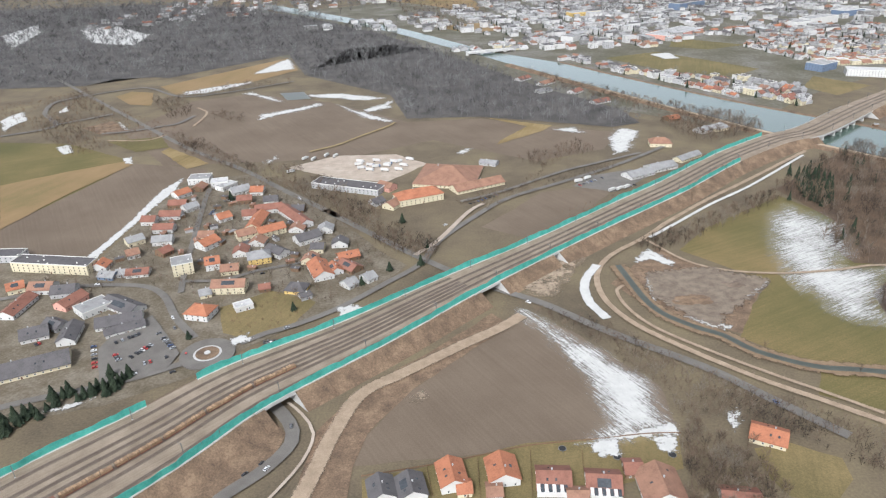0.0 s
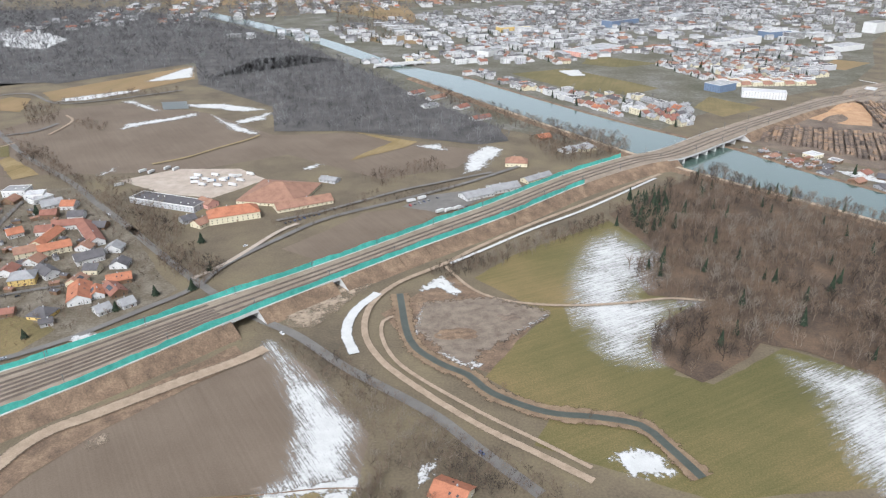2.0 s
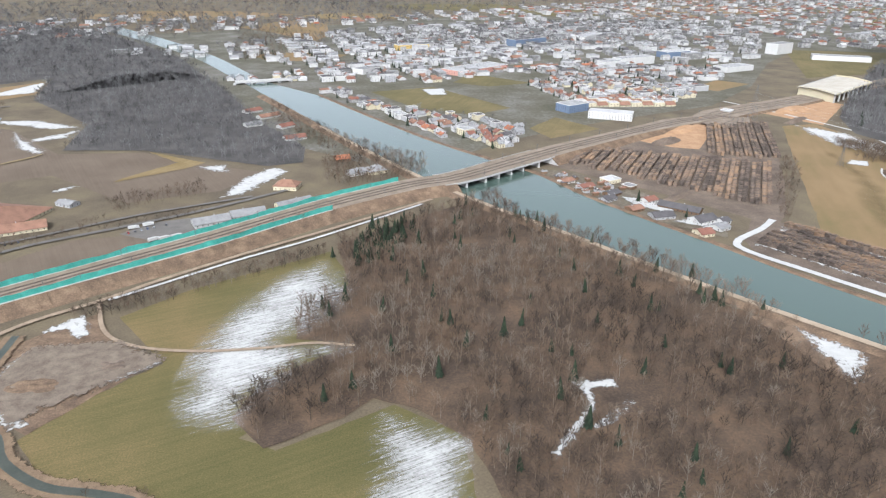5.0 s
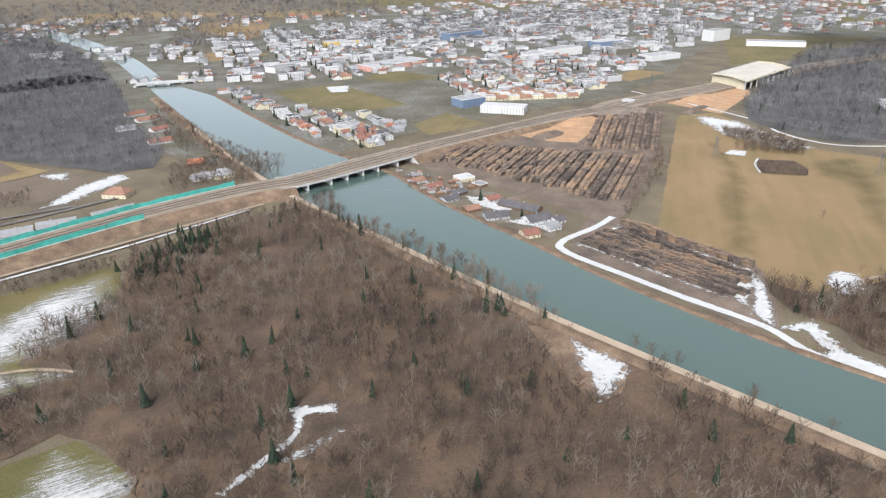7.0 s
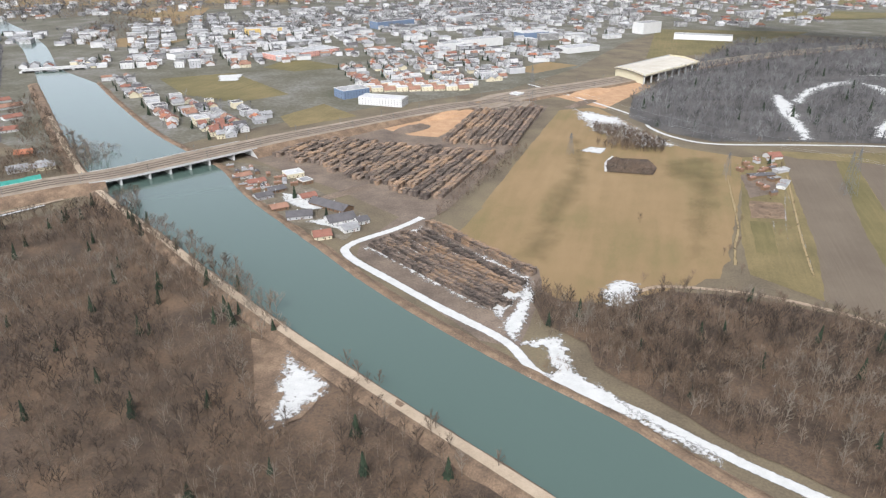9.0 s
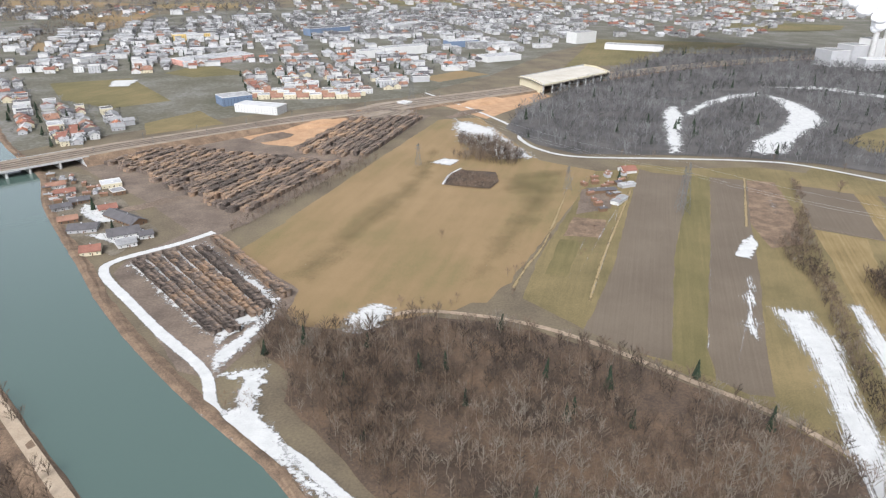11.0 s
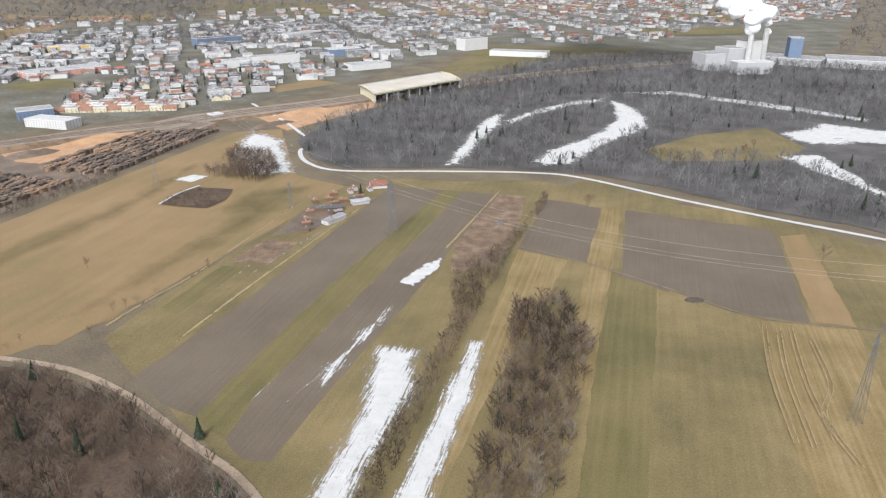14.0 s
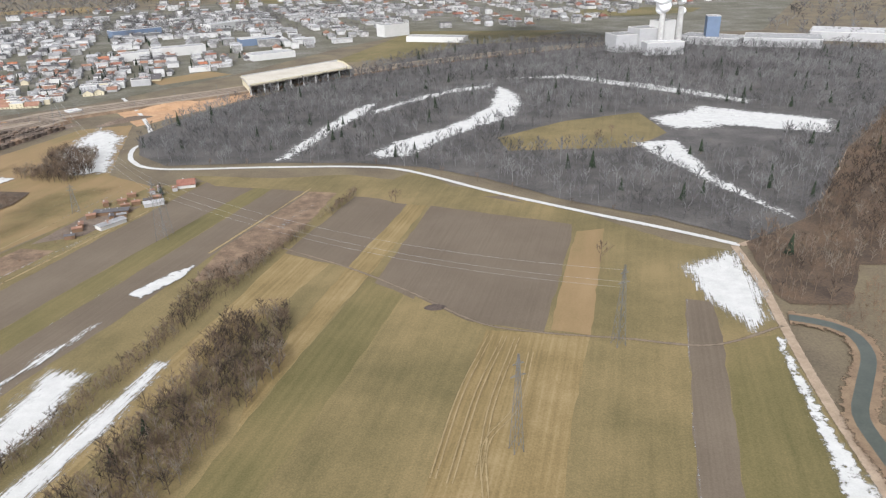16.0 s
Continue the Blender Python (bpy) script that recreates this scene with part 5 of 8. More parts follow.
def box(v, f, x0, x1, y0, y1, z0, z1):
    k = len(v)
    v += [(x, y, z) for z in (z0, z1) for x, y in ((x0, y0), (x1, y0), (x1, y1), (x0, y1))]
    f += [(k, k + 3, k + 2, k + 1), (k + 4, k + 5, k + 6, k + 7)] + [(k + i, k + (i + 1) % 4, k + 4 + (i + 1) % 4, k + 4 + i) for i in range(4)]


def unit_window():
    """A shared window: glass in a raised frame with a sill, facing -y."""
    if not PANE:
        v, f = [], []
        box(v, f, -0.2, 0.2, -0.02, 0.02, 0.0, 0.55)
        me = bpy.data.meshes.new("window")
        me.from_pydata(v, [], f)
        me.materials.append(M_pane)
        v2, f2 = [], []
        box(v2, f2, -0.27, -0.2, -0.05, 0.02, -0.05, 0.6)
        box(v2, f2, 0.2, 0.27, -0.05, 0.02, -0.05, 0.6)
        box(v2, f2, -0.2, 0.2, -0.05, 0.02, 0.55, 0.6)
        box(v2, f2, -0.2, 0.2, -0.08, 0.02, -0.05, 0.0)
        fr = bpy.data.meshes.new("window_frame")
        fr.from_pydata(v2, [], f2)
        fr.materials.append(M_frame)
        PANE["glass"], PANE["frame"] = me, fr
    return PANE


def window(parent, x, y, z, turn):
    if parent.location.y > 150 and math.cos(parent.rotation_euler.z + turn) < -0.3:
        return
    w = unit_window()
    g = new("window", w["glass"])
    g.parent = parent
    g.location, g.rotation_euler = (x, y, z), (0, 0, turn)
    if parent.location.y < 190:
        f = new("window_frame", w["frame"])
        f.parent = g


def house(a, c, wide, wall, roof, ridge=4.0, rise=None, shape="gable", windows=True, label="", category="house", name="house", over=0.3):
    """A house whose ridge runs from a to c at that height."""
    a, c = np.array(a, float), np.array(c, float)
    wide *= 1.4 if wide < 9 else 1.0
    mid, d = (a + c) / 2, (c - a) * 1.06
    BUILT.append(mid)
    ln = max(2.0, np.linalg.norm(d))
    if ln < 3.2:
        ln = 3.2
    turn = math.atan2(d[1], d[0])
    rise = (min(wide * 0.27, ridge - 1.5) if rise is None else rise) if shape != "flat" else 0.3
    eave = ridge - rise
    colours = {"orange": "bright orange-tiled", "red": "red-brown tiled", "grey": "grey", "dark": "dark grey", "brown": "brown tiled", "pale": "pale"}
    kind = {"gable": "pitched", "hip": "hipped", "flat": "flat"}[shape]
    walls = {"white": "white-rendered", "cream": "cream-rendered", "yellow": "yellow-rendered", "pink": "pink-rendered", "grey": "grey-rendered", "wood": "brown timber", "blue": "blue-panelled"}[wall]
    ob = tagged(new(name), label or f"{walls} {category} with a {colours[roof]} {kind} roof", category)
    ob.matrix_world = pose(mid[0], mid[1], 0, 0, 0, math.degrees(turn))
    L, W = ln / 2, wide / 2
    if shape == "flat":
        v, f = [], []
        box(v, f, -L, L, -W, W, -0.05, eave)
        mesh_ob("wall", v, f, WALLS[wall], ob)
        v, f = [], []
        box(v, f, -L - 0.08, L + 0.08, -W - 0.08, W + 0.08, eave, eave + 0.12)
        mesh_ob("roof", v, f, ROOFS[roof], ob)
        v, f = [], []
        for s in (-1, 1):
            box(v, f, -L - 0.1, L + 0.1, s * (W + 0.02) - 0.07, s * (W + 0.02) + 0.07, eave - 0.02, eave + 0.3)
            box(v, f, s * (L + 0.02) - 0.07, s * (L + 0.02) + 0.07, -W + 0.06, W - 0.06, eave - 0.02, eave + 0.3)
        mesh_ob("parapet", v, f, M_frame, ob)
        rnd = random.Random(str(mid))
        for k in range(int(ln / 4)):
            v, f = [], []
            x, y = rnd.uniform(-L + 0.6, L - 0.6), rnd.uniform(-W + 0.6, W - 0.6)
            box(v, f, x - 0.25, x + 0.25, y - 0.2, y + 0.2, eave + 0.1, eave + 0.42)
            mesh_ob("roof_vent", v, f, M_frame, ob)
    else:
        hip = W * 0.9 if shape == "hip" else 0.0
        v = [(-L, -W, -0.05), (L, -W, -0.05), (L, W, -0.05), (-L, W, -0.05), (-L, -W, eave), (L, -W, eave), (L, W, eave), (-L, W, eave)]
        f = [(0, 1, 5, 4), (1, 2, 6, 5), (2, 3, 7, 6), (3, 0, 4, 7)]
        if not hip:
            v += [(-L, 0, ridge), (L, 0, ridge)]
            f += [(5, 6, 9), (7, 4, 8)]
        mesh_ob("wall", v, f, WALLS[wall], ob)
        e = over
        dz = rise / W * e
        v, f = [], []
        th = 0.13
        for z in (0, th):
            k = len(v)
            v += [(-L - e, -W - e, eave - dz + z), (L + e, -W - e, eave - dz + z), (L + e, W + e, eave - dz + z), (-L - e, W + e, eave - dz + z), (-L - e + hip, 0, ridge + z + 0.01), (L + e - hip, 0, ridge + z + 0.01)]
            q = [(0, 1, 5, 4), (2, 3, 4, 5)] + ([(1, 2, 5), (3, 0, 4)] if hip else [])
            f += [tuple(k + m for m in (t if z else t[::-1])) for t in q]
        edge = [0, 1, 2, 3] if hip else [0, 1, 5, 2, 3, 4]
        f += [(edge[m], edge[(m + 1) % len(edge)], edge[(m + 1) % len(edge)] + 6, edge[m] + 6) for m in range(len(edge))]
        mesh_ob("roof", v, f, ROOFS[roof], ob)
        rnd = random.Random(str(mid))
        v, f = [], []
        x = rnd.uniform(-0.4, 0.4) * L
        box(v, f, x - 0.16, x + 0.16, 0.25, 0.57, ridge - 0.6, ridge + 0.45)
        mesh_ob("chimney", v, f, WALLS["grey" if wall != "grey" else "white"], ob)
        if mid[1] < 240 and ln > 5 and not hip:
            tilt = math.atan2(rise, W)
            for side in (-1, 1):
                for k in range(rnd.randint(1, 2)):
                    v, f = [], []
                    box(v, f, -0.24, 0.24, -0.32, 0.32, 0.0, 0.07)
                    sk = mesh_ob("skylight", v, f, M_pane, ob)
                    sk.location = (rnd.uniform(-0.7, 0.7) * L, side * W * 0.5, eave + rise * 0.5 + 0.13)
                    sk.rotation_euler = (-side * tilt, 0, 0)
            if rnd.random() < 0.3:
                v, f = [], []
                box(v, f, -L * 0.4, L * 0.4, -W * 0.28, W * 0.28, 0.0, 0.06)
                sp = mesh_ob("solar_panel", v, f, M_pane, ob)
                sp.location, sp.rotation_euler = (0, -W * 0.5, eave + rise * 0.5 + 0.16), (tilt, 0, 0)
    if windows:
        rows = max(1, int(eave / 1.15))
        for r in range(rows):
            z = 0.5 + r * 1.15
            if z + 0.7 > eave:
                break
            n = max(1, int(ln / 2.0))
            for k in range(n):
                x = -L + ln * (k + 0.5) / n
                window(ob, x, -W - 0.02, z, 0)
                window(ob, x, W + 0.02, z, math.pi)
            n = max(1, int(wide / 2.3))
            for k in range(n):
                y = -W + wide * (k + 0.5) / n
                window(ob, L + 0.02, y, z, math.pi / 2)
                window(ob, -L - 0.02, y, z, -math.pi / 2)
        v, f = [], []
        box(v, f, -0.22, 0.22, -0.05, 0.03, 0, 0.9)
        dr = mesh_ob("door", v, f, M_door, ob)
        dr.location = (0.65 if ln > 3 else 0, -W - 0.01, 0)
    return ob


def row_of_houses(*rows):
    """Ridge ends, width, wall, roof, ridge height and roof shape of each house."""
    for ridge, w, wall, roof, h, shape in rows:
        far = math.dist(ridge[0], (150, 60)) > 420
        big = "house" if h < 4.9 and w < 9 and shape != "flat" else "building"
        house(ridge[0], ridge[1], w, wall, roof, h, shape=shape, category=big, name=big, windows=not (far and big == "house"))


# village by the roundabout
row_of_houses(
    ([(-165.8, 234.6), (-136.2, 230)], 5.0, "cream", "dark", 4.2, "flat"),
    ([(-186.8, 242.7), (-169.3, 242.6)], 5.0, "grey", "dark", 3.0, "flat"),
    ([(-132, 252.1), (-127.2, 256.2)], 4.0, "cream", "grey", 3.6, "gable"),
    ([(-127.3, 240.8), (-123.6, 243.1)], 4.0, "white", "brown", 3.4, "gable"),
    ([(-114.5, 241), (-112, 244.9)], 3.8, "wood", "red", 3.4, "gable"),
    ([(-121.3, 253.1), (-114.1, 254.3)], 4.0, "white", "grey", 3.6, "gable"),
    ([(-125.5, 265.8), (-117.6, 265.9)], 4.0, "white", "red", 3.6, "gable"),
    ([(-128.2, 280.2), (-119.4, 280.3)], 4.2, "white", "red", 3.6, "gable"),
    ([(-130.5, 303.9), (-126.3, 309.5)], 4.2, "white", "orange", 3.6, "gable"),
    ([(-129, 293.5), (-121.5, 293.6)], 4.0, "wood", "red", 3.4, "gable"),
    ([(-120.4, 286.7), (-116.3, 291.2)], 4.0, "white", "grey", 3.4, "gable"),
    ([(-100.1, 246.2), (-95.9, 252.3)], 4.8, "white", "orange", 4.2, "gable"),
    ([(-92.7, 230), (-88.1, 231.6)], 4.6, "white", "orange", 4.6, "gable"),
)
row_of_houses(
    ([(-103.9, 226.6), (-97.5, 229.4)], 5.4, "cream", "pale", 5.0, "flat"),
    ([(-130.1, 225), (-124.3, 223.8)], 3.4, "blue", "grey", 2.8, "gable"),
    ([(-120.5, 225.8), (-113.1, 226.8)], 4.0, "white", "red", 2.8, "gable"),
    ([(-124.7, 226), (-121.4, 226.3)], 3.4, "grey", "grey", 2.6, "gable"),
    ([(-130.2, 325.2), (-120.5, 326.1)], 6.0, "white", "grey", 3.2, "flat"),
    ([(-117.6, 319), (-110.3, 320.9)], 5.0, "white", "pale", 3.0, "flat"),
    ([(-111.8, 312.3), (-107.3, 319.8)], 4.0, "white", "pale", 2.4, "flat"),
    ([(-104.8, 307.6), (-98, 312.4)], 5.0, "white", "grey", 3.4, "gable"),
    ([(-101.7, 274.6), (-97.5, 278.1)], 4.4, "white", "orange", 3.6, "gable"),
    ([(-86.9, 283.3), (-76.1, 285.9)], 4.2, "white", "red", 3.8, "gable"),
    ([(-75, 284.5), (-61.3, 265.8)], 4.2, "white", "red", 3.8, "gable"),
    ([(-83.4, 262.6), (-82.8, 277.8)], 4.2, "cream", "orange", 3.8, "gable"),
    ([(-79.7, 257.4), (-70.7, 263.2)], 4.4, "cream", "orange", 4.2, "gable"),
)
row_of_houses(
    ([(-87.7, 255.1), (-81.7, 258.7)], 4.4, "cream", "brown", 4.2, "gable"),
    ([(-62.2, 249.5), (-54.7, 255.1)], 4.8, "white", "dark", 4.0, "gable"),
    ([(-77.6, 233.8), (-70, 236.3)], 5.0, "yellow", "grey", 4.6, "hip"),
    ([(-71.4, 243), (-64.7, 237.6)], 3.8, "white", "dark", 3.6, "gable"),
    ([(-50.9, 229.2), (-46.2, 218)], 5.2, "white", "orange", 4.0, "gable"),
    ([(-44.6, 227.5), (-42.1, 221.9)], 3.4, "white", "orange", 3.0, "gable"),
    ([(-43.2, 233.3), (-36.3, 236.3)], 4.0, "wood", "orange", 3.4, "gable"),
    ([(-41, 229.2), (-35.1, 223.4)], 4.0, "wood", "red", 3.2, "gable"),
    ([(-38.1, 211.8), (-35.1, 215)], 3.8, "white", "grey", 3.0, "gable"),
    ([(-31.8, 216.1), (-28.9, 219)], 3.8, "white", "grey", 3.0, "gable"),
    ([(-58, 211.7), (-51.4, 210.5)], 4.6, "yellow", "dark", 3.2, "hip"),
    ([(-84.1, 212.2), (-73.2, 212.4)], 4.4, "cream", "brown", 4.6, "gable"),
    ([(-87.4, 196.3), (-79.7, 194.5)], 5.0, "white", "orange", 4.4, "hip"),
)
row_of_houses(
    ([(-88.2, 208.3), (-84.9, 209.8)], 3.4, "cream", "grey", 2.8, "gable"),
    ([(-68.2, 211.7), (-64.7, 212.7)], 3.0, "wood", "red", 2.4, "gable"),
    ([(-73.1, 198.2), (-68.3, 201)], 3.0, "white", "pale", 2.0, "flat"),
    ([(-52.4, 204.7), (-49.4, 206.5)], 2.6, "grey", "dark", 2.0, "gable"),
    ([(-115.6, 190.1), (-102.9, 194.1)], 5.0, "white", "dark", 3.4, "gable"),
    ([(-110.5, 184.4), (-100.7, 190)], 3.2, "white", "dark", 2.6, "gable"),
    ([(-125.1, 197.2), (-118.9, 204.4)], 5.5, "white", "grey", 2.6, "flat"),
    ([(-118.5, 205.7), (-106.1, 198.2)], 5.0, "white", "dark", 3.2, "gable"),
    ([(-150.8, 215.6), (-142.8, 215.6)], 4.6, "white", "brown", 3.8, "gable"),
    ([(-141.3, 212.2), (-133.9, 213.5)], 4.8, "grey", "dark", 3.8, "gable"),
    ([(-133.5, 201.1), (-130, 209.5)], 4.2, "pink", "red", 3.6, "gable"),
    ([(-159.3, 214.8), (-154.9, 217.5)], 4.2, "cream", "orange", 3.6, "gable"),
    ([(-149.2, 196), (-148.4, 209.2)], 4.2, "white", "red", 3.4, "gable"),
)
row_of_houses(
    ([(-137, 183.7), (-130.2, 187)], 5.4, "white", "dark", 3.6, "gable"),
    ([(-120.8, 179.4), (-122.8, 189.4)], 4.0, "white", "dark", 3.4, "gable"),
    ([(-132.5, 191.9), (-126.5, 188.8)], 3.6, "grey", "dark", 3.0, "gable"),
    ([(-139.3, 160.6), (-116.3, 171.6)], 6.6, "cream", "dark", 4.0, "gable"),
)
# row beside the brown field
row_of_houses(
    ([(-18.1, 118.2), (-16.7, 112.4)], 4.2, "white", "dark", 3.6, "gable"),
    ([(-11.5, 118.9), (-10, 112.8)], 4.6, "white", "dark", 3.6, "gable"),
    ([(-2.2, 122.7), (-0.8, 115.5)], 4.4, "white", "orange", 4.0, "gable"),
    ([(-0.2, 115.7), (2.6, 116)], 3.0, "cream", "orange", 2.6, "gable"),
    ([(9.8, 124), (10.6, 116.9)], 5.0, "white", "orange", 4.0, "gable"),
    ([(6.4, 114.7), (9.6, 114.8)], 3.0, "grey", "brown", 2.2, "gable"),
    ([(18, 118), (25.1, 117.6)], 5.2, "white", "red", 3.6, "gable"),
    ([(29, 116.7), (36.1, 116)], 5.2, "white", "red", 3.6, "gable"),
    ([(38.4, 120.9), (42.2, 120.8)], 3.6, "wood", "red", 2.6, "gable"),
    ([(44.9, 119.5), (45.2, 110.2)], 6.6, "white", "brown", 4.0, "gable"),
    ([(24.1, 112.8), (28.3, 112.7)], 3.2, "white", "brown", 2.6, "gable"),
    ([(72.4, 132.5), (79.2, 129)], 4.8, "cream", "orange", 3.2, "gable"),
    ([(57.4, 111.3), (64.8, 110.1)], 4.8, "white", "red", 3.2, "gable"),
)
# estate with the gravel yard
row_of_houses(
    ([(-24, 289.7), (-5.6, 297.5)], 9.5, "cream", "orange", 5.8, "hip"),
    ([(-14.4, 325.2), (13.1, 319.6)], 30.0, "cream", "brown", 6.4, "hip"),
    ([(1.9, 302.5), (23.5, 313.7)], 6.0, "cream", "brown", 3.6, "gable"),
    ([(-64.6, 316.6), (-33.2, 304.3)], 6.5, "grey", "dark", 3.0, "flat"),
    ([(-28, 283.2), (-22.3, 292.5)], 4.4, "cream", "brown", 3.4, "gable"),
    ([(-35.7, 288.6), (-31.6, 292.3)], 4.0, "grey", "dark", 3.0, "gable"),
    ([(16.3, 342.4), (24.1, 339)], 4.0, "grey", "grey", 2.4, "gable"),
    ([(-33.4, 310.6), (-27.4, 306.3)], 4.4, "pink", "brown", 3.8, "gable"),
)
# houses by the railway and the river
row_of_houses(
    ([(110.1, 365.7), (120.8, 364.3)], 6.0, "cream", "brown", 4.4, "hip"),
    ([(85.4, 314.3), (97.8, 321.3)], 5.5, "white", "grey", 3.2, "gable"),
    ([(98.9, 324.3), (111.4, 330.1)], 6.0, "white", "grey", 3.2, "gable"),
    ([(116.5, 336.1), (129.1, 345.6)], 4.0, "cream", "grey", 2.8, "gable"),
    ([(133.2, 413), (140.2, 415.7)], 5.0, "wood", "orange", 3.0, "gable"),
    ([(152.8, 389.2), (160.9, 394)], 6.0, "cream", "pale", 4.0, "hip"),
    ([(143.2, 385.8), (150.4, 390.4)], 5.0, "white", "grey", 3.0, "gable"),
    ([(96.9, 458), (107.7, 464.6)], 5.0, "white", "red", 3.0, "gable"),
    ([(54.1, 534.4), (62.6, 543.2)], 5.0, "white", "red", 3.0, "gable"),
    ([(68.3, 516.5), (78.9, 526.7)], 5.0, "white", "brown", 3.0, "gable"),
    ([(64.2, 493.3), (73.2, 499)], 5.0, "white", "grey", 3.0, "gable"),
    ([(87.6, 488.3), (94.3, 495.5)], 5.0, "white", "red", 3.0, "gable"),
    ([(283, 322.1), (292.1, 323.9)], 5.0, "grey", "dark", 2.6, "gable"),
)
row_of_houses(
    ([(291.9, 337.6), (306, 327)], 4.6, "wood", "dark", 3.0, "gable"),
    ([(299.3, 315.6), (308.4, 319.9)], 5.2, "white", "dark", 3.2, "gable"),
    ([(295.7, 301.8), (301.5, 303.6)], 4.6, "cream", "red", 2.8, "gable"),
    ([(274.1, 372.2), (280.8, 375.9)], 5.0, "cream", "pale", 2.2, "flat"),
    ([(282.3, 362.2), (286.1, 365.1)], 4.0, "wood", "grey", 2.0, "flat"),
    ([(505.7, 388.4), (511.9, 389.7)], 4.4, "white", "red", 3.0, "gable"),
    ([(483.9, 359.6), (495, 361)], 2.6, "wood", "dark", 1.8, "gable"),
    ([(490.6, 344.4), (496.3, 351.6)], 2.6, "white", "pale", 1.8, "gable"),
    ([(499.1, 366.4), (505.3, 368.9)], 2.6, "grey", "pale", 1.8, "gable"),
    ([(401.3, 534.9), (405.9, 539.8)], 5.0, "grey", "pale", 2.4, "flat"),
)
# offices and large buildings beyond the river
row_of_houses(
    ([(283.4, 539.7), (299.1, 549.8)], 14.0, "blue", "pale", 6.0, "flat"),
    ([(300.3, 524.3), (326.9, 514.5)], 12.0, "white", "pale", 5.0, "flat"),
    ([(208.8, 702.9), (254.9, 745.1)], 26.0, "pink", "pale", 5.0, "flat"),
    ([(150, 874), (186.8, 889.2)], 14.0, "yellow", "pale", 7.0, "flat"),
)
# garden houses by the river
row_of_houses(
    ([(259.3, 362), (265.7, 365.6)], 4.0, "white", "red", 2.4, "gable"),
    ([(270.2, 351.1), (276, 355.2)], 4.0, "wood", "dark", 2.4, "gable"),
    ([(251.6, 370.8), (257.5, 374.6)], 4.0, "white", "brown", 2.4, "gable"),
    ([(266.4, 343.3), (272, 347.3)], 4.0, "grey", "dark", 2.4, "gable"),
    ([(285.3, 342), (290.6, 345.2)], 4.2, "white", "red", 2.6, "gable"),
    ([(305.5, 307.2), (310.5, 310.3)], 4.2, "white", "grey", 2.6, "gable"),
    ([(275.1, 330.3), (280.8, 333.2)], 4.0, "wood", "brown", 2.4, "gable"),
    ([(310.3, 315), (314.1, 317.2)], 3.6, "white", "dark", 2.4, "gable"),
)

rnd = random.Random(77)
for x, y in scatter([(-137, 235), (-129.5, 316.2), (-99.3, 317.7), (-60, 282.7), (-32.7, 236.1), (-50.5, 225.4), (-69.6, 217.8), (-98.2, 223.6), (-128.5, 220.9)], 7.5, 78):
    here = np.array((x, y))
    on_road = floor_at(x, y) > ROAD_LEVEL or any(floor_at(x + i, y + j) > ROAD_LEVEL for i in (-3, 3) for j in (-3, 3))
    if on_road or min(np.linalg.norm(np.array(BUILT) - here, axis=1)) < 8.5:
        continue
    g = rnd.choice((0.1, 1.6)) + rnd.uniform(-0.15, 0.15)
    d = np.array((math.cos(g), math.sin(g))) * rnd.uniform(2.2, 3.2)
    house(here - d, here + d, rnd.uniform(3.8, 4.6), rnd.choice(("white", "cream", "white", "wood")), rnd.choice(("red", "brown", "orange", "grey", "dark")), rnd.uniform(3.0, 3.8))

patch("yard_snow", [(314, 290.2), (335.4, 310.2), (370.6, 263.4), (357.5, 238.1)], M_melt, "trodden snow between log rows", soft=4)

# ---- log yard ----
M_log = surface("stacked_logs", [(0.066, 0.052, 0.043), (0.118, 0.091, 0.073), (0.168, 0.124, 0.093), (0.245, 0.16, 0.1)], 0.04, 1.5, vary=0.14, tone=0.16)
M_core = surface("pile_shade", [(0.05, 0.038, 0.03), (0.08, 0.06, 0.05)], 0.5, 3.0)


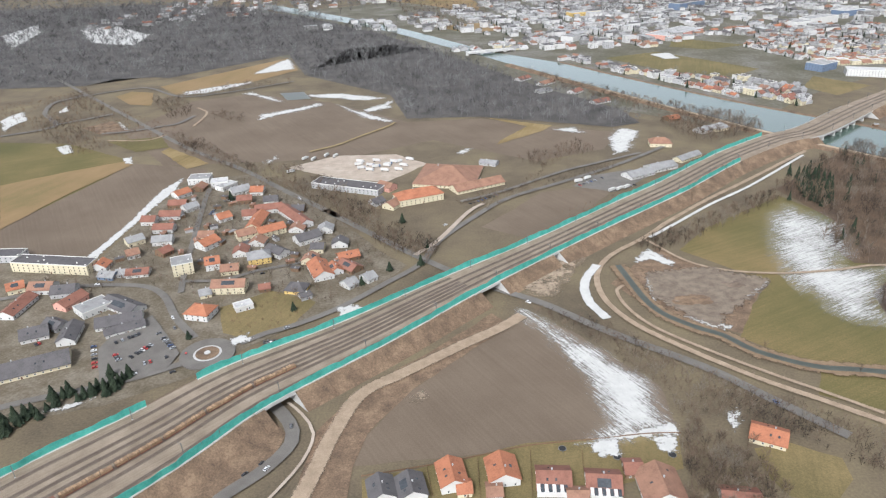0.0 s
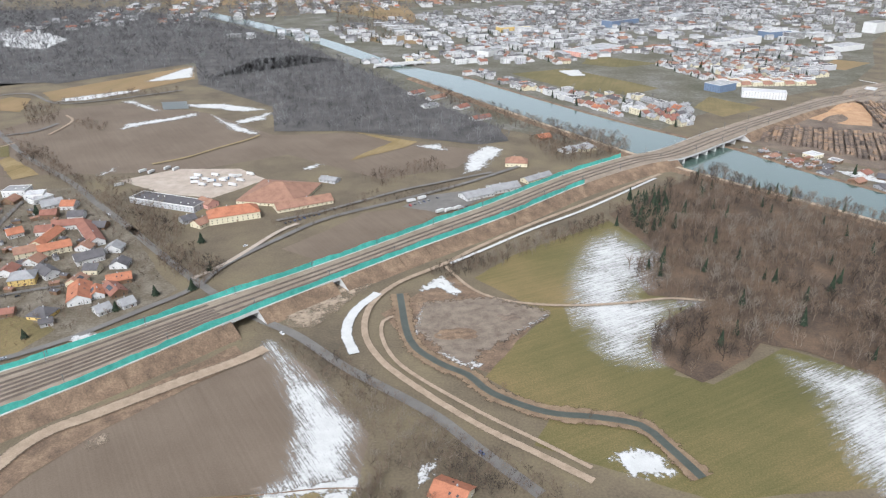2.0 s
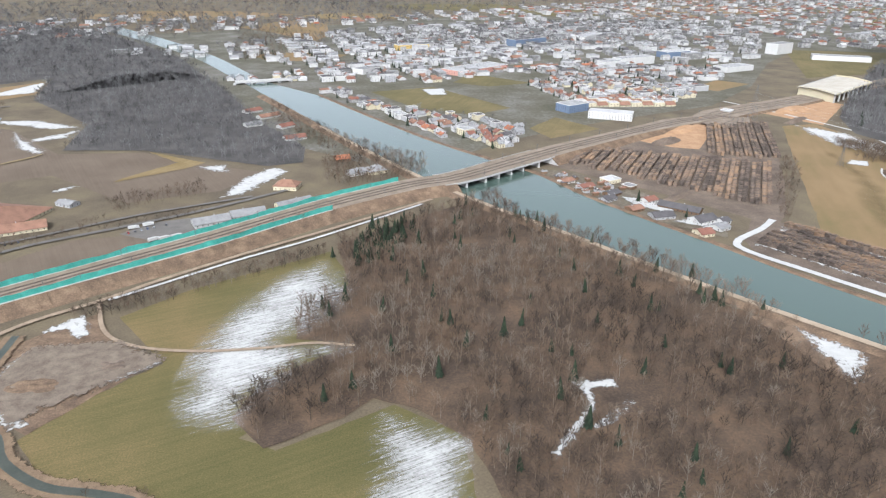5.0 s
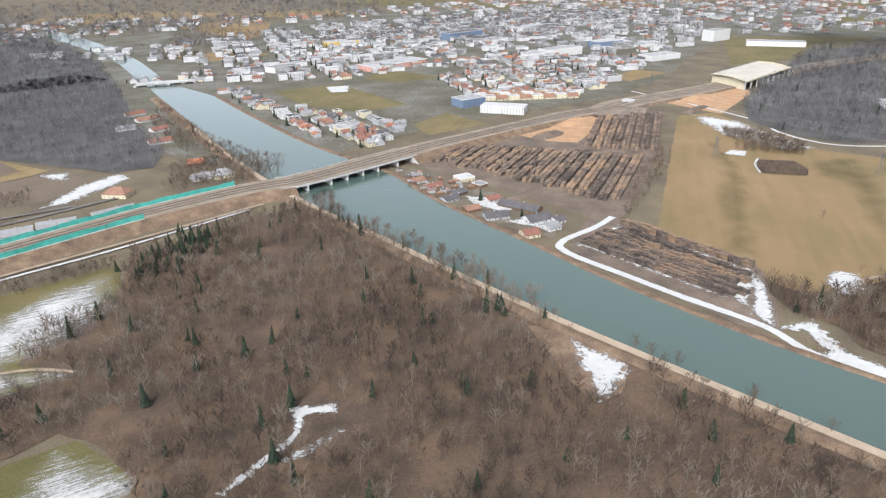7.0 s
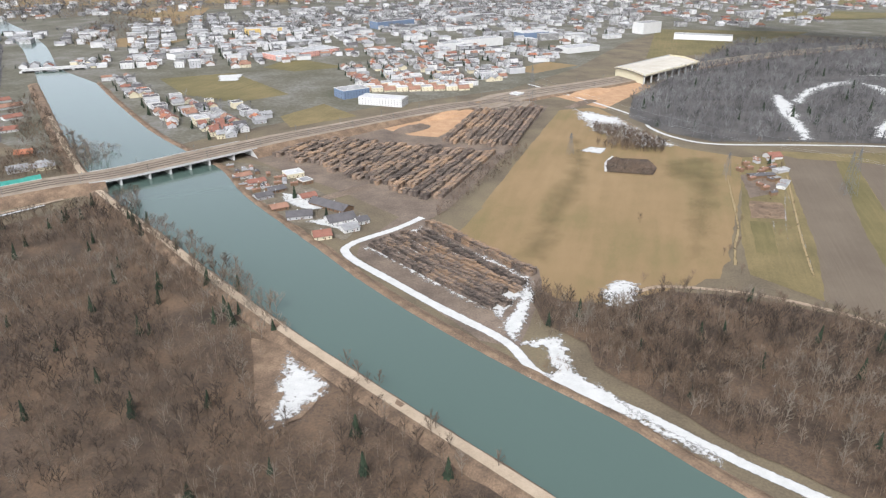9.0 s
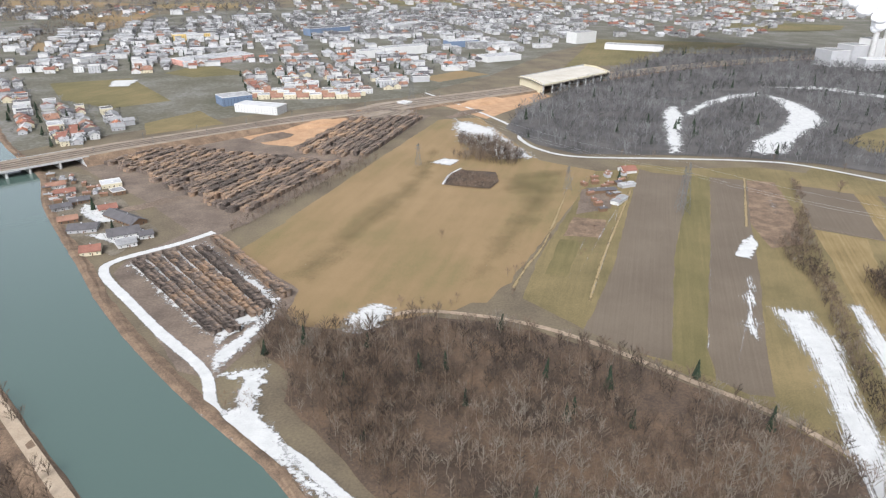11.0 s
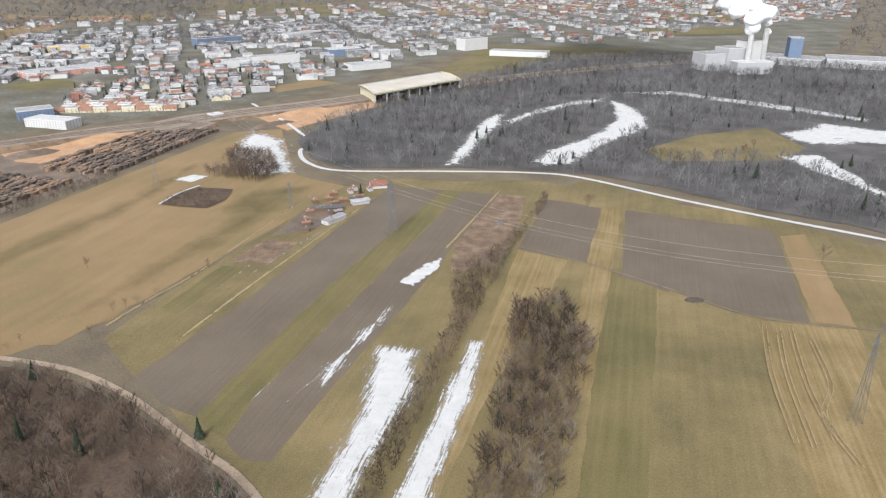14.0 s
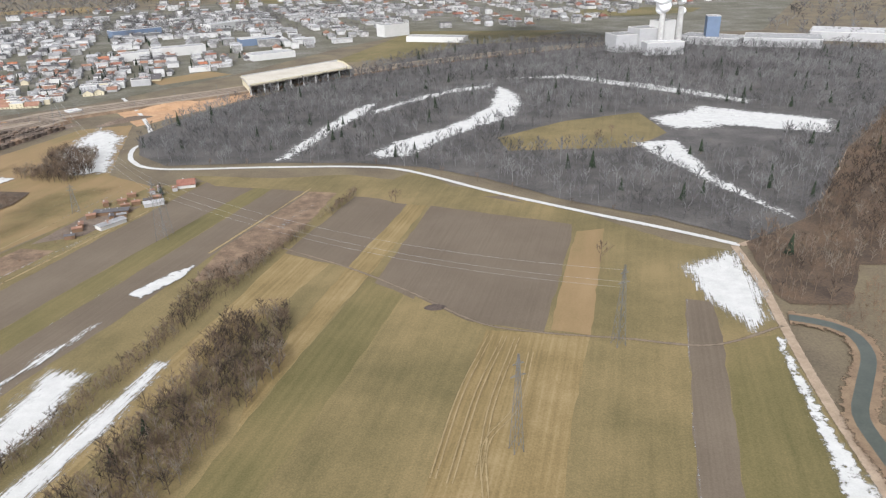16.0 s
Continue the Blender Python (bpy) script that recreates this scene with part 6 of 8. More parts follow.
def log_stack(seed, fat, layers=2):
    """Logs lying crosswise in a heap about four metres long."""
    rnd = random.Random(seed)
    v, t = [], []
    ln, half, high = 4.1, 1.25, 1.75 + 0.35 * rnd.random()
    n = int(ln / fat)
    fat = ln / n
    for layer, (z, shrink) in enumerate(((high, 0.0), (high * 0.62, 0.0))[:layers]):
        for k in range(n):
            x = -ln / 2 + fat * (k + 0.5) + rnd.uniform(-0.03, 0.03)
            zz = z * (1 + 0.08 * math.sin(k * 0.7 + seed)) + rnd.uniform(-0.16, 0.12)
            j = half + rnd.uniform(-0.2, 0.15)
            j2 = -half + rnd.uniform(-0.15, 0.2)
            r = fat * rnd.uniform(0.42, 0.62)
            tilt = rnd.uniform(-0.12, 0.12)
            b0 = len(v)
            for y, s in ((j2, -1), (j, 1)):
                for m in range(4):
                    g = 1.5708 * m + 0.4
                    v.append((x + r * math.cos(g) + tilt * s, y, zz + r * math.sin(g)))
            for m in range(4):
                q = (m + 1) % 4
                t += [(b0 + m, b0 + q, b0 + 4 + q), (b0 + m, b0 + 4 + q, b0 + 4 + m)]
            t += [(b0, b0 + 1, b0 + 2), (b0, b0 + 2, b0 + 3), (b0 + 4, b0 + 6, b0 + 5), (b0 + 4, b0 + 7, b0 + 6)]
    b0 = len(v)
    v += [(x, y, z) for z in (0, high * 0.93) for x, y in ((-ln / 2, -half * 0.8), (ln / 2, -half * 0.8), (ln / 2, half * 0.8), (-ln / 2, half * 0.8))]
    for i in range(4):
        j = (i + 1) % 4
        t += [(b0 + i, b0 + j, b0 + 4 + j), (b0 + i, b0 + 4 + j, b0 + 4 + i)]
    return np.array(v), np.array(t)


def meshed(name, vt, material):
    me = bpy.data.meshes.new(name)
    me.from_pydata(vt[0].tolist(), [], vt[1].tolist())
    me.materials.append(material)
    return me


STACKS = [log_stack(s, 0.26) for s in range(6)]
STACKS_FAR = [log_stack(s, 0.26, 1) for s in range(6)]
spots = []


def pile_rows(near, far, n, step=4.0, skip=0.03, fill=0.8):
    """Rows of stacks from points along one edge of a yard to points along the other."""
    rnd = random.Random(str(near[0]))
    for k in range(n):
        u = (k + 0.5) / n
        a = np.array(near[0]) * (1 - u) + np.array(near[1]) * u
        c = np.array(far[0]) * (1 - u) + np.array(far[1]) * u
        d = c - a
        m = int(np.linalg.norm(d) / step)
        gap = np.linalg.norm(np.cross(np.append(np.subtract(near[1], near[0]), 0), np.append(d, 0))) / np.linalg.norm(d) / n
        i0, i1 = rnd.choice((0, 0, 1)), m - rnd.choice((0, 0, 1))
        for i in range(i0, i1):
            if rnd.random() < skip:
                continue
            p = a + d * (i + 0.5) / m
            side = np.array((-d[1], d[0])) / np.linalg.norm(d) * gap * fill / 4
            half_w = min(1.2, gap * fill / 2.5 / 2)
            for sgn in (-1, 1):
                q = p + side * sgn
                spots.append((q[0] + rnd.uniform(-0.2, 0.2), q[1] + rnd.uniform(-0.1, 0.1), math.atan2(d[1], d[0]), rnd.uniform(0.75, 1.2), (str(near[0]), k), half_w))


pile_rows([(315.5, 291.1), (334.2, 309.2)], [(356.6, 240.9), (367.2, 261.6)], 5, skip=0.0, fill=0.72)
pile_rows([(336.7, 311.3), (339.3, 313.5)], [(372.1, 263.3), (373.8, 264)], 1, skip=0, fill=1.2)
pile_rows([(262.1, 406), (342.4, 333.6)], [(280, 437), (374.6, 403.6)], 19)
pile_rows([(346, 424.3), (384.8, 412.1)], [(371.6, 494.7), (415.7, 499.8)], 8)
rows_of = {}
for n, (x, y, g, h, row, broad) in enumerate(spots):
    c, q = math.cos(g), math.sin(g)
    pick = (STACKS if y < 316 else STACKS_FAR)[n % 6]
    v = pick[0] @ np.array([[c, -q * broad, 0], [q, c * broad, 0], [0, 0, h]]).T + (x, y, 0.1)
    vs, ts = rows_of.setdefault(row, ([], []))
    ts.append(pick[1] + sum(len(k) for k in vs))
    vs.append(v)
rt = random.Random(14)
for row, (vs, ts) in rows_of.items():
    ob = tagged(bulk_ob("timber_row", np.concatenate(vs), np.concatenate(ts), M_log), "long row of stacked grey-brown logs in the timber yard", "log pile", "timber rows of the log yard", "stuff")
    base = rt.uniform(-0.5, 0.5)
    ob.data.attributes.new("tone", "FLOAT", "POINT").data.foreach_set("value", np.concatenate([np.full(len(k), base + rt.uniform(-0.5, 0.5), np.float32) for k in vs]))


def heap(name, c, size, high, material, label, turn=0.0, category="heap"):
    """A rough mound with an uneven surface."""
    n = 26
    v, f = [], []
    for i in range(n + 1):
        for j in range(n + 1):
            x, y = 2 * i / n - 1, 2 * j / n - 1
            r = max(0.0, 1 - (x * x + y * y) ** 1.2)
            v.append((x * size[0], y * size[1], high * r * (0.75 + 0.5 * noise.noise((x * 3 + c[0], y * 3, high))) - 0.05))
    f = [(i * (n + 1) + j, (i + 1) * (n + 1) + j, (i + 1) * (n + 1) + j + 1, i * (n + 1) + j + 1) for i in range(n) for j in range(n)]
    ob = tagged(mesh_ob(name, v, f, material), label, category)
    ob.matrix_world = pose(c[0], c[1], 0.06, 0, 0, turn)
    return ob


for c, sz, hi, m in (([(331.8, 453.2)][0], (14, 6), 3.0, M_yard), ([(354.2, 485.7)][0], (22, 7), 2.5, M_bark_heap), ([(374.5, 512.1)][0], (12, 5), 2.0, M_bark_heap), ([(456.3, 545.6)][0], (22, 9), 2.5, M_bark_heap), ([(443, 511.8)][0], (16, 3), 2.4, M_yard), ([(268.6, 417.8)][0], (10, 2.2), 1.6, M_yard), ([(302.4, 348.7)][0], (22, 2.5), 1.8, M_yard)):
    heap("bark_mound", c, sz, hi, m, "mound of bark and wood chips" if m is M_bark_heap else "long dark mound of bark and earth", 40)
heap("manure_heap", [(603.1, 275.8)][0], (3.2, 1.8), 0.8, M_core, "dark heap of old branches on the field")
heap("rubble_mound", [(78.6, 196.7)][0], (9, 5), 1.4, M_scrub, "brown overgrown rubble mound")
heap("rubble_mound", [(95.8, 206.3)][0], (7, 4), 1.0, M_yard, "mound of bare brown earth")

# ---- great hall ----
M_hall_roof = surface("cream_sheet_roof", [(0.36, 0.32, 0.26), (0.46, 0.42, 0.35)], 0.1, 1.0, rough=0.7, streak=(45, 1.0, 0.3))


def great_hall(p, q, back, high):
    """An open-fronted store with a long barrel roof on columns."""
    p, q, back = np.array(p), np.array(q), np.array(back)
    ob = tagged(new("storage_hall"), "long storage hall with a pale barrel roof and open front", "hall")
    d, e = q - p, back - p
    n = 10
    rows, low = [], []
    for i in range(n + 1):
        u = i / n
        z = high * (0.8 + 0.26 * math.sin(math.pi * (0.12 + 0.76 * u)))
        rows.append([(*(p + e * (1.08 * u - 0.04) + d * w), z) for w in (-0.02, 0.5, 0.9, 1.02)])
        rows[-1][-1] = (*rows[-1][-1][:2], z - 0.9)
    r = np.array(rows)
    loft("roof", r[::-1], M_hall_roof, ob)
    loft("roof_underside", r - [0, 0, 0.4], M_steel, ob)
    for w in (0.0, 1.0):
        side = [(*(p + e * u + d * w), z) for u, z in ((0, 0), (1, 0), (1, high * 1.0), (0.5, high * 1.15), (0, high * 1.0))]
        mesh_ob("end_wall", side, [(0, 1, 2, 3, 4)], WALLS["cream"], ob)
    mesh_ob("rear_wall", [(*back, 0), (*(back + d), 0), (*(back + d), high), (*back, high)], [(0, 1, 2, 3)], WALLS["grey"], ob)
    mesh_ob("fascia", [(*(p - e * 0.03), high * 0.78), (*(q - e * 0.03), high * 0.78), (*(q - e * 0.03), high * 1.0), (*(p - e * 0.03), high * 1.0)], [(0, 1, 2, 3)], WALLS["cream"], ob)
    for k in range(9):
        c = p + d * k / 8
        v, f = [], []
        box(v, f, c[0] - 0.5, c[0] + 0.5, c[1] - 0.5, c[1] + 0.5, 0, high)
        mesh_ob("column", v, f, M_concrete, ob)


great_hall(*[(501.8, 571.7), (563.3, 627.2), (489.9, 605.2)], 7.5)

# ---- town ----
def town(name, poly, spacing, seed, turn, mix, size, limit=0):
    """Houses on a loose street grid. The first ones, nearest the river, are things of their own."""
    rnd = random.Random(seed)
    p = np.array(poly, float)
    c, s = math.cos(turn), math.sin(turn)
    rot = np.array([[c, -s], [s, c]])
    loc = (p - p.mean(0)) @ rot
    lo, hi = loc.min(0), loc.max(0)
    q = []
    for i in range(int((hi[0] - lo[0]) / spacing) + 1):
        for j in range(int((hi[1] - lo[1]) / spacing) + 1):
            if i % 4 == 3 or rnd.random() < 0.12:
                continue
            q.append(lo + np.array((i + rnd.uniform(-0.22, 0.22), j + rnd.uniform(-0.22, 0.22))) * spacing)
    q = np.array(q) @ rot.T + p.mean(0)
    q = q[inside(poly, q)]
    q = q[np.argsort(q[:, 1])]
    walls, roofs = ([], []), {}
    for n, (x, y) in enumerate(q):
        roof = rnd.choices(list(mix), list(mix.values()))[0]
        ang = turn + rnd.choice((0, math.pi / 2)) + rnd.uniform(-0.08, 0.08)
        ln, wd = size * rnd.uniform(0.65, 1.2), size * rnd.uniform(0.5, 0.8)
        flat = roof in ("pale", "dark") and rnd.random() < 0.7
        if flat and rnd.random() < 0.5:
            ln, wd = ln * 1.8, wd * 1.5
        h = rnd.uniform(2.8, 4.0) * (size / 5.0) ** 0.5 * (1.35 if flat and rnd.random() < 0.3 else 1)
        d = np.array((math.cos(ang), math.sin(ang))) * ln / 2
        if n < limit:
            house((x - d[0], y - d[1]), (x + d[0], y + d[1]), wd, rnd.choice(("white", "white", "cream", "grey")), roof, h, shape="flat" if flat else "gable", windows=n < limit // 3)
            continue
        u = np.array((-d[1], d[0])) / (ln / 2) * wd / 2
        o = np.array((x, y))
        k = len(walls[0])
        ring = [o - d - u, o + d - u, o + d + u, o - d + u]
        ev = h if flat else h - wd * 0.3
        walls[0].extend([(*r, z) for z in (0, ev) for r in ring])
        walls[1].extend([(k + i, k + (i + 1) % 4, k + 4 + (i + 1) % 4, k + 4 + i) for i in range(4)])
        v, f = roofs.setdefault(roof, ([], []))
        m = len(v)
        ring = [o - d * 1.06 - u * 1.1, o + d * 1.06 - u * 1.1, o + d * 1.06 + u * 1.1, o - d * 1.06 + u * 1.1]
        if flat:
            v.extend([(*r, h + 0.05) for r in ring])
            f.append((m, m + 1, m + 2, m + 3))
        else:
            v.extend([(*r, ev - 0.05) for r in ring] + [(*(o - d * 1.06), h), (*(o + d * 1.06), h)])
            f.extend([(m, m + 1, m + 5, m + 4), (m + 2, m + 3, m + 4, m + 5), (m + 1, m + 2, m + 5), (m + 3, m, m + 4)])
    ob = tagged(new(name), "dense town of white houses with red and grey roofs", "town houses", kind="stuff")
    if walls[0]:
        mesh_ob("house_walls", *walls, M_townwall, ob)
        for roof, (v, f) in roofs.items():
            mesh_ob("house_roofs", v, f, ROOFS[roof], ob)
    else:
        bpy.data.objects.remove(ob)
    return q


HOMES = {"orange": 0.5, "red": 1.6, "brown": 3.5, "grey": 4, "dark": 3, "pale": 1.6}
WORKS = {"pale": 5, "grey": 3.5, "dark": 2, "brown": 1}
tq = []
tq.append(town("riverside_houses", [(97.7, 614.4), (149.2, 536.9), (194.4, 462.5), (223.8, 430.9), (239, 445), (248.3, 480.4), (217.2, 520.2), (185, 532.6), (157.8, 554.3), (118.1, 623.5)], 7.5, 1, 0.5, HOMES, 6.2, 60))
tq.append(town("town_houses", [(274.7, 659.4), (321, 690.6), (384.7, 710), (426.6, 667.5), (412.9, 615.7), (372.6, 561.2), (285.3, 588)], 8.5, 2, 0.25, HOMES, 6.2, 90))
tq.append(town("town_houses", [(6.3, 672.1), (100.1, 741.6), (144.6, 824.7), (270.7, 735.9), (351.8, 798.7), (420.7, 764.4), (473.9, 739.1), (454.3, 669), (384.7, 710), (321, 690.6), (256.3, 718.1), (189.1, 654.8)], 10.5, 3, 0.3, {**HOMES, "pale": 4}, 7.5, 20))
tq.append(town("town_centre", [(-174.2, 842), (-20.1, 968.6), (79.5, 1090.1), (272.7, 1209.2), (535.6, 1249.7), (693.6, 1130.2), (543.4, 805.1), (474.2, 760.7), (359.9, 820.6), (260.7, 753), (135.4, 846.9), (81.1, 777.5)], 17, 4, 0.3, WORKS, 10.0))
tq.append(town("town_outskirts", [(-464.4, 862.2), (-424.9, 1254), (78.5, 1286), (562.9, 1706.6), (1122.4, 1836.5), (1637.6, 1822.9), (1210.4, 1179), (949.1, 1081.3), (792.8, 890.5), (646.4, 908.8), (698.4, 1114.1), (537.6, 1282.6), (178.3, 1246.5)], 24, 5, 0.2, {**HOMES, "pale": 4}, 11.0))
tq.append(town("town_left", [(2.2, 804.4), (53.9, 932.5), (243.9, 1104.8), (446.8, 1231.1), (627.1, 1204.4), (356.7, 876.9), (208.4, 758), (93.2, 714.9)], 13, 6, 0.3, WORKS, 7.0))
TQ = np.concatenate(tq)
rs = np.random.RandomState(5)
near_t = TQ[TQ[:, 1] < 900]
stand("town_trees", np.concatenate([near_t + (3.6, 2.5), near_t - (2.8, 3.9)]) + rs.uniform(-1.5, 1.5, (2 * len(near_t), 2)), TREES_DISTANT, 5.2, M_bark_haze, "bare garden trees between houses", 50, category="garden trees")
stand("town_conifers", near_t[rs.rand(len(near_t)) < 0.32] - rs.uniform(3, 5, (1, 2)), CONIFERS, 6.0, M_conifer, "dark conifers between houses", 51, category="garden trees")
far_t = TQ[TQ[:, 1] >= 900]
stand("town_trees", np.concatenate([far_t + (9, 5), far_t - (6, 10)]) + rs.uniform(-4, 4, (2 * len(far_t), 2)), TREES_DISTANT, 8.0, M_bark_haze, "bare trees between far houses", 52, 1.4, category="trees")
HORIZON = [[(-878, 926.5), (-772.9, 1461.3), (-436.4, 1754.7), (83.2, 1804.8), (212.6, 1210), (43, 1145.6), (-73.4, 1069.1), (-234.9, 792.1)], [(-1718.1, 1722.6), (-915.2, 1501), (-84.9, 1244.7), (52.6, 1101.7), (-71.4, 1028.2), (-464.2, 1222.1), (-754.5, 1226.4), (-864.1, 1003.4)]]
HORIZON += [[(120, 1290), (560, 1720), (1100, 1860), (1700, 1860), (1900, 2500), (0, 2500), (-200, 1700)], [(940, 730), (960, 800), (1210, 1170), (1640, 1800), (2000, 1700), (1500, 900), (1020, 620)]]
FAR_FIELDS = [((430, 1420), 90, M_green), ((760, 1500), 120, M_dry), ((250, 1560), 110, M_green), ((1020, 1250), 90, M_green), ((600, 1380), 60, M_dry), ((-250, 1330), 120, M_dry), ((900, 1020), 60, M_green), ((1150, 1480), 130, M_green), ((60, 1330), 70, M_tan)]
for c, r, m in FAR_FIELDS:
    field("far_field", [(c[0] + r * math.cos(k) * (1.5 + 0.3 * math.sin(3 * k + c[0])), c[1] + r * math.sin(k) * 0.9) for k in (0.3, 1.1, 2.0, 2.9, 3.8, 4.6, 5.6)], m, "pale winter field far across the valley")
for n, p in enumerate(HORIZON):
    stand("distant_wood", scatter(p, (23, 23, 27, 23)[n], 60 + n), TREES_DISTANT, 11.0, M_bark_haze, bare + " far off", 60 + n, 1.9)

# factory and warehouses
def flat_blocks(*rows):
    for ridge, w, wall, roof, h in rows:
        kind = "factory" if h > 12 else "warehouse"
        house(ridge[0], ridge[1], w * 0.7, wall, roof, h * 0.85, shape="flat", category=kind, name=kind, windows=False)


flat_blocks(
    ([(776.5, 699.7), (795.8, 703.5)], 28, "grey", "grey", 17),
    ([(795.7, 700.2), (813.5, 704.7)], 26, "grey", "grey", 22),
    ([(813.5, 700.1), (827.2, 706.2)], 20, "white", "grey", 28),
    ([(797.4, 675.9), (826.5, 676.9)], 18, "grey", "pale", 12),
    ([(868.2, 726.2), (878.1, 723.5)], 18, "blue", "grey", 28),
    ([(857.6, 742.4), (893, 710)], 40, "grey", "pale", 8),
    ([(901.2, 715.9), (950.8, 689.3)], 50, "grey", "pale", 9),
    ([(975.2, 741), (1021.7, 709.4)], 60, "grey", "pale", 9),
    ([(583.3, 852.2), (607.2, 867.7)], 22, "white", "grey", 14),
)
flat_blocks(
    ([(612.1, 814.3), (662.5, 794)], 24, "white", "pale", 6),
    ([(360.3, 746.2), (379.6, 755.6)], 18, "white", "pale", 8),
    ([(381.3, 763.7), (419.7, 783.7)], 20, "white", "pale", 9),
    ([(446.1, 822.2), (475.2, 834.6)], 24, "blue", "pale", 8),
    ([(119.9, 706.7), (137.9, 729)], 20, "white", "grey", 6),
    ([(289.9, 917.8), (329.9, 948.4)], 24, "blue", "dark", 10),
    ([(381.9, 958.9), (413.3, 1004.1)], 24, "white", "pale", 9),
    ([(473.7, 725.1), (505.1, 741.9)], 26, "white", "pale", 6),
)
for row in range(3):
    for k in range(9):
        a, c = [(299, 559.5), (368.9, 562.2)]
        u = k / 8
        o = np.array(a) * (1 - u) + np.array(c) * u + np.array((3 * row, 9.0 * row))
        house(o - (3.6, 0.6), o + (3.6, 0.6), 5.0, "cream", "pale" if (k + row) % 2 else "brown", 3.4, shape="flat" if (k + row) % 2 else "gable", windows=row == 0, name="row_house", category="row house")

# steam of the factory chimney
M_steam = surface("steam", [(0.8, 0.8, 0.8), (0.9, 0.9, 0.9)], 0.02, 0.1, rough=1.0)


def plume(foot, drift, high, seed):
    rnd = random.Random(seed)
    ob = tagged(new("steam_plume"), "white steam rising from a factory chimney", "steam plume")
    for k in range(34):
        u = k / 33
        r = 5 + 20 * u
        c = Vector((foot[0] + drift[0] * u**1.6 + rnd.uniform(-1, 1) * r * 0.5, foot[1] + drift[1] * u**1.6 + rnd.uniform(-1, 1) * r * 0.5, high + 75 * u**0.8 + rnd.uniform(-0.5, 0.5) * r))
        b = bmesh.new()
        made = bmesh.ops.create_icosphere(b, subdivisions=3, radius=r * rnd.uniform(0.6, 1.0), matrix=Matrix.Translation(c))
        for v in made["verts"]:
            v.co = c + (v.co - c) * (1 + 0.5 * noise.noise(v.co * 0.06) + 0.3 * noise.noise(v.co * 0.2))
        me = bpy.data.meshes.new("steam_puff")
        b.to_mesh(me)
        b.free()
        me.polygons.foreach_set("use_smooth", [True] * len(me.polygons))
        me.materials.append(M_steam)
        new("steam_puff", me).parent = ob


for p in [(815.7, 692.7), (838.4, 711.8)]:
    ob = tagged(new("factory_chimney"), "slim concrete factory chimney", "chimney")
    n = 14
    ring = [(p[0] + r * math.cos(6.2832 * k / n), p[1] + r * math.sin(6.2832 * k / n), z) for r, z in ((3.0, 0), (2.2, 33), (1.6, 33), (1.6, 28)) for k in range(n)]
    mesh_ob("shaft", ring, [(m * n + k, m * n + (k + 1) % n, (m + 1) * n + (k + 1) % n, (m + 1) * n + k) for m in range(3) for k in range(n)], M_concrete, ob)
plume([(815.7, 692.7)][0], (-190, 60), 32, 1)
plume([(838.4, 711.8)][0], (-150, 70), 32, 2)

# ---- hedges, garden trees and single trees ----
shrubs = "bare brown shrubs and thicket"
def thicket(n, p, spacing, kinds, h, m, label):
    stand("thicket", scatter(p, spacing, 100 + n), kinds, h, m, label, 100 + n, 1.15, category="shrubs")


thicket(0, [(-103.2, 344.9), (-75.6, 340.8), (-41.3, 296.9), (-18.4, 255.9), (-4.5, 248), (-6.6, 234.6), (-17.3, 231.8), (-31.6, 248.7), (-48.3, 271.3), (-74.4, 304.4), (-107.5, 338.2)], 2.6, TREES_FAR, 4.2, M_bark, bare)
thicket(1, [(-161.7, 401.2), (-111.8, 354.9), (-83.1, 320.4), (-89.8, 313.1), (-110.7, 339.3), (-162.9, 385.7)], 2.6, TREES_FAR, 4.0, M_bark, bare)
thicket(2, [(-329, 499.3), (-291.2, 533.3), (-218.1, 463.3), (-163.6, 417), (-177.6, 398.2), (-210, 373.3), (-250, 419.5), (-284.3, 422.9)], 4.5, BUSHES, 2.6, M_bark_red, shrubs)
thicket(3, [(24.4, 194.2), (45.6, 184.9), (63.7, 162.8), (79.2, 149.2), (104.5, 131), (96.6, 117.2), (81.4, 130.8), (67.4, 137.5), (57.3, 137.2), (55.9, 149.4), (42.9, 171.4)], 1.8, BUSHES, 2.8, M_bark, shrubs)
thicket(4, [(68.4, 237.1), (78, 244.6), (144.3, 290.2), (145.1, 281), (90.4, 239.1), (76.6, 232.8)], 2.2, TREES, 4.0, M_bark, bare)
thicket(5, [(58.2, 137.8), (68.6, 133.2), (70.6, 126.2), (72.8, 111.7), (69.4, 104.3), (47.8, 104.9)], 1.8, TREES, 4.4, M_bark, bare)
thicket(6, [(126.5, 413.5), (172.1, 425.7), (190, 413.3), (180.5, 385.1), (143.2, 363.3), (132.4, 373.1)], 3.0, TREES_FAR, 4.8, M_bark, bare)
thicket(7, [(63.9, 575.5), (123.1, 476.9), (163, 429), (177.9, 393.4), (173.3, 375.8), (159.2, 388.6), (128, 426.9), (78.2, 511.5)], 3.2, TREES_FAR, 4.8, M_bark, bare)
thicket(8, [(563.4, 338), (578.9, 374), (577.6, 363.1), (555.1, 311.7), (541.2, 275.2), (524.9, 231.4), (512.6, 196.8), (507.9, 197.1), (520.4, 233.9), (532.5, 268.9), (534, 299.1), (547.4, 312.1)], 1.35, TREES_FAR, 3.2, M_bark, shrubs)
thicket(9, [(549.8, 273), (566, 277.5), (566.1, 248.9), (556.1, 221.2), (544, 195.1), (529.5, 195.9), (539.8, 230.6)], 2.0, TREES, 6.0, M_bark, bare)
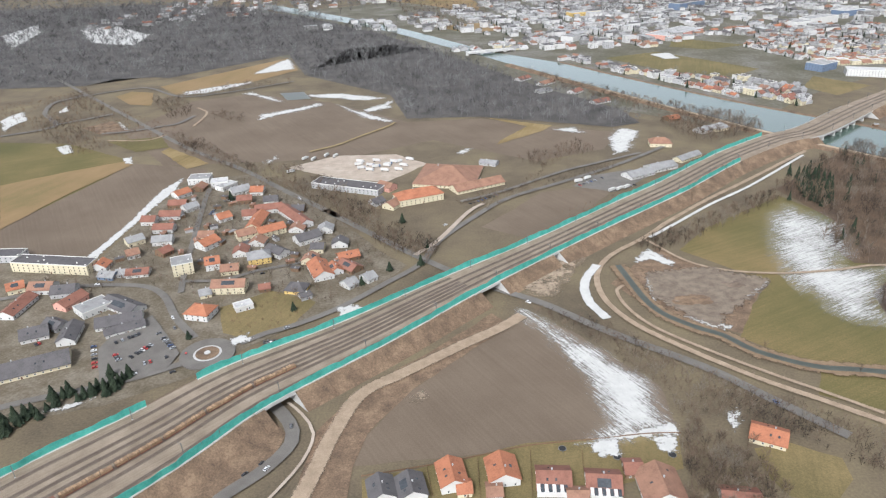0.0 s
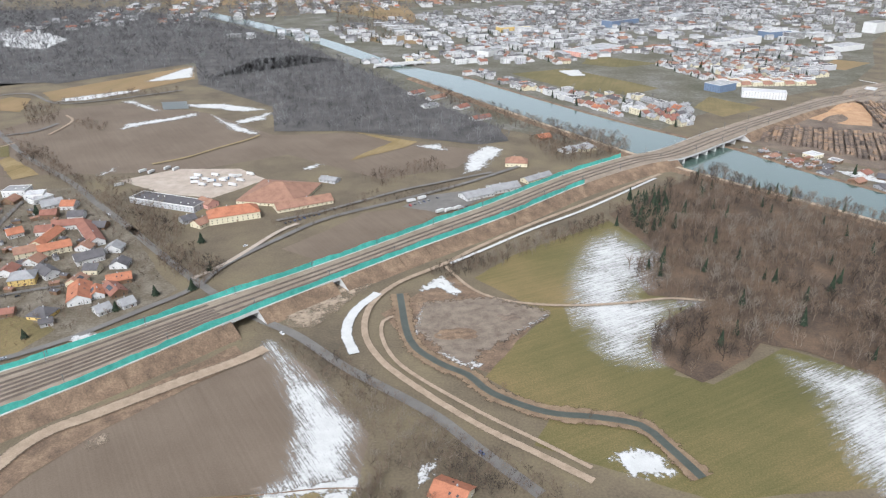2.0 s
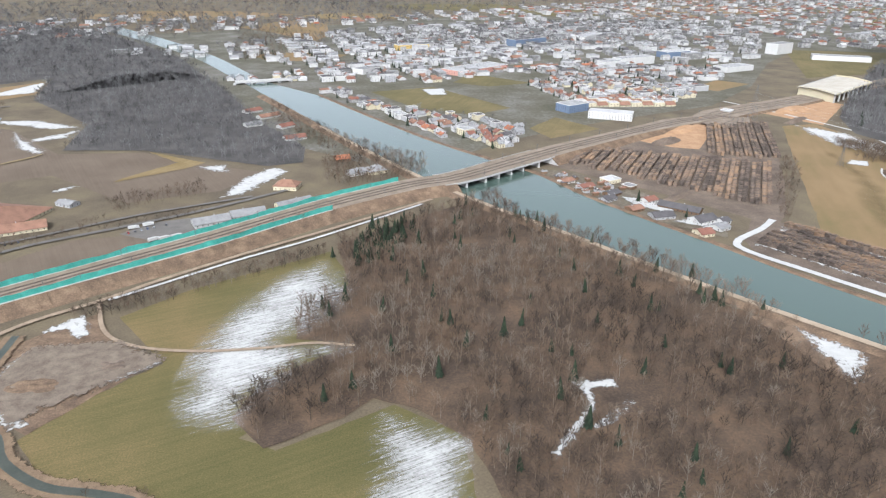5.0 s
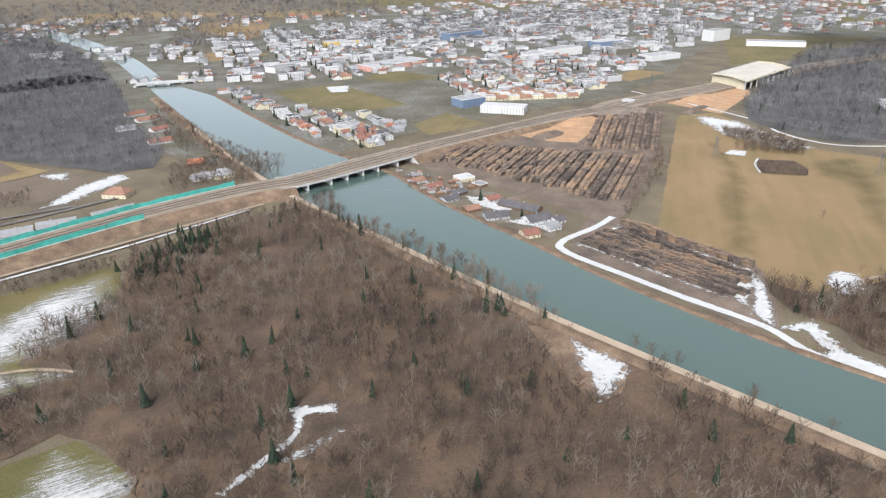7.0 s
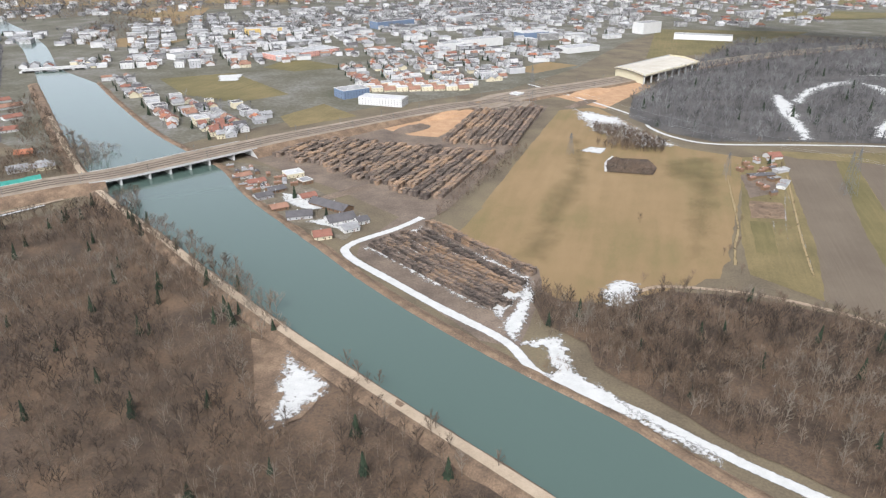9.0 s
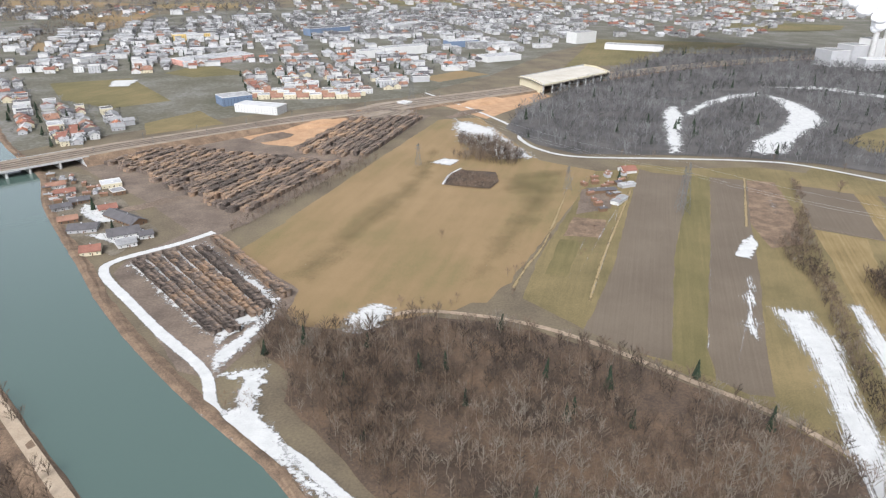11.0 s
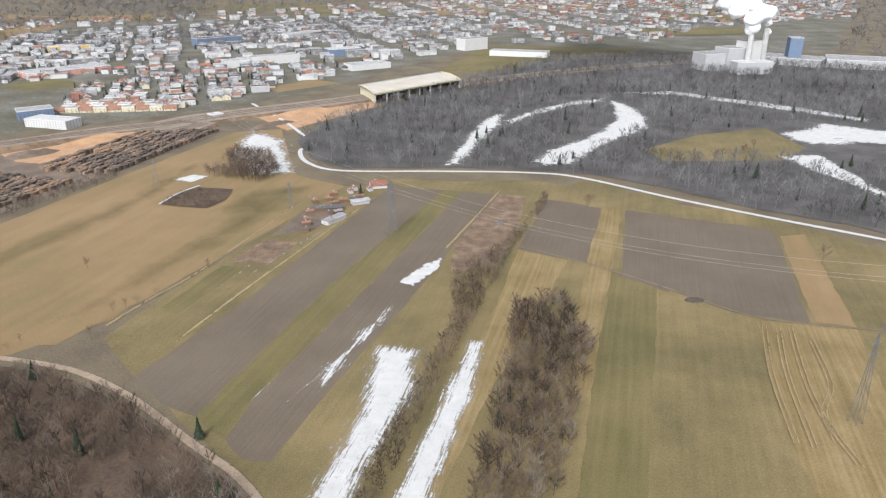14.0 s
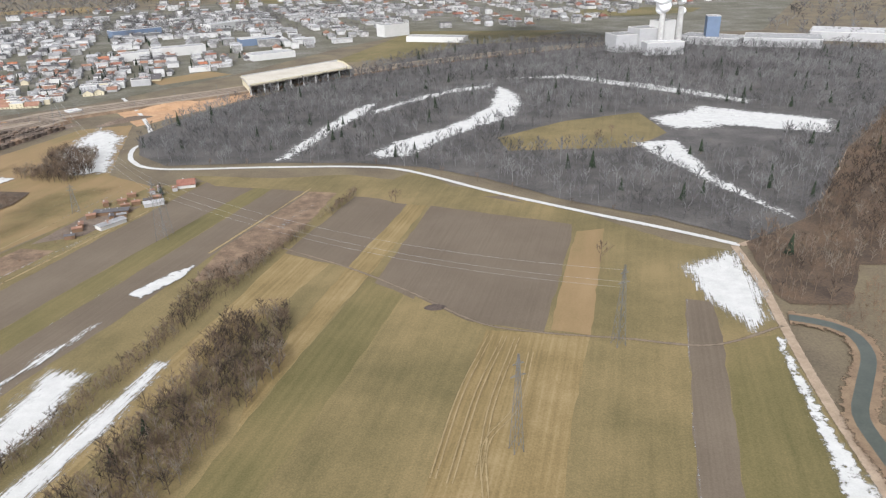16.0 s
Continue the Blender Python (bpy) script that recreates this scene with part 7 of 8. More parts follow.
thicket(10, [(435.4, 452.0), (454.7, 440.9), (463.5, 409.8), (457.1, 396.9), (444.6, 402.5), (427.2, 412.8)], 1.9, TREES, 5.2, M_bark, bare)
thicket(11, [(430.0, 393.4), (446.9, 388.8), (446.8, 375.2), (441.7, 365.3), (421.7, 371.3), (424.1, 383.5)], 1.0, BUSHES, 1.5, M_bark, shrubs)
thicket(40, [(-280.3, 455.7), (-267.7, 468.9), (-223.1, 423.1), (-202.9, 386.3), (-212.3, 371.5), (-247.2, 407.3)], 3.6, TREES_FAR, 4.0, M_bark, bare)
thicket(41, [(-217.7, 503.0), (-194.6, 508.8), (-171.7, 458.2), (-184.4, 445.4)], 3.6, TREES_FAR, 4.5, M_bark, bare)
thicket(42, [(-172.3, 411.8), (-146.8, 397.6), (-105.8, 343.4), (-118.1, 344.4), (-148.0, 370.8)], 3.2, TREES_FAR, 3.8, M_bark, bare)
thicket(43, [(-162.1, 464.5), (-138.1, 454.5), (-130.6, 432.9), (-153.4, 442.1)], 3.0, TREES_FAR, 3.8, M_bark, bare)
thicket(44, [(-193.9, 507.0), (-121.4, 544.4), (-125.2, 563.5), (-200.3, 525.7)], 5.0, TREES_FAR, 5.0, M_bark, bare)
thicket(45, [(-289.3, 529.5), (-289.6, 548.6), (-245.3, 489.6), (-238.6, 465.6), (-267.5, 476.4)], 3.8, TREES_FAR, 4.2, M_bark, bare)
thicket(46, [(-64.7, 311.2), (-37.8, 287.8), (-22.9, 253.5), (-4.5, 241.9), (-8.6, 227.7), (-26.7, 243.2), (-49.4, 278.8)], 2.8, TREES_FAR, 4.4, M_bark, bare)
thicket(47, [(10.9, 294.5), (45.6, 322.2), (46.3, 306.4), (15.2, 277.5)], 2.8, TREES_FAR, 3.0, M_bark, bare)
thicket(12, [(340.9, 315.7), (358.3, 343.8), (383.5, 389.5), (391.8, 411.1), (387.1, 417), (363.3, 375.3), (352.3, 350.4), (341.6, 326.4)], 2.4, TREES_FAR, 3.6, M_bark, shrubs)
thicket(13, [(365.7, 236.5), (368.4, 241.8), (371, 259.6), (377.2, 247.1), (375.2, 232.5), (368.5, 227.8)], 2.0, BUSHES, 2.4, M_bark, shrubs)
thicket(14, [(359.8, 219.8), (369.1, 221.7), (374.1, 214.6), (366.3, 211.5)], 1.8, BUSHES, 1.8, M_bark_red, shrubs)
thicket(16, [(0.7, 286.3), (15.9, 302.1), (58.6, 321.6), (84.6, 338.8), (86.1, 329.1), (59.5, 312.1), (20.9, 290.4), (7.8, 277.4)], 2.4, BUSHES, 2.2, M_bark, shrubs)
thicket(17, [(34.3, 343.3), (71.8, 375.3), (78.5, 356.2), (47.1, 329.4)], 3.0, TREES_FAR, 4.0, M_bark, bare)
thicket(18, [(-159.3, 231.5), (-131.3, 237), (-130.9, 320.2), (-101.4, 325.9), (-61.1, 289.4), (-26.1, 235.7), (-31.8, 207.6), (-46, 198.8), (-65.6, 209.3), (-78.9, 200.4), (-113.6, 220.1), (-137.1, 205.2)], 2.7, BUSHES, 2.6, M_bark, "bare garden shrubs between village houses")
thicket(19, [(-78.3, 198.5), (-63.6, 209.2), (-46.3, 200.6), (-48.2, 190), (-66.2, 181.5)], 3.6, BUSHES, 1.8, M_bark_red, "bare garden shrubs")
thicket(20, [(239.7, 390.6), (262.8, 379.8), (284.9, 357.6), (312.8, 317.8), (307.5, 303.8), (283.4, 320), (265.7, 344.3)], 3.4, BUSHES, 1.9, M_bark, "bare garden shrubs")
thicket(21, [(473.9, 345.9), (494.6, 386.3), (511.9, 389.4), (495.3, 341.7), (473.4, 294), (462, 279.6)], 4.0, BUSHES, 1.5, M_bark_red, "bare garden shrubs")
thicket(23, [(40.3, 268.7), (99.1, 311.5), (137.3, 342.6), (138.9, 333.2), (100.6, 301.8), (48.7, 263)], 3.0, BUSHES, 1.4, M_bark_red, shrubs)
thicket(24, [(-30.8, 167.3), (-14.9, 181.8), (13.1, 205.3), (42.4, 231.7), (54.3, 238.3), (43, 222.4), (15.8, 190.4), (-7.6, 170.7)], 2.6, BUSHES, 0.9, M_bark_red, "dry weeds on the embankment foot")
thicket(25, [(-60.9, 121), (-49.8, 141.6), (-44.6, 138.2), (-46.6, 128), (-55.8, 117.4)], 2.6, BUSHES, 0.8, M_bark_red, "dry weeds on the embankment foot")
thicket(26, [(694.4, 265.1), (699.8, 261.5), (704.9, 251.2), (706.7, 246), (719.5, 257.8), (730.3, 282.4), (709.3, 264.9)], 2.2, BUSHES, 2.2, M_bark_red, shrubs)
thicket(29, [(61.5, 152.9), (77.3, 144.5), (100.6, 124.3), (96.6, 117.2), (87.1, 125.7), (81.3, 132.2), (74.7, 137.9), (68.3, 144.2)], 1.8, BUSHES, 2.8, M_bark, shrubs)
thicket(30, [(54.5, 132.7), (71.9, 131.1), (67.6, 115.5), (60.6, 112), (50.8, 112.3)], 2.4, TREES, 4.4, M_bark, bare)
thicket(27, [(-78.3, 1138.7), (49.1, 1030.2), (60.9, 856.2), (-6.3, 782.6), (-48.2, 880.2)], 7.0, TREES_FAR, 5.5, M_bark, bare)


def split_tree(vt, crown):
    return meshed("trunk", (vt[0][:6], vt[1][:6]), M_bark), meshed("crown", (vt[0][6:], vt[1][6:] - 6), crown)


BARE_MESH = [split_tree(t, M_bark) for t in TREES]
FIR_MESH = [split_tree(t, M_conifer) for t in CONIFERS]


def single(points, meshes, high, label, category, group, seed, spread=1.0):
    rnd = random.Random(seed)
    for x, y in points:
        ob = tagged(new("conifer" if meshes is FIR_MESH else "bare_tree"), label, category, group)
        pick = rnd.choice(meshes)
        for nm, me in zip(("trunk", "crown"), pick):
            new(nm, me).parent = ob
        h = high * rnd.uniform(0.75, 1.2)
        ob.matrix_world = pose(x, y, 0, rnd.uniform(-3, 3), rnd.uniform(-3, 3), rnd.uniform(0, 360)) @ Matrix.Diagonal((h * spread, h * spread, h, 1))


fir, bare_one = "dark green conifer with dense branches", "single leafless tree with fine grey twigs"
single([(-97.2, 158.5), (-95.2, 158.5), (-98.6, 156.5), (-100.8, 154.1), (-103.4, 151.2), (-107.2, 154.3), (-108.7, 149.5), (-111.1, 152.5), (-110.7, 144.4), (-114.3, 145), (-116.8, 144), (-116.4, 138), (-93.8, 162.1), (-99.2, 162.3), (-95.5, 156.4), (-96.8, 153.9), (-100.4, 156.6), (-102.6, 152.9), (-108.2, 153.1), (-110.1, 147.6), (-113.1, 146.1), (-114.8, 142.3), (-116.2, 139.5), (-119.7, 142.9), (-94.7, 160.3), (-82.6, 271.7), (-83.2, 181.6), (-53.3, 197.3), (-11.8, 227.8), (-23.1, 223.9), (-32.4, 213.7), (-10, 242.2), (-20.9, 267.6), (-102.5, 299.3)], FIR_MESH, 4.6, fir, "conifer", "conifers of the village", 1, 1.7)
single([(224.5, 320), (227, 314.7), (279.9, 242.8), (281.1, 239.7), (152.8, 234.6), (150, 239.9), (148.2, 280.6), (173.2, 307.5), (180.4, 293), (207.1, 221.3), (191.2, 228.6), (321.5, 179), (223.2, 177.2)], FIR_MESH, 6.5, fir, "conifer", "conifers in the river wood", 2)
single([(277, 248.4), (281.4, 246.4), (195.8, 314.6), (198.4, 320.2), (222.6, 321.4), (298.2, 322), (282.8, 343)], FIR_MESH, 6.0, fir, "conifer", "conifers by the river", 3)
single([(501.9, 378.2), (441.7, 206.5), (476.8, 221.7), (539.1, 222.2), (542.4, 230.4), (602.8, 425.7), (566.4, 480.8), (559.7, 468.1)] + [(563.5, 449.7), (567.4, 454.4), (722.5, 400.1), (729, 403.5), (804.8, 425.5), (733.8, 352.9), (593.8, 415.8)], FIR_MESH, 6.0, fir, "conifer", "conifers among the bare woods", 4)
single([(593.3, 358.4), (653.6, 297.6), (689, 429.1), (699, 437.9), (545.8, 243.2), (548.4, 245), (557.7, 244), (551.2, 263.3), (554.1, 255.6), (551.9, 251.2)] + [(592.1, 356.7), (691.4, 431.5), (501.8, 367.2)], BARE_MESH, 6.5, bare_one, "tree", "single trees on the fields", 5, 1.2)
single([(314.9, 216.8), (318.1, 212.6), (320.6, 209.2), (323.3, 208), (336.5, 191.9), (335.4, 189.9), (339.4, 185.7), (259.3, 279.6), (272.3, 263.8), (290.9, 229.6), (292.5, 222.3), (348.9, 179.5)], BARE_MESH, 6.5, bare_one, "tree", "trees on the river bank path", 6)
single([(144.6, 222.3), (147.2, 227.8), (150, 231.6), (152.9, 237.6), (155.9, 241.7), (138.9, 190.1), (141.2, 192.8), (144.2, 197), (147.4, 199.9), (150.6, 201.4), (154.8, 204.4), (158.2, 207.6), (130.8, 312.7), (108.8, 311.9), (105.9, 281.2)], BARE_MESH, 6.0, bare_one, "tree", "trees at the meadow edge", 7)
single([(90.6, 168), (111.4, 155.5), (133.4, 190.1), (82.3, 155.9), (123.9, 155.4), (48.4, 172.1), (59.4, 160.4), (68.9, 151.9)], BARE_MESH, 4.0, bare_one, "tree", "trees along the creek", 8)
single([(438, 279.1), (440.8, 280.7), (443.6, 282.4), (447.3, 287.7), (418.5, 309.8), (437.7, 264.6), (457.2, 307.7), (420.8, 262.6), (419, 259.8), (404.3, 260.6), (410.5, 259.7), (494.1, 414.9), (512.7, 412.9), (528.7, 412.1), (557.7, 408.6), (585.6, 402.5), (612.6, 388), (626.1, 376.8), (638.4, 365.5), (657, 346.5), (669.5, 337)], BARE_MESH, 4.0, bare_one, "tree", "trees beside the field lanes", 9)
low = BANK_PATH[30::5] - normals_of(BANK_PATH)[30::5] * 4.2
single([tuple(q) for q in low], BARE_MESH, 4.5, bare_one, "tree", "trees on the river bank path", 10)
stand("bank_shrubs", even(wr_, 260) + normals_of(even(wr_, 260)) * np.random.RandomState(4).uniform(0.4, 2.4, (260, 1)), BUSHES, 1.1, M_bark_red, "low brown shrubs along the river edge", 130, 1.3, "shrubs", z=0.6)

# ---- cars ----
M_glass = surface("car_glass", [(0.02, 0.022, 0.025), (0.04, 0.042, 0.045)], 0.5, 2.0, rough=0.1, spec=0.6)
M_tyre = surface("tyre_rubber", [(0.015, 0.015, 0.015), (0.03, 0.03, 0.03)], 2.0, 9.0)
CAR_PAINT = {"white": (0.6, 0.6, 0.6), "black": (0.02, 0.02, 0.023), "silver": (0.3, 0.31, 0.32), "red": (0.4, 0.03, 0.025), "blue": (0.04, 0.07, 0.16), "grey": (0.1, 0.1, 0.105)}
CARS = {}


def car(colour, x, y, turn):
    """A small car: body, cabin glass, four wheels and lights."""
    if colour not in CARS:
        m = surface("car_paint_" + colour, [tuple(v * 0.9 for v in CAR_PAINT[colour]), CAR_PAINT[colour]], 0.8, 4.0, rough=0.35, spec=0.5)
        ob = tagged(new("car"), f"parked {colour} passenger car on asphalt", "car", group="cars")
        prof = [(-0.9, 0.16), (-0.9, 0.36), (-0.82, 0.42), (0.42, 0.42), (0.84, 0.34), (0.9, 0.28), (0.9, 0.16)]
        n = len(prof)
        v = [(px, sy * 0.36, pz) for sy in (-1, 1) for px, pz in prof]
        mesh_ob("body", v, [tuple(range(n))[::1], tuple(range(2 * n - 1, n - 1, -1))] + [(k, n + k, n + (k + 1) % n, (k + 1) % n) for k in range(n)], m, ob)
        top = [(-0.78, 0.42, 0.34), (-0.6, 0.62, 0.28), (0.12, 0.62, 0.28), (0.46, 0.42, 0.33)]
        v = [(px, sy * w, pz) for sy in (-1, 1) for px, pz, w in top]
        mesh_ob("cabin_glass", v, [(0, 1, 2, 3), (7, 6, 5, 4), (0, 4, 5, 1), (2, 6, 7, 3)], M_glass, ob)
        v, f = [], []
        box(v, f, -0.62, 0.14, -0.29, 0.29, 0.615, 0.645)
        mesh_ob("car_roof", v, f, m, ob)
        for wx in (-0.55, 0.55):
            for wy in (-0.36, 0.36):
                ring = [(wx + 0.15 * math.cos(0.7854 * k), wy + s, 0.15 + 0.15 * math.sin(0.7854 * k)) for s in (-0.05, 0.05) for k in range(8)]
                mesh_ob("wheel", ring, [(k, (k + 1) % 8, 8 + (k + 1) % 8, 8 + k) for k in range(8)] + [tuple(range(8))[::-1], tuple(range(8, 16))], M_tyre, ob)
        ob.matrix_world = pose(x, y, floor_at(x, y), 0, 0, turn)
        CARS[colour] = ob
        return ob
    return copy_thing(CARS[colour], pose(x, y, floor_at(x, y), 0, 0, turn))


rnd = random.Random(8)
SHADES = ["white", "black", "silver", "grey", "grey", "blue", "black", "red", "silver"]
for (a, c), n, side in (
    ([(-105.6, 179.1), (-99.4, 184.3)], 8, 90), ([(-97.3, 170.9), (-93.3, 178)], 8, 90), ([(-102.9, 173.2), (-99.7, 169.3)], 3, 90), ([(-94.1, 184.7), (-85.4, 174.9)], 7, 90), ([(-96.3, 165.2), (-85.7, 171.3)], 8, 90),
    ([(-112.2, 179.1), (-105.6, 165.9)], 6, 90), ([(-130.9, 179.6), (-129.1, 181.8)], 3, 90), ([(-106, 297.5), (-99.5, 302.7)], 5, 90), ([(-107.1, 288), (-107.2, 281.5)], 3, 90), ([(60.1, 305.1), (74.6, 315.6)], 7, 90), ([(75.5, 298.3), (87.7, 305)], 6, 90), ([(-59.3, 178.3), (-55, 178.8)], 4, 90), ([(7.7, 286.2), (24, 298.7)], 9, 90),
):
    d = np.subtract(c, a)
    g = math.degrees(math.atan2(d[1], d[0]))
    for k in range(n):
        if rnd.random() < 0.1:
            continue
        p = np.array(a) + d * (k + 0.5) / n
        car(rnd.choice(SHADES), p[0], p[1], g + side + rnd.choice((0, 180)) + rnd.uniform(-4, 4))
for (a, c), colour in (
    ([(-45.7, 122.7), (-44.7, 124.4)], "white"), ([(-50.5, 121.6), (-49.7, 122.9)], "black"), ([(-47.3, 125), (-46.5, 126.5)], "black"), ([(-42.2, 137.6), (-42.6, 139.4)], "grey"), ([(-80.5, 171.1), (-81.7, 174.7)], "red"), ([(-93.3, 162.1), (-92.1, 163.1)], "white"), ([(-82.5, 163.3), (-81.4, 164.1)], "black"),
    ([(23.8, 199.8), (26.2, 197.5)], "white"), ([(82.6, 144.2), (83.7, 143)], "blue"), ([(-3.6, 263.4), (-1.5, 264.9)], "white"), ([(-72, 299.4), (-68.4, 295.5)], "white"), ([(-129.7, 218), (-127.8, 218.3)], "white"), ([(-93.1, 194.5), (-91.9, 192.7)], "white"), ([(-90.4, 188.5), (-89.3, 186.8)], "grey"), ([(-71, 223.5), (-69.2, 224.7)], "black"), ([(-53.7, 185.2), (-52.6, 186.1)], "silver"),
):
    car(colour, (a[0] + c[0]) / 2, (a[1] + c[1]) / 2, math.degrees(math.atan2(c[1] - a[1], c[0] - a[0])))


def lorry(a, c, colour, label):
    ob = tagged(new("lorry"), label, "lorry", group="lorries and containers of the gravel yard")
    v, f = [], []
    box(v, f, -2.2, 1.2, -0.5, 0.5, 0.45, 1.6)
    mesh_ob("cargo_box", v, f, WALLS["white"], ob)
    v, f = [], []
    box(v, f, 1.3, 2.1, -0.48, 0.48, 0.35, 1.35)
    mesh_ob("cab", v, f, WALLS[colour], ob)
    v, f = [], []
    box(v, f, 1.6, 2.12, -0.44, 0.44, 0.9, 1.25)
    mesh_ob("windscreen", v, f, M_glass, ob)
    for wx in (-1.7, -1.2, 1.5):
        for wy in (-0.42, 0.42):
            ring = [(wx + 0.2 * math.cos(0.7854 * k), wy + s, 0.2 + 0.2 * math.sin(0.7854 * k)) for s in (-0.08, 0.08) for k in range(8)]
            mesh_ob("wheel", ring, [(k, (k + 1) % 8, 8 + (k + 1) % 8, 8 + k) for k in range(8)] + [tuple(range(8))[::-1], tuple(range(8, 16))], M_tyre, ob)
    ob.matrix_world = pose((a[0] + c[0]) / 2, (a[1] + c[1]) / 2, floor_at((a[0] + c[0]) / 2, (a[1] + c[1]) / 2), 0, 0, math.degrees(math.atan2(c[1] - a[1], c[0] - a[0])))


for p in ([(-79.6, 355.3), (-77.2, 358.9)], [(-74.3, 353.5), (-72.8, 358)], [(-68.1, 359.8), (-66.7, 363.5)], [(-63, 357.9), (-61.6, 361.6)], [(-50.2, 343.8), (-45.5, 345.5)], [(-48, 338), (-43.4, 339.6)], [(-40.7, 339.6), (-35.7, 341.2)], [(-34.6, 342), (-29.9, 344.5)], [(-29.1, 346.2), (-25.1, 348.8)], [(-83.5, 335), (-80.6, 337.4)]):
    lorry(p[0], p[1], rnd.choice(("white", "blue", "grey")), "white box lorry parked on the gravel yard")

for p in [[(-48.9, 349.6), (-46.0, 348.6)], [(-42.9, 343.2), (-40.1, 342.3)], [(-40.3, 350.1), (-37.4, 349.1)], [(-34.1, 342.0), (-31.3, 341.0)], [(-30.8, 348.0), (-28.0, 347.0)], [(-25.5, 341.7), (-22.7, 340.7)], [(-22.7, 351.2), (-19.9, 350.2)], [(-42.4, 335.6), (-39.7, 334.7)], [(-34.6, 334.5), (-31.9, 333.6)], [(-27.5, 335.0), (-24.8, 334.1)]]:
    lorry(p[0], p[1], rnd.choice(("white", "blue", "grey")), "white box lorry parked on the gravel yard")

# ---- freight train ----
def wagon(k0, kind):
    """A flat wagon on the track, loaded with logs or with a covered body."""
    mid = near_l + nrm_ * (wid * 0.4)[:, None]
    p, q = mid[k0], mid[k0 + 4]
    ob = tagged(new("freight_wagon"), {"logs": "red-brown freight wagon loaded with pale logs", "box": "dark red-brown covered freight wagon", "tank": "grey tank wagon"}[kind], "freight wagon", group="freight train")
    ln = np.linalg.norm(q - p) * 0.94
    v, f = [], []
    box(v, f, -ln / 2, ln / 2, -0.55, 0.55, 0.35, 0.55)
    mesh_ob("wagon_frame", v, f, ROOFS["red"], ob)
    if kind == "logs":
        for j in range(3):
            sv, st = STACKS[(k0 + j) % 6]
            part_ = meshed("log_load", (sv * (ln / 3 / 4.3, 0.42, 0.4) + ((j - 1) * ln / 3, 0, 0.55), st), M_load)
            o = tagged(new("log_load", part_), "pale stacked logs", kind="stuff")
            o.parent = ob
        for j in range(5):
            for sy in (-0.58, 0.58):
                v, f = [], []
                x = -ln / 2 + ln * j / 4
                box(v, f, x - 0.05, x + 0.05, sy - 0.04, sy + 0.04, 0.4, 1.7)
                mesh_ob("stake", v, f, M_rail, ob)
    elif kind == "box":
        v, f = [], []
        box(v, f, -ln / 2, ln / 2, -0.58, 0.58, 0.55, 1.45)
        mesh_ob("wagon_body", v, f, ROOFS["red"], ob)
    else:
        n = 12
        ring = [(x, 0.5 * math.cos(6.2832 * k / n), 1.05 + 0.5 * math.sin(6.2832 * k / n)) for x in (-ln / 2 + 0.2, ln / 2 - 0.2) for k in range(n)]
        mesh_ob("tank", ring, [(k, (k + 1) % n, n + (k + 1) % n, n + k) for k in range(n)] + [tuple(range(n)), tuple(range(n, 2 * n))], M_steel, ob)
    for wx in (-ln * 0.36, -ln * 0.26, ln * 0.26, ln * 0.36):
        v, f = [], []
        ring = [(wx + 0.2 * math.cos(0.7854 * k), s, 0.36 + 0.2 * math.sin(0.7854 * k)) for s in (-0.34, 0.34) for k in range(8)]
        mesh_ob("wheelset", ring, [(k, (k + 1) % 8, 8 + (k + 1) % 8, 8 + k) for k in range(8)] + [tuple(range(8))[::-1], tuple(range(8, 16))], M_rail, ob)
    c = (p + q) / 2
    ob.matrix_world = pose(c[0], c[1], ZR, 0, 0, math.degrees(math.atan2(q[1] - p[1], q[0] - p[0])))


M_load = surface("fresh_logs", [(0.2, 0.13, 0.08), (0.34, 0.23, 0.14)], 0.3, 2.0, vary=0.4)
k_end = int(np.argmin(np.linalg.norm(near_l + nrm_ * (wid * 0.4)[:, None] - np.array([(-46.4, 159.8)][0]), axis=1)))
for n, k in enumerate(range(k_end - 4, 0, -4)):
    wagon(k, "logs" if n < 7 and n not in (5,) else ("tank" if n == 8 else "box" if n % 2 else "logs"))

# ---- catenary masts ----
def mast(x, y, z, turn, high=3.6):
    ob = tagged(new("catenary_mast"), "slim grey steel catenary mast with a cantilever arm", "mast", group="catenary masts")
    v, f = [], []
    box(v, f, -0.07, 0.07, -0.07, 0.07, 0, high)
    mesh_ob("pole", v, f, M_steel, ob)
    v, f = [], []
    box(v, f, -0.03, 0.03, 0.07, 1.5, high - 0.5, high - 0.43)
    box(v, f, -0.03, 0.03, 0.07, 1.3, high - 0.95, high - 0.9)
    mesh_ob("arm", v, f, M_steel, ob)
    v, f = [], []
    box(v, f, -0.16, 0.16, -0.16, 0.16, -0.1, 0.12)
    mesh_ob("footing", v, f, M_concrete, ob)
    ob.matrix_world = pose(x, y, z, 0, 0, turn)
    return ob


first = None
for k in range(4, NS - 40, 9):
    g = math.degrees(math.atan2(nrm_[k][1], nrm_[k][0])) - 90
    for o, flip in ((0.1, 0), (0.9, 180)):
        p = near_l[k] + nrm_[k] * wid[k] * o
        m = pose(p[0], p[1], zr[k], 0, 0, g + flip)
        if first is None:
            first = mast(p[0], p[1], zr[k], g + flip)
        else:
            copy_thing(first, m)

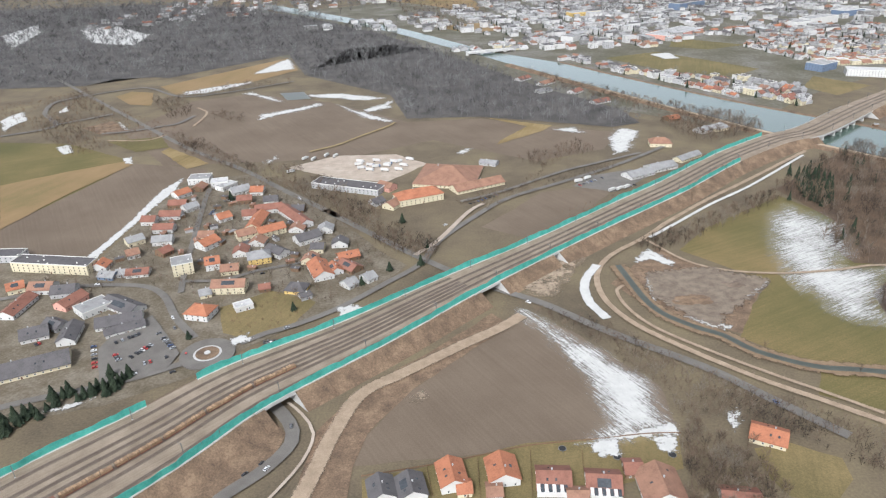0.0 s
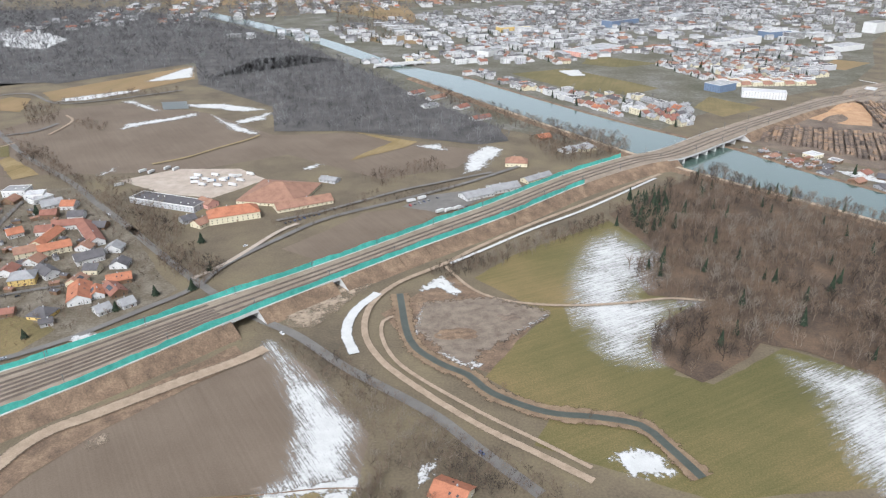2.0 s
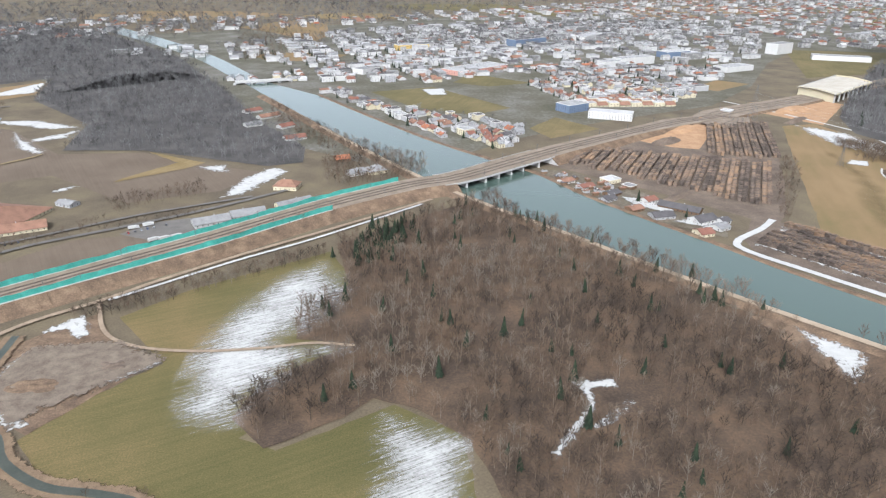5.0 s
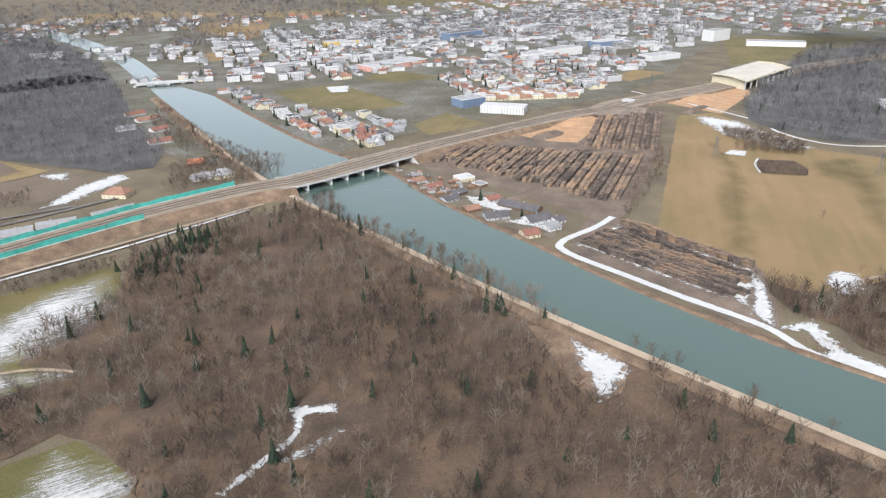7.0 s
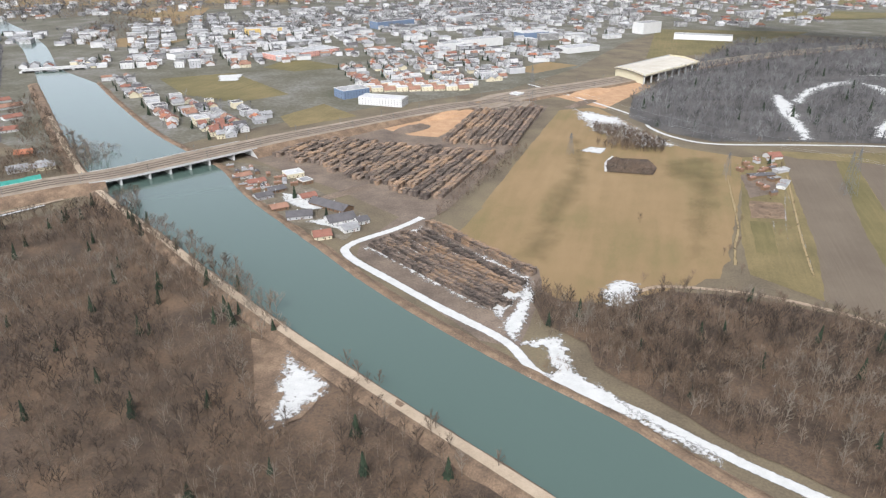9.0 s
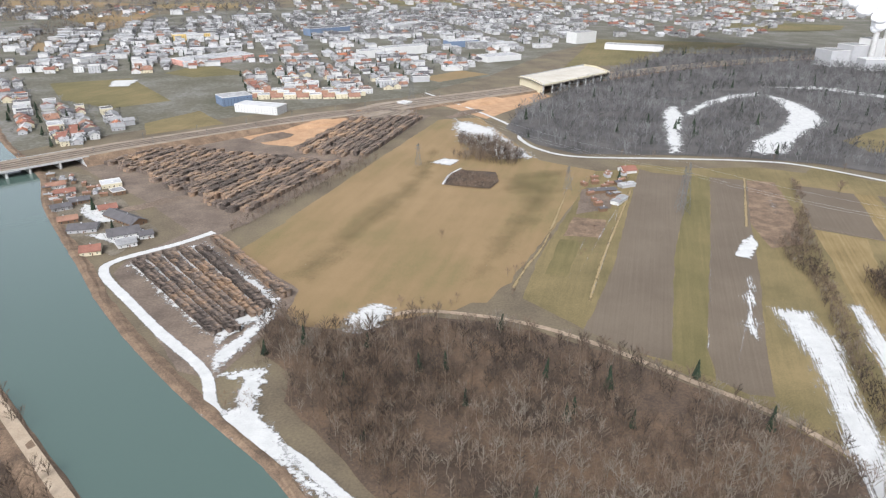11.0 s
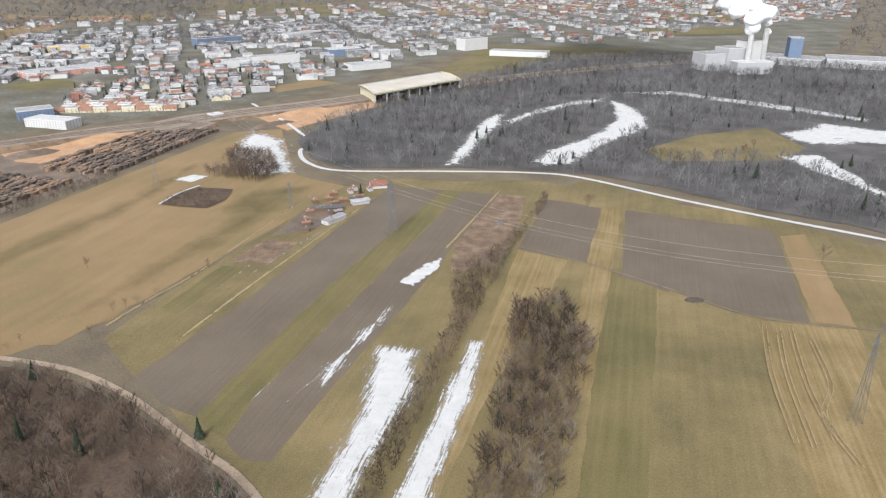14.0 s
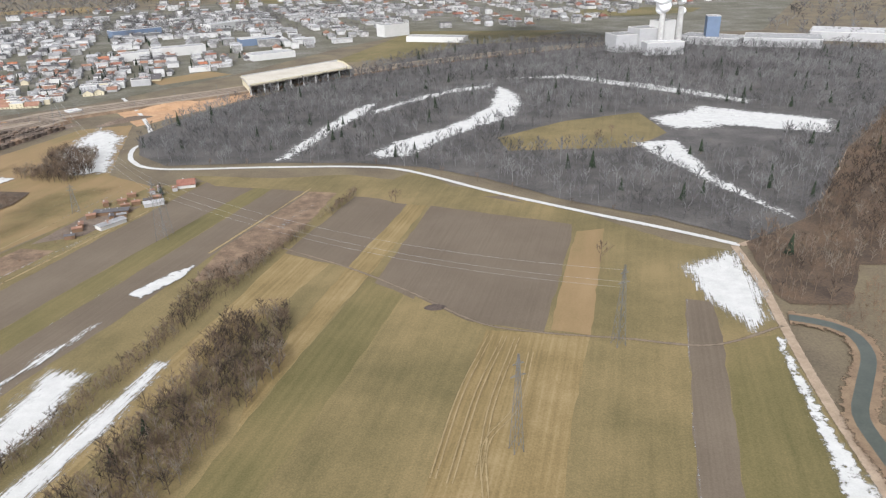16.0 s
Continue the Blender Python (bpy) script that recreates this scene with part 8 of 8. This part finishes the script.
# ---- pylons ----
def pylon(foot, high, half):
    """A lattice tower: four tapering legs, cross braces and arms."""
    ob = tagged(new("power_pylon"), "tall grey lattice power pylon on four legs", "pylon", group="power pylons")

    def bar(v, f, a, c, r):
        a, c = Vector(a), Vector(c)
        d = (c - a).normalized()
        s = d.orthogonal().normalized()
        u = d.cross(s)
        k = len(v)
        for p in (a, c):
            v.extend([tuple(p + s * r), tuple(p + u * r), tuple(p - s * r), tuple(p - u * r)])
        f.extend([(k + i, k + (i + 1) % 4, k + 4 + (i + 1) % 4, k + 4 + i) for i in range(4)])

    def at(i, z):
        w = half * (1 - z / high) + 0.12
        return (w * (1, -1, -1, 1)[i], w * (1, 1, -1, -1)[i], z)

    for i in range(4):
        v, f = [], []
        bar(v, f, at(i, -0.1), at(i, high), 0.05)
        mesh_ob("leg", v, f, M_steel, ob)
    zs = [high * (1 - (1 - k / 9) ** 1.5) for k in range(9)]
    v, f = [], []
    for z0, z1 in zip(zs, zs[1:]):
        for i in range(4):
            bar(v, f, at(i, z0), at((i + 1) % 4, z1), 0.028)
            bar(v, f, at((i + 1) % 4, z0), at(i, z1), 0.028)
    mesh_ob("lattice_bracing", v, f, M_steel, ob)
    for z, w in ((high * 0.78, 1.6), (high * 0.9, 1.2)):
        v, f = [], []
        bar(v, f, (-w, 0, z), (w, 0, z), 0.07)
        bar(v, f, (-w, 0, z), (0, 0, z + 0.6), 0.05)
        bar(v, f, (w, 0, z), (0, 0, z + 0.6), 0.05)
        mesh_ob("cross_arm", v, f, M_steel, ob)
    v, f = [], []
    for i in range(4):
        x, y, _ = at(i, 0)
        box(v, f, x - 0.16, x + 0.16, y - 0.16, y + 0.16, -0.2, 0.1)
    mesh_ob("footings", v, f, M_yard, ob)
    ob.matrix_world = pose(foot[0], foot[1], 0.05, 0, 0, 20)
    return ob


for p, h, w in (([(645.2, 252.8)][0], 21, 1.1), ([(615, 218.6)][0], 21.5, 0.9), ([(411.1, 400.8)][0], 11, 1.2), ([(475.1, 363.7)][0], 11, 1.2), ([(515.1, 333.8)][0], 21, 1.7), ([(408.3, 506.3)][0], 26, 2.4), ([(515.7, 338.8)][0], 18, 1.5)):
    pylon(p, h, w)

def power_lines(p, q, high, sag):
    """Three sagging wires between two pylons."""
    ob = tagged(new("power_line"), "three thin sagging grey power wires between pylons", "power line")
    p, q = np.array(p), np.array(q)
    n = np.array((-(q - p)[1], (q - p)[0])) / np.linalg.norm(q - p)
    u = np.linspace(0, 1, 24)
    for off, h in ((-1.5, 0.78), (0.0, 0.96), (1.5, 0.78)):
        mid = p + np.outer(u, q - p) + n * off
        z = high * h - 4 * sag * u * (1 - u)
        rows = [np.c_[mid + n * 0.02 * a, z + 0.02 * b] for a, b in ((1, 0), (0, 1), (-1, 0), (0, -1), (1, 0))]
        loft("wire", np.stack(rows, 1), M_wire, ob)


M_wire = surface("aluminium_wire", [(0.3, 0.3, 0.3), (0.4, 0.4, 0.4)], 0.5, 3.0, rough=0.4, metal=0.6)
power_lines((515.4, 336), (645.2, 252.8), 20.5, 5.0)
power_lines((408.3, 506.3), (515.4, 336), 21, 6.0)

# ---- road bridge upstream ----
a, c = (np.array(p) for p in [(18.6, 649), (63.4, 664.8)])
ob = tagged(new("road_bridge"), "low concrete road bridge over the upper river", "bridge")
n_ = np.array((-(c - a)[1], (c - a)[0])) / np.linalg.norm(c - a) * 4
for z0, z1, nm in ((1.6, 2.5, "deck"), (2.5, 3.1, "parapet")):
    for s0, s1 in (((-1, 1),) if nm == "deck" else ((-1, -0.92), (0.92, 1))):
        ring = [a + n_ * s0, c + n_ * s0, c + n_ * s1, a + n_ * s1]
        v = [(*r, z) for z in (z0, z1) for r in ring]
        mesh_ob(nm, v, [(0, 3, 2, 1), (4, 5, 6, 7), (0, 1, 5, 4), (1, 2, 6, 5), (2, 3, 7, 6), (3, 0, 4, 7)], M_concrete, ob)
for u in (0.0, 0.3, 0.55, 0.8, 1.0):
    m = a + (c - a) * u
    v, f = [], []
    box(v, f, m[0] - 1.2, m[0] + 1.2, m[1] - 3, m[1] + 3, -0.1, 1.65)
    mesh_ob("pier", v, f, M_concrete, ob)

# conifers scattered through the woods
for n, (poly, sp, h) in enumerate(((WOOD_A, 19, 6.4), (WOOD_B, 19, 6.2), (WOOD_C, 32, 6.8), (WOOD_D, 30, 6.5), (WOOD_E, 26, 6.8))):
    stand("conifer_group", scatter(poly, sp, 200 + n, [CLEARING] + OPENINGS), CONIFERS, h, M_conifer, "scattered dark conifers in the bare wood", 200 + n, 0.9, "conifers")

DARK_FIRS = [(160.9, 310.3), (181.9, 324.8), (176.7, 295.6), (160.7, 271.1), (151.3, 274.3)]
stand("conifer_group", scatter(DARK_FIRS, 3.8, 220), CONIFERS, 6.2, M_conifer, "dark conifers in the river wood", 220, 1.0, "conifers")

# ---- gardens and small things ----
def hut(x, y, turn, rnd):
    a = np.array((math.cos(turn), math.sin(turn))) * rnd.uniform(0.7, 1.2)
    o = np.array((x, y))
    house(o - a, o + a, rnd.uniform(1.1, 1.5), rnd.choice(("wood", "wood", "grey")), rnd.choice(("dark", "grey", "brown", "brown")), rnd.uniform(1.5, 1.9), windows=False, category="garden hut", name="garden_hut", over=0.15)


rnd = random.Random(31)
for x, y in scatter([(240.9, 392.4), (262.6, 381.6), (282.2, 361.7), (270.3, 347.5), (256.8, 359.8)], 5.0, 301):
    hut(x, y, rnd.choice((0.3, 1.9)) + rnd.uniform(-0.1, 0.1), rnd)
for x, y in scatter([(478.9, 365), (494.6, 386.3), (506.8, 385.7), (495.1, 350.9), (481.3, 331.1)], 6.0, 302):
    hut(x, y, rnd.choice((0.3, 1.9)) + rnd.uniform(-0.1, 0.1), rnd)
for x, y in scatter([(-130.3, 234.6), (-126.9, 308.4), (-96.3, 306.1), (-57.4, 267.1), (-33.6, 224.5), (-49, 216.7), (-86, 232)], 11.0, 303):
    hut(x, y, rnd.uniform(0, 3), rnd)
for p in ([(23.5, 129.7), (40.5, 132.1), (39.5, 124.9), (33.2, 123.6), (31.3, 127.5)], [(46.7, 131.9), (54.5, 132.7), (52.8, 124.9), (48.4, 126)], [(66.8, 139.7), (74.1, 144), (73, 137.3), (68.2, 132.2)], [(-40.3, 198.5), (-31, 199.9), (-26.5, 192.4), (-37.4, 191.2)], [(275.1, 350.8), (290, 346), (299.5, 330.2), (290.2, 327), (278, 339.9)], [(290.3, 316.5), (306.3, 324.5), (314.9, 316.5), (305.5, 306.7)], [(-71.9, 179.5), (-65.1, 184), (-62.1, 179.1), (-67.9, 174.7)], [(-113.1, 146.1), (-104.6, 150.5), (-97.8, 152.7), (-104.4, 147)]):
    patch("garden_snow", p, M_melt, "melting snow in a garden", soft=2.0)


def trampoline(x, y):
    ob = tagged(new("trampoline"), "round black garden trampoline on steel legs", "trampoline", group="trampolines in back gardens")
    z = floor_at(x, y)
    n = 20
    ring = [(r * math.cos(6.2832 * k / n), r * math.sin(6.2832 * k / n), 0.45) for r in (0.85, 1.0) for k in range(n)]
    mesh_ob("mat", ring[:n], [tuple(range(n))], M_tyre, ob)
    mesh_ob("rim", ring + [(a, b, 0.38) for a, b, _ in ring[n:]], [(k, (k + 1) % n, n + (k + 1) % n, n + k) for k in range(n)] + [(n + k, n + (k + 1) % n, 2 * n + (k + 1) % n, 2 * n + k) for k in range(n)], M_steel, ob)
    for k in range(4):
        g = 1.5708 * k
        v, f = [], []
        box(v, f, 0.93 * math.cos(g) - 0.04, 0.93 * math.cos(g) + 0.04, 0.93 * math.sin(g) - 0.04, 0.93 * math.sin(g) + 0.04, 0, 0.4)
        mesh_ob("leg", v, f, M_steel, ob)
    ob.matrix_world = pose(x, y, z, 0, 0, 0)


for x, y in [(25.3, 128.3), (37.8, 125), (50.9, 125.3)]:
    trampoline(x, y)


def garden_fence(pts, label, material, high=0.45):
    p = smooth_line(pts, 1.6)
    ob = tagged(new("garden_fence"), label, "fence", group="garden fences")
    v, f = [], []
    for q in p:
        box(v, f, q[0] - 0.04, q[0] + 0.04, q[1] - 0.04, q[1] + 0.04, 0, high + 0.25)
    mesh_ob("fence_posts", v, f, material, ob)["kind"] = "stuff"
    rows = [np.c_[p[:, :2], np.full(len(p), h)] for h in (0.2, high + 0.15)]
    n2 = normals_of(p) * 0.03
    loft("fence_panel", np.stack([rows[0], rows[1], rows[1] + np.c_[n2, 0 * p[:, :1]]], 1), material, ob)


for p in ([(-22.5, 120.8), (-6.7, 123.9), (5.4, 126.8), (18, 129.9), (33.4, 131.4), (46.3, 133), (55.3, 133.1)], [(4.7, 125.5), (4.8, 113.9)], [(17.5, 127.9), (16.4, 113.6)], [(29.9, 127.5), (28.8, 118.4)], [(39.8, 129.2), (37.5, 118.1)], [(-16, 121.8), (-14.4, 114.5)], [(-7.4, 123.4), (-5.9, 114.3)]):
    garden_fence(p, "low dark wooden garden fence", WALLS["wood"])
for a, c in ([(17.5, 115.4), (24.4, 115.1)], [(29.2, 114.1), (36, 113.5)]):
    a, c = np.array(a), np.array(c)
    ob = tagged(new("conservatory"), "white-framed glass conservatory beside a house", "conservatory")
    d, e = c - a, np.array(((c - a)[1], -(c - a)[0])) / np.linalg.norm(c - a) * 2.0
    for k in range(8):
        q = a + d * k / 8
        v = [(*q, 2.3), (*(q + d / 8 * 0.9), 2.3), (*(q + d / 8 * 0.9 + e), 1.7), (*(q + e), 1.7)]
        mesh_ob("pane", v, [(0, 1, 2, 3)], M_pane if k % 2 else WALLS["white"], ob)
    v = [(*(a + e), 0), (*(c + e), 0), (*(c + e), 1.68), (*(a + e), 1.68)]
    mesh_ob("front", v, [(0, 1, 2, 3)], WALLS["white"], ob)
# dry tufts on the embankment slopes
rs = np.random.RandomState(12)
k = rs.randint(0, int(NS * 0.5), 2200)
u = rs.rand(2200)
keep = np.array([not gap_at(run[i]) for i in k])
pts3 = (toe_n[k] * (1 - u)[:, None] + top_n[k] * u[:, None])[keep]
vs, ts, base = [], [], 0
for q in pts3:
    v, t = BUSHES[rs.randint(4)]
    h = rs.uniform(0.4, 1.0)
    vs.append(v * (h * 1.4, h * 1.4, h) + q)
    ts.append(t[::2] + base)
    base += len(v)
tagged(bulk_ob("slope_tufts", np.concatenate(vs), np.concatenate(ts), M_bark_red), "dry brown grass tufts on the railway slope", "dry grass", kind="stuff")
for p in ([(73.1, 296.4), (75.9, 299)], [(77, 297.7), (79.8, 300.3)], [(80.8, 300.3), (83.7, 302.9)], [(59.7, 310), (63.3, 312.1)], [(64.5, 312.8), (68.2, 315.7)]):
    lorry(p[0], p[1], "white", "white box lorry parked on the asphalt lot")
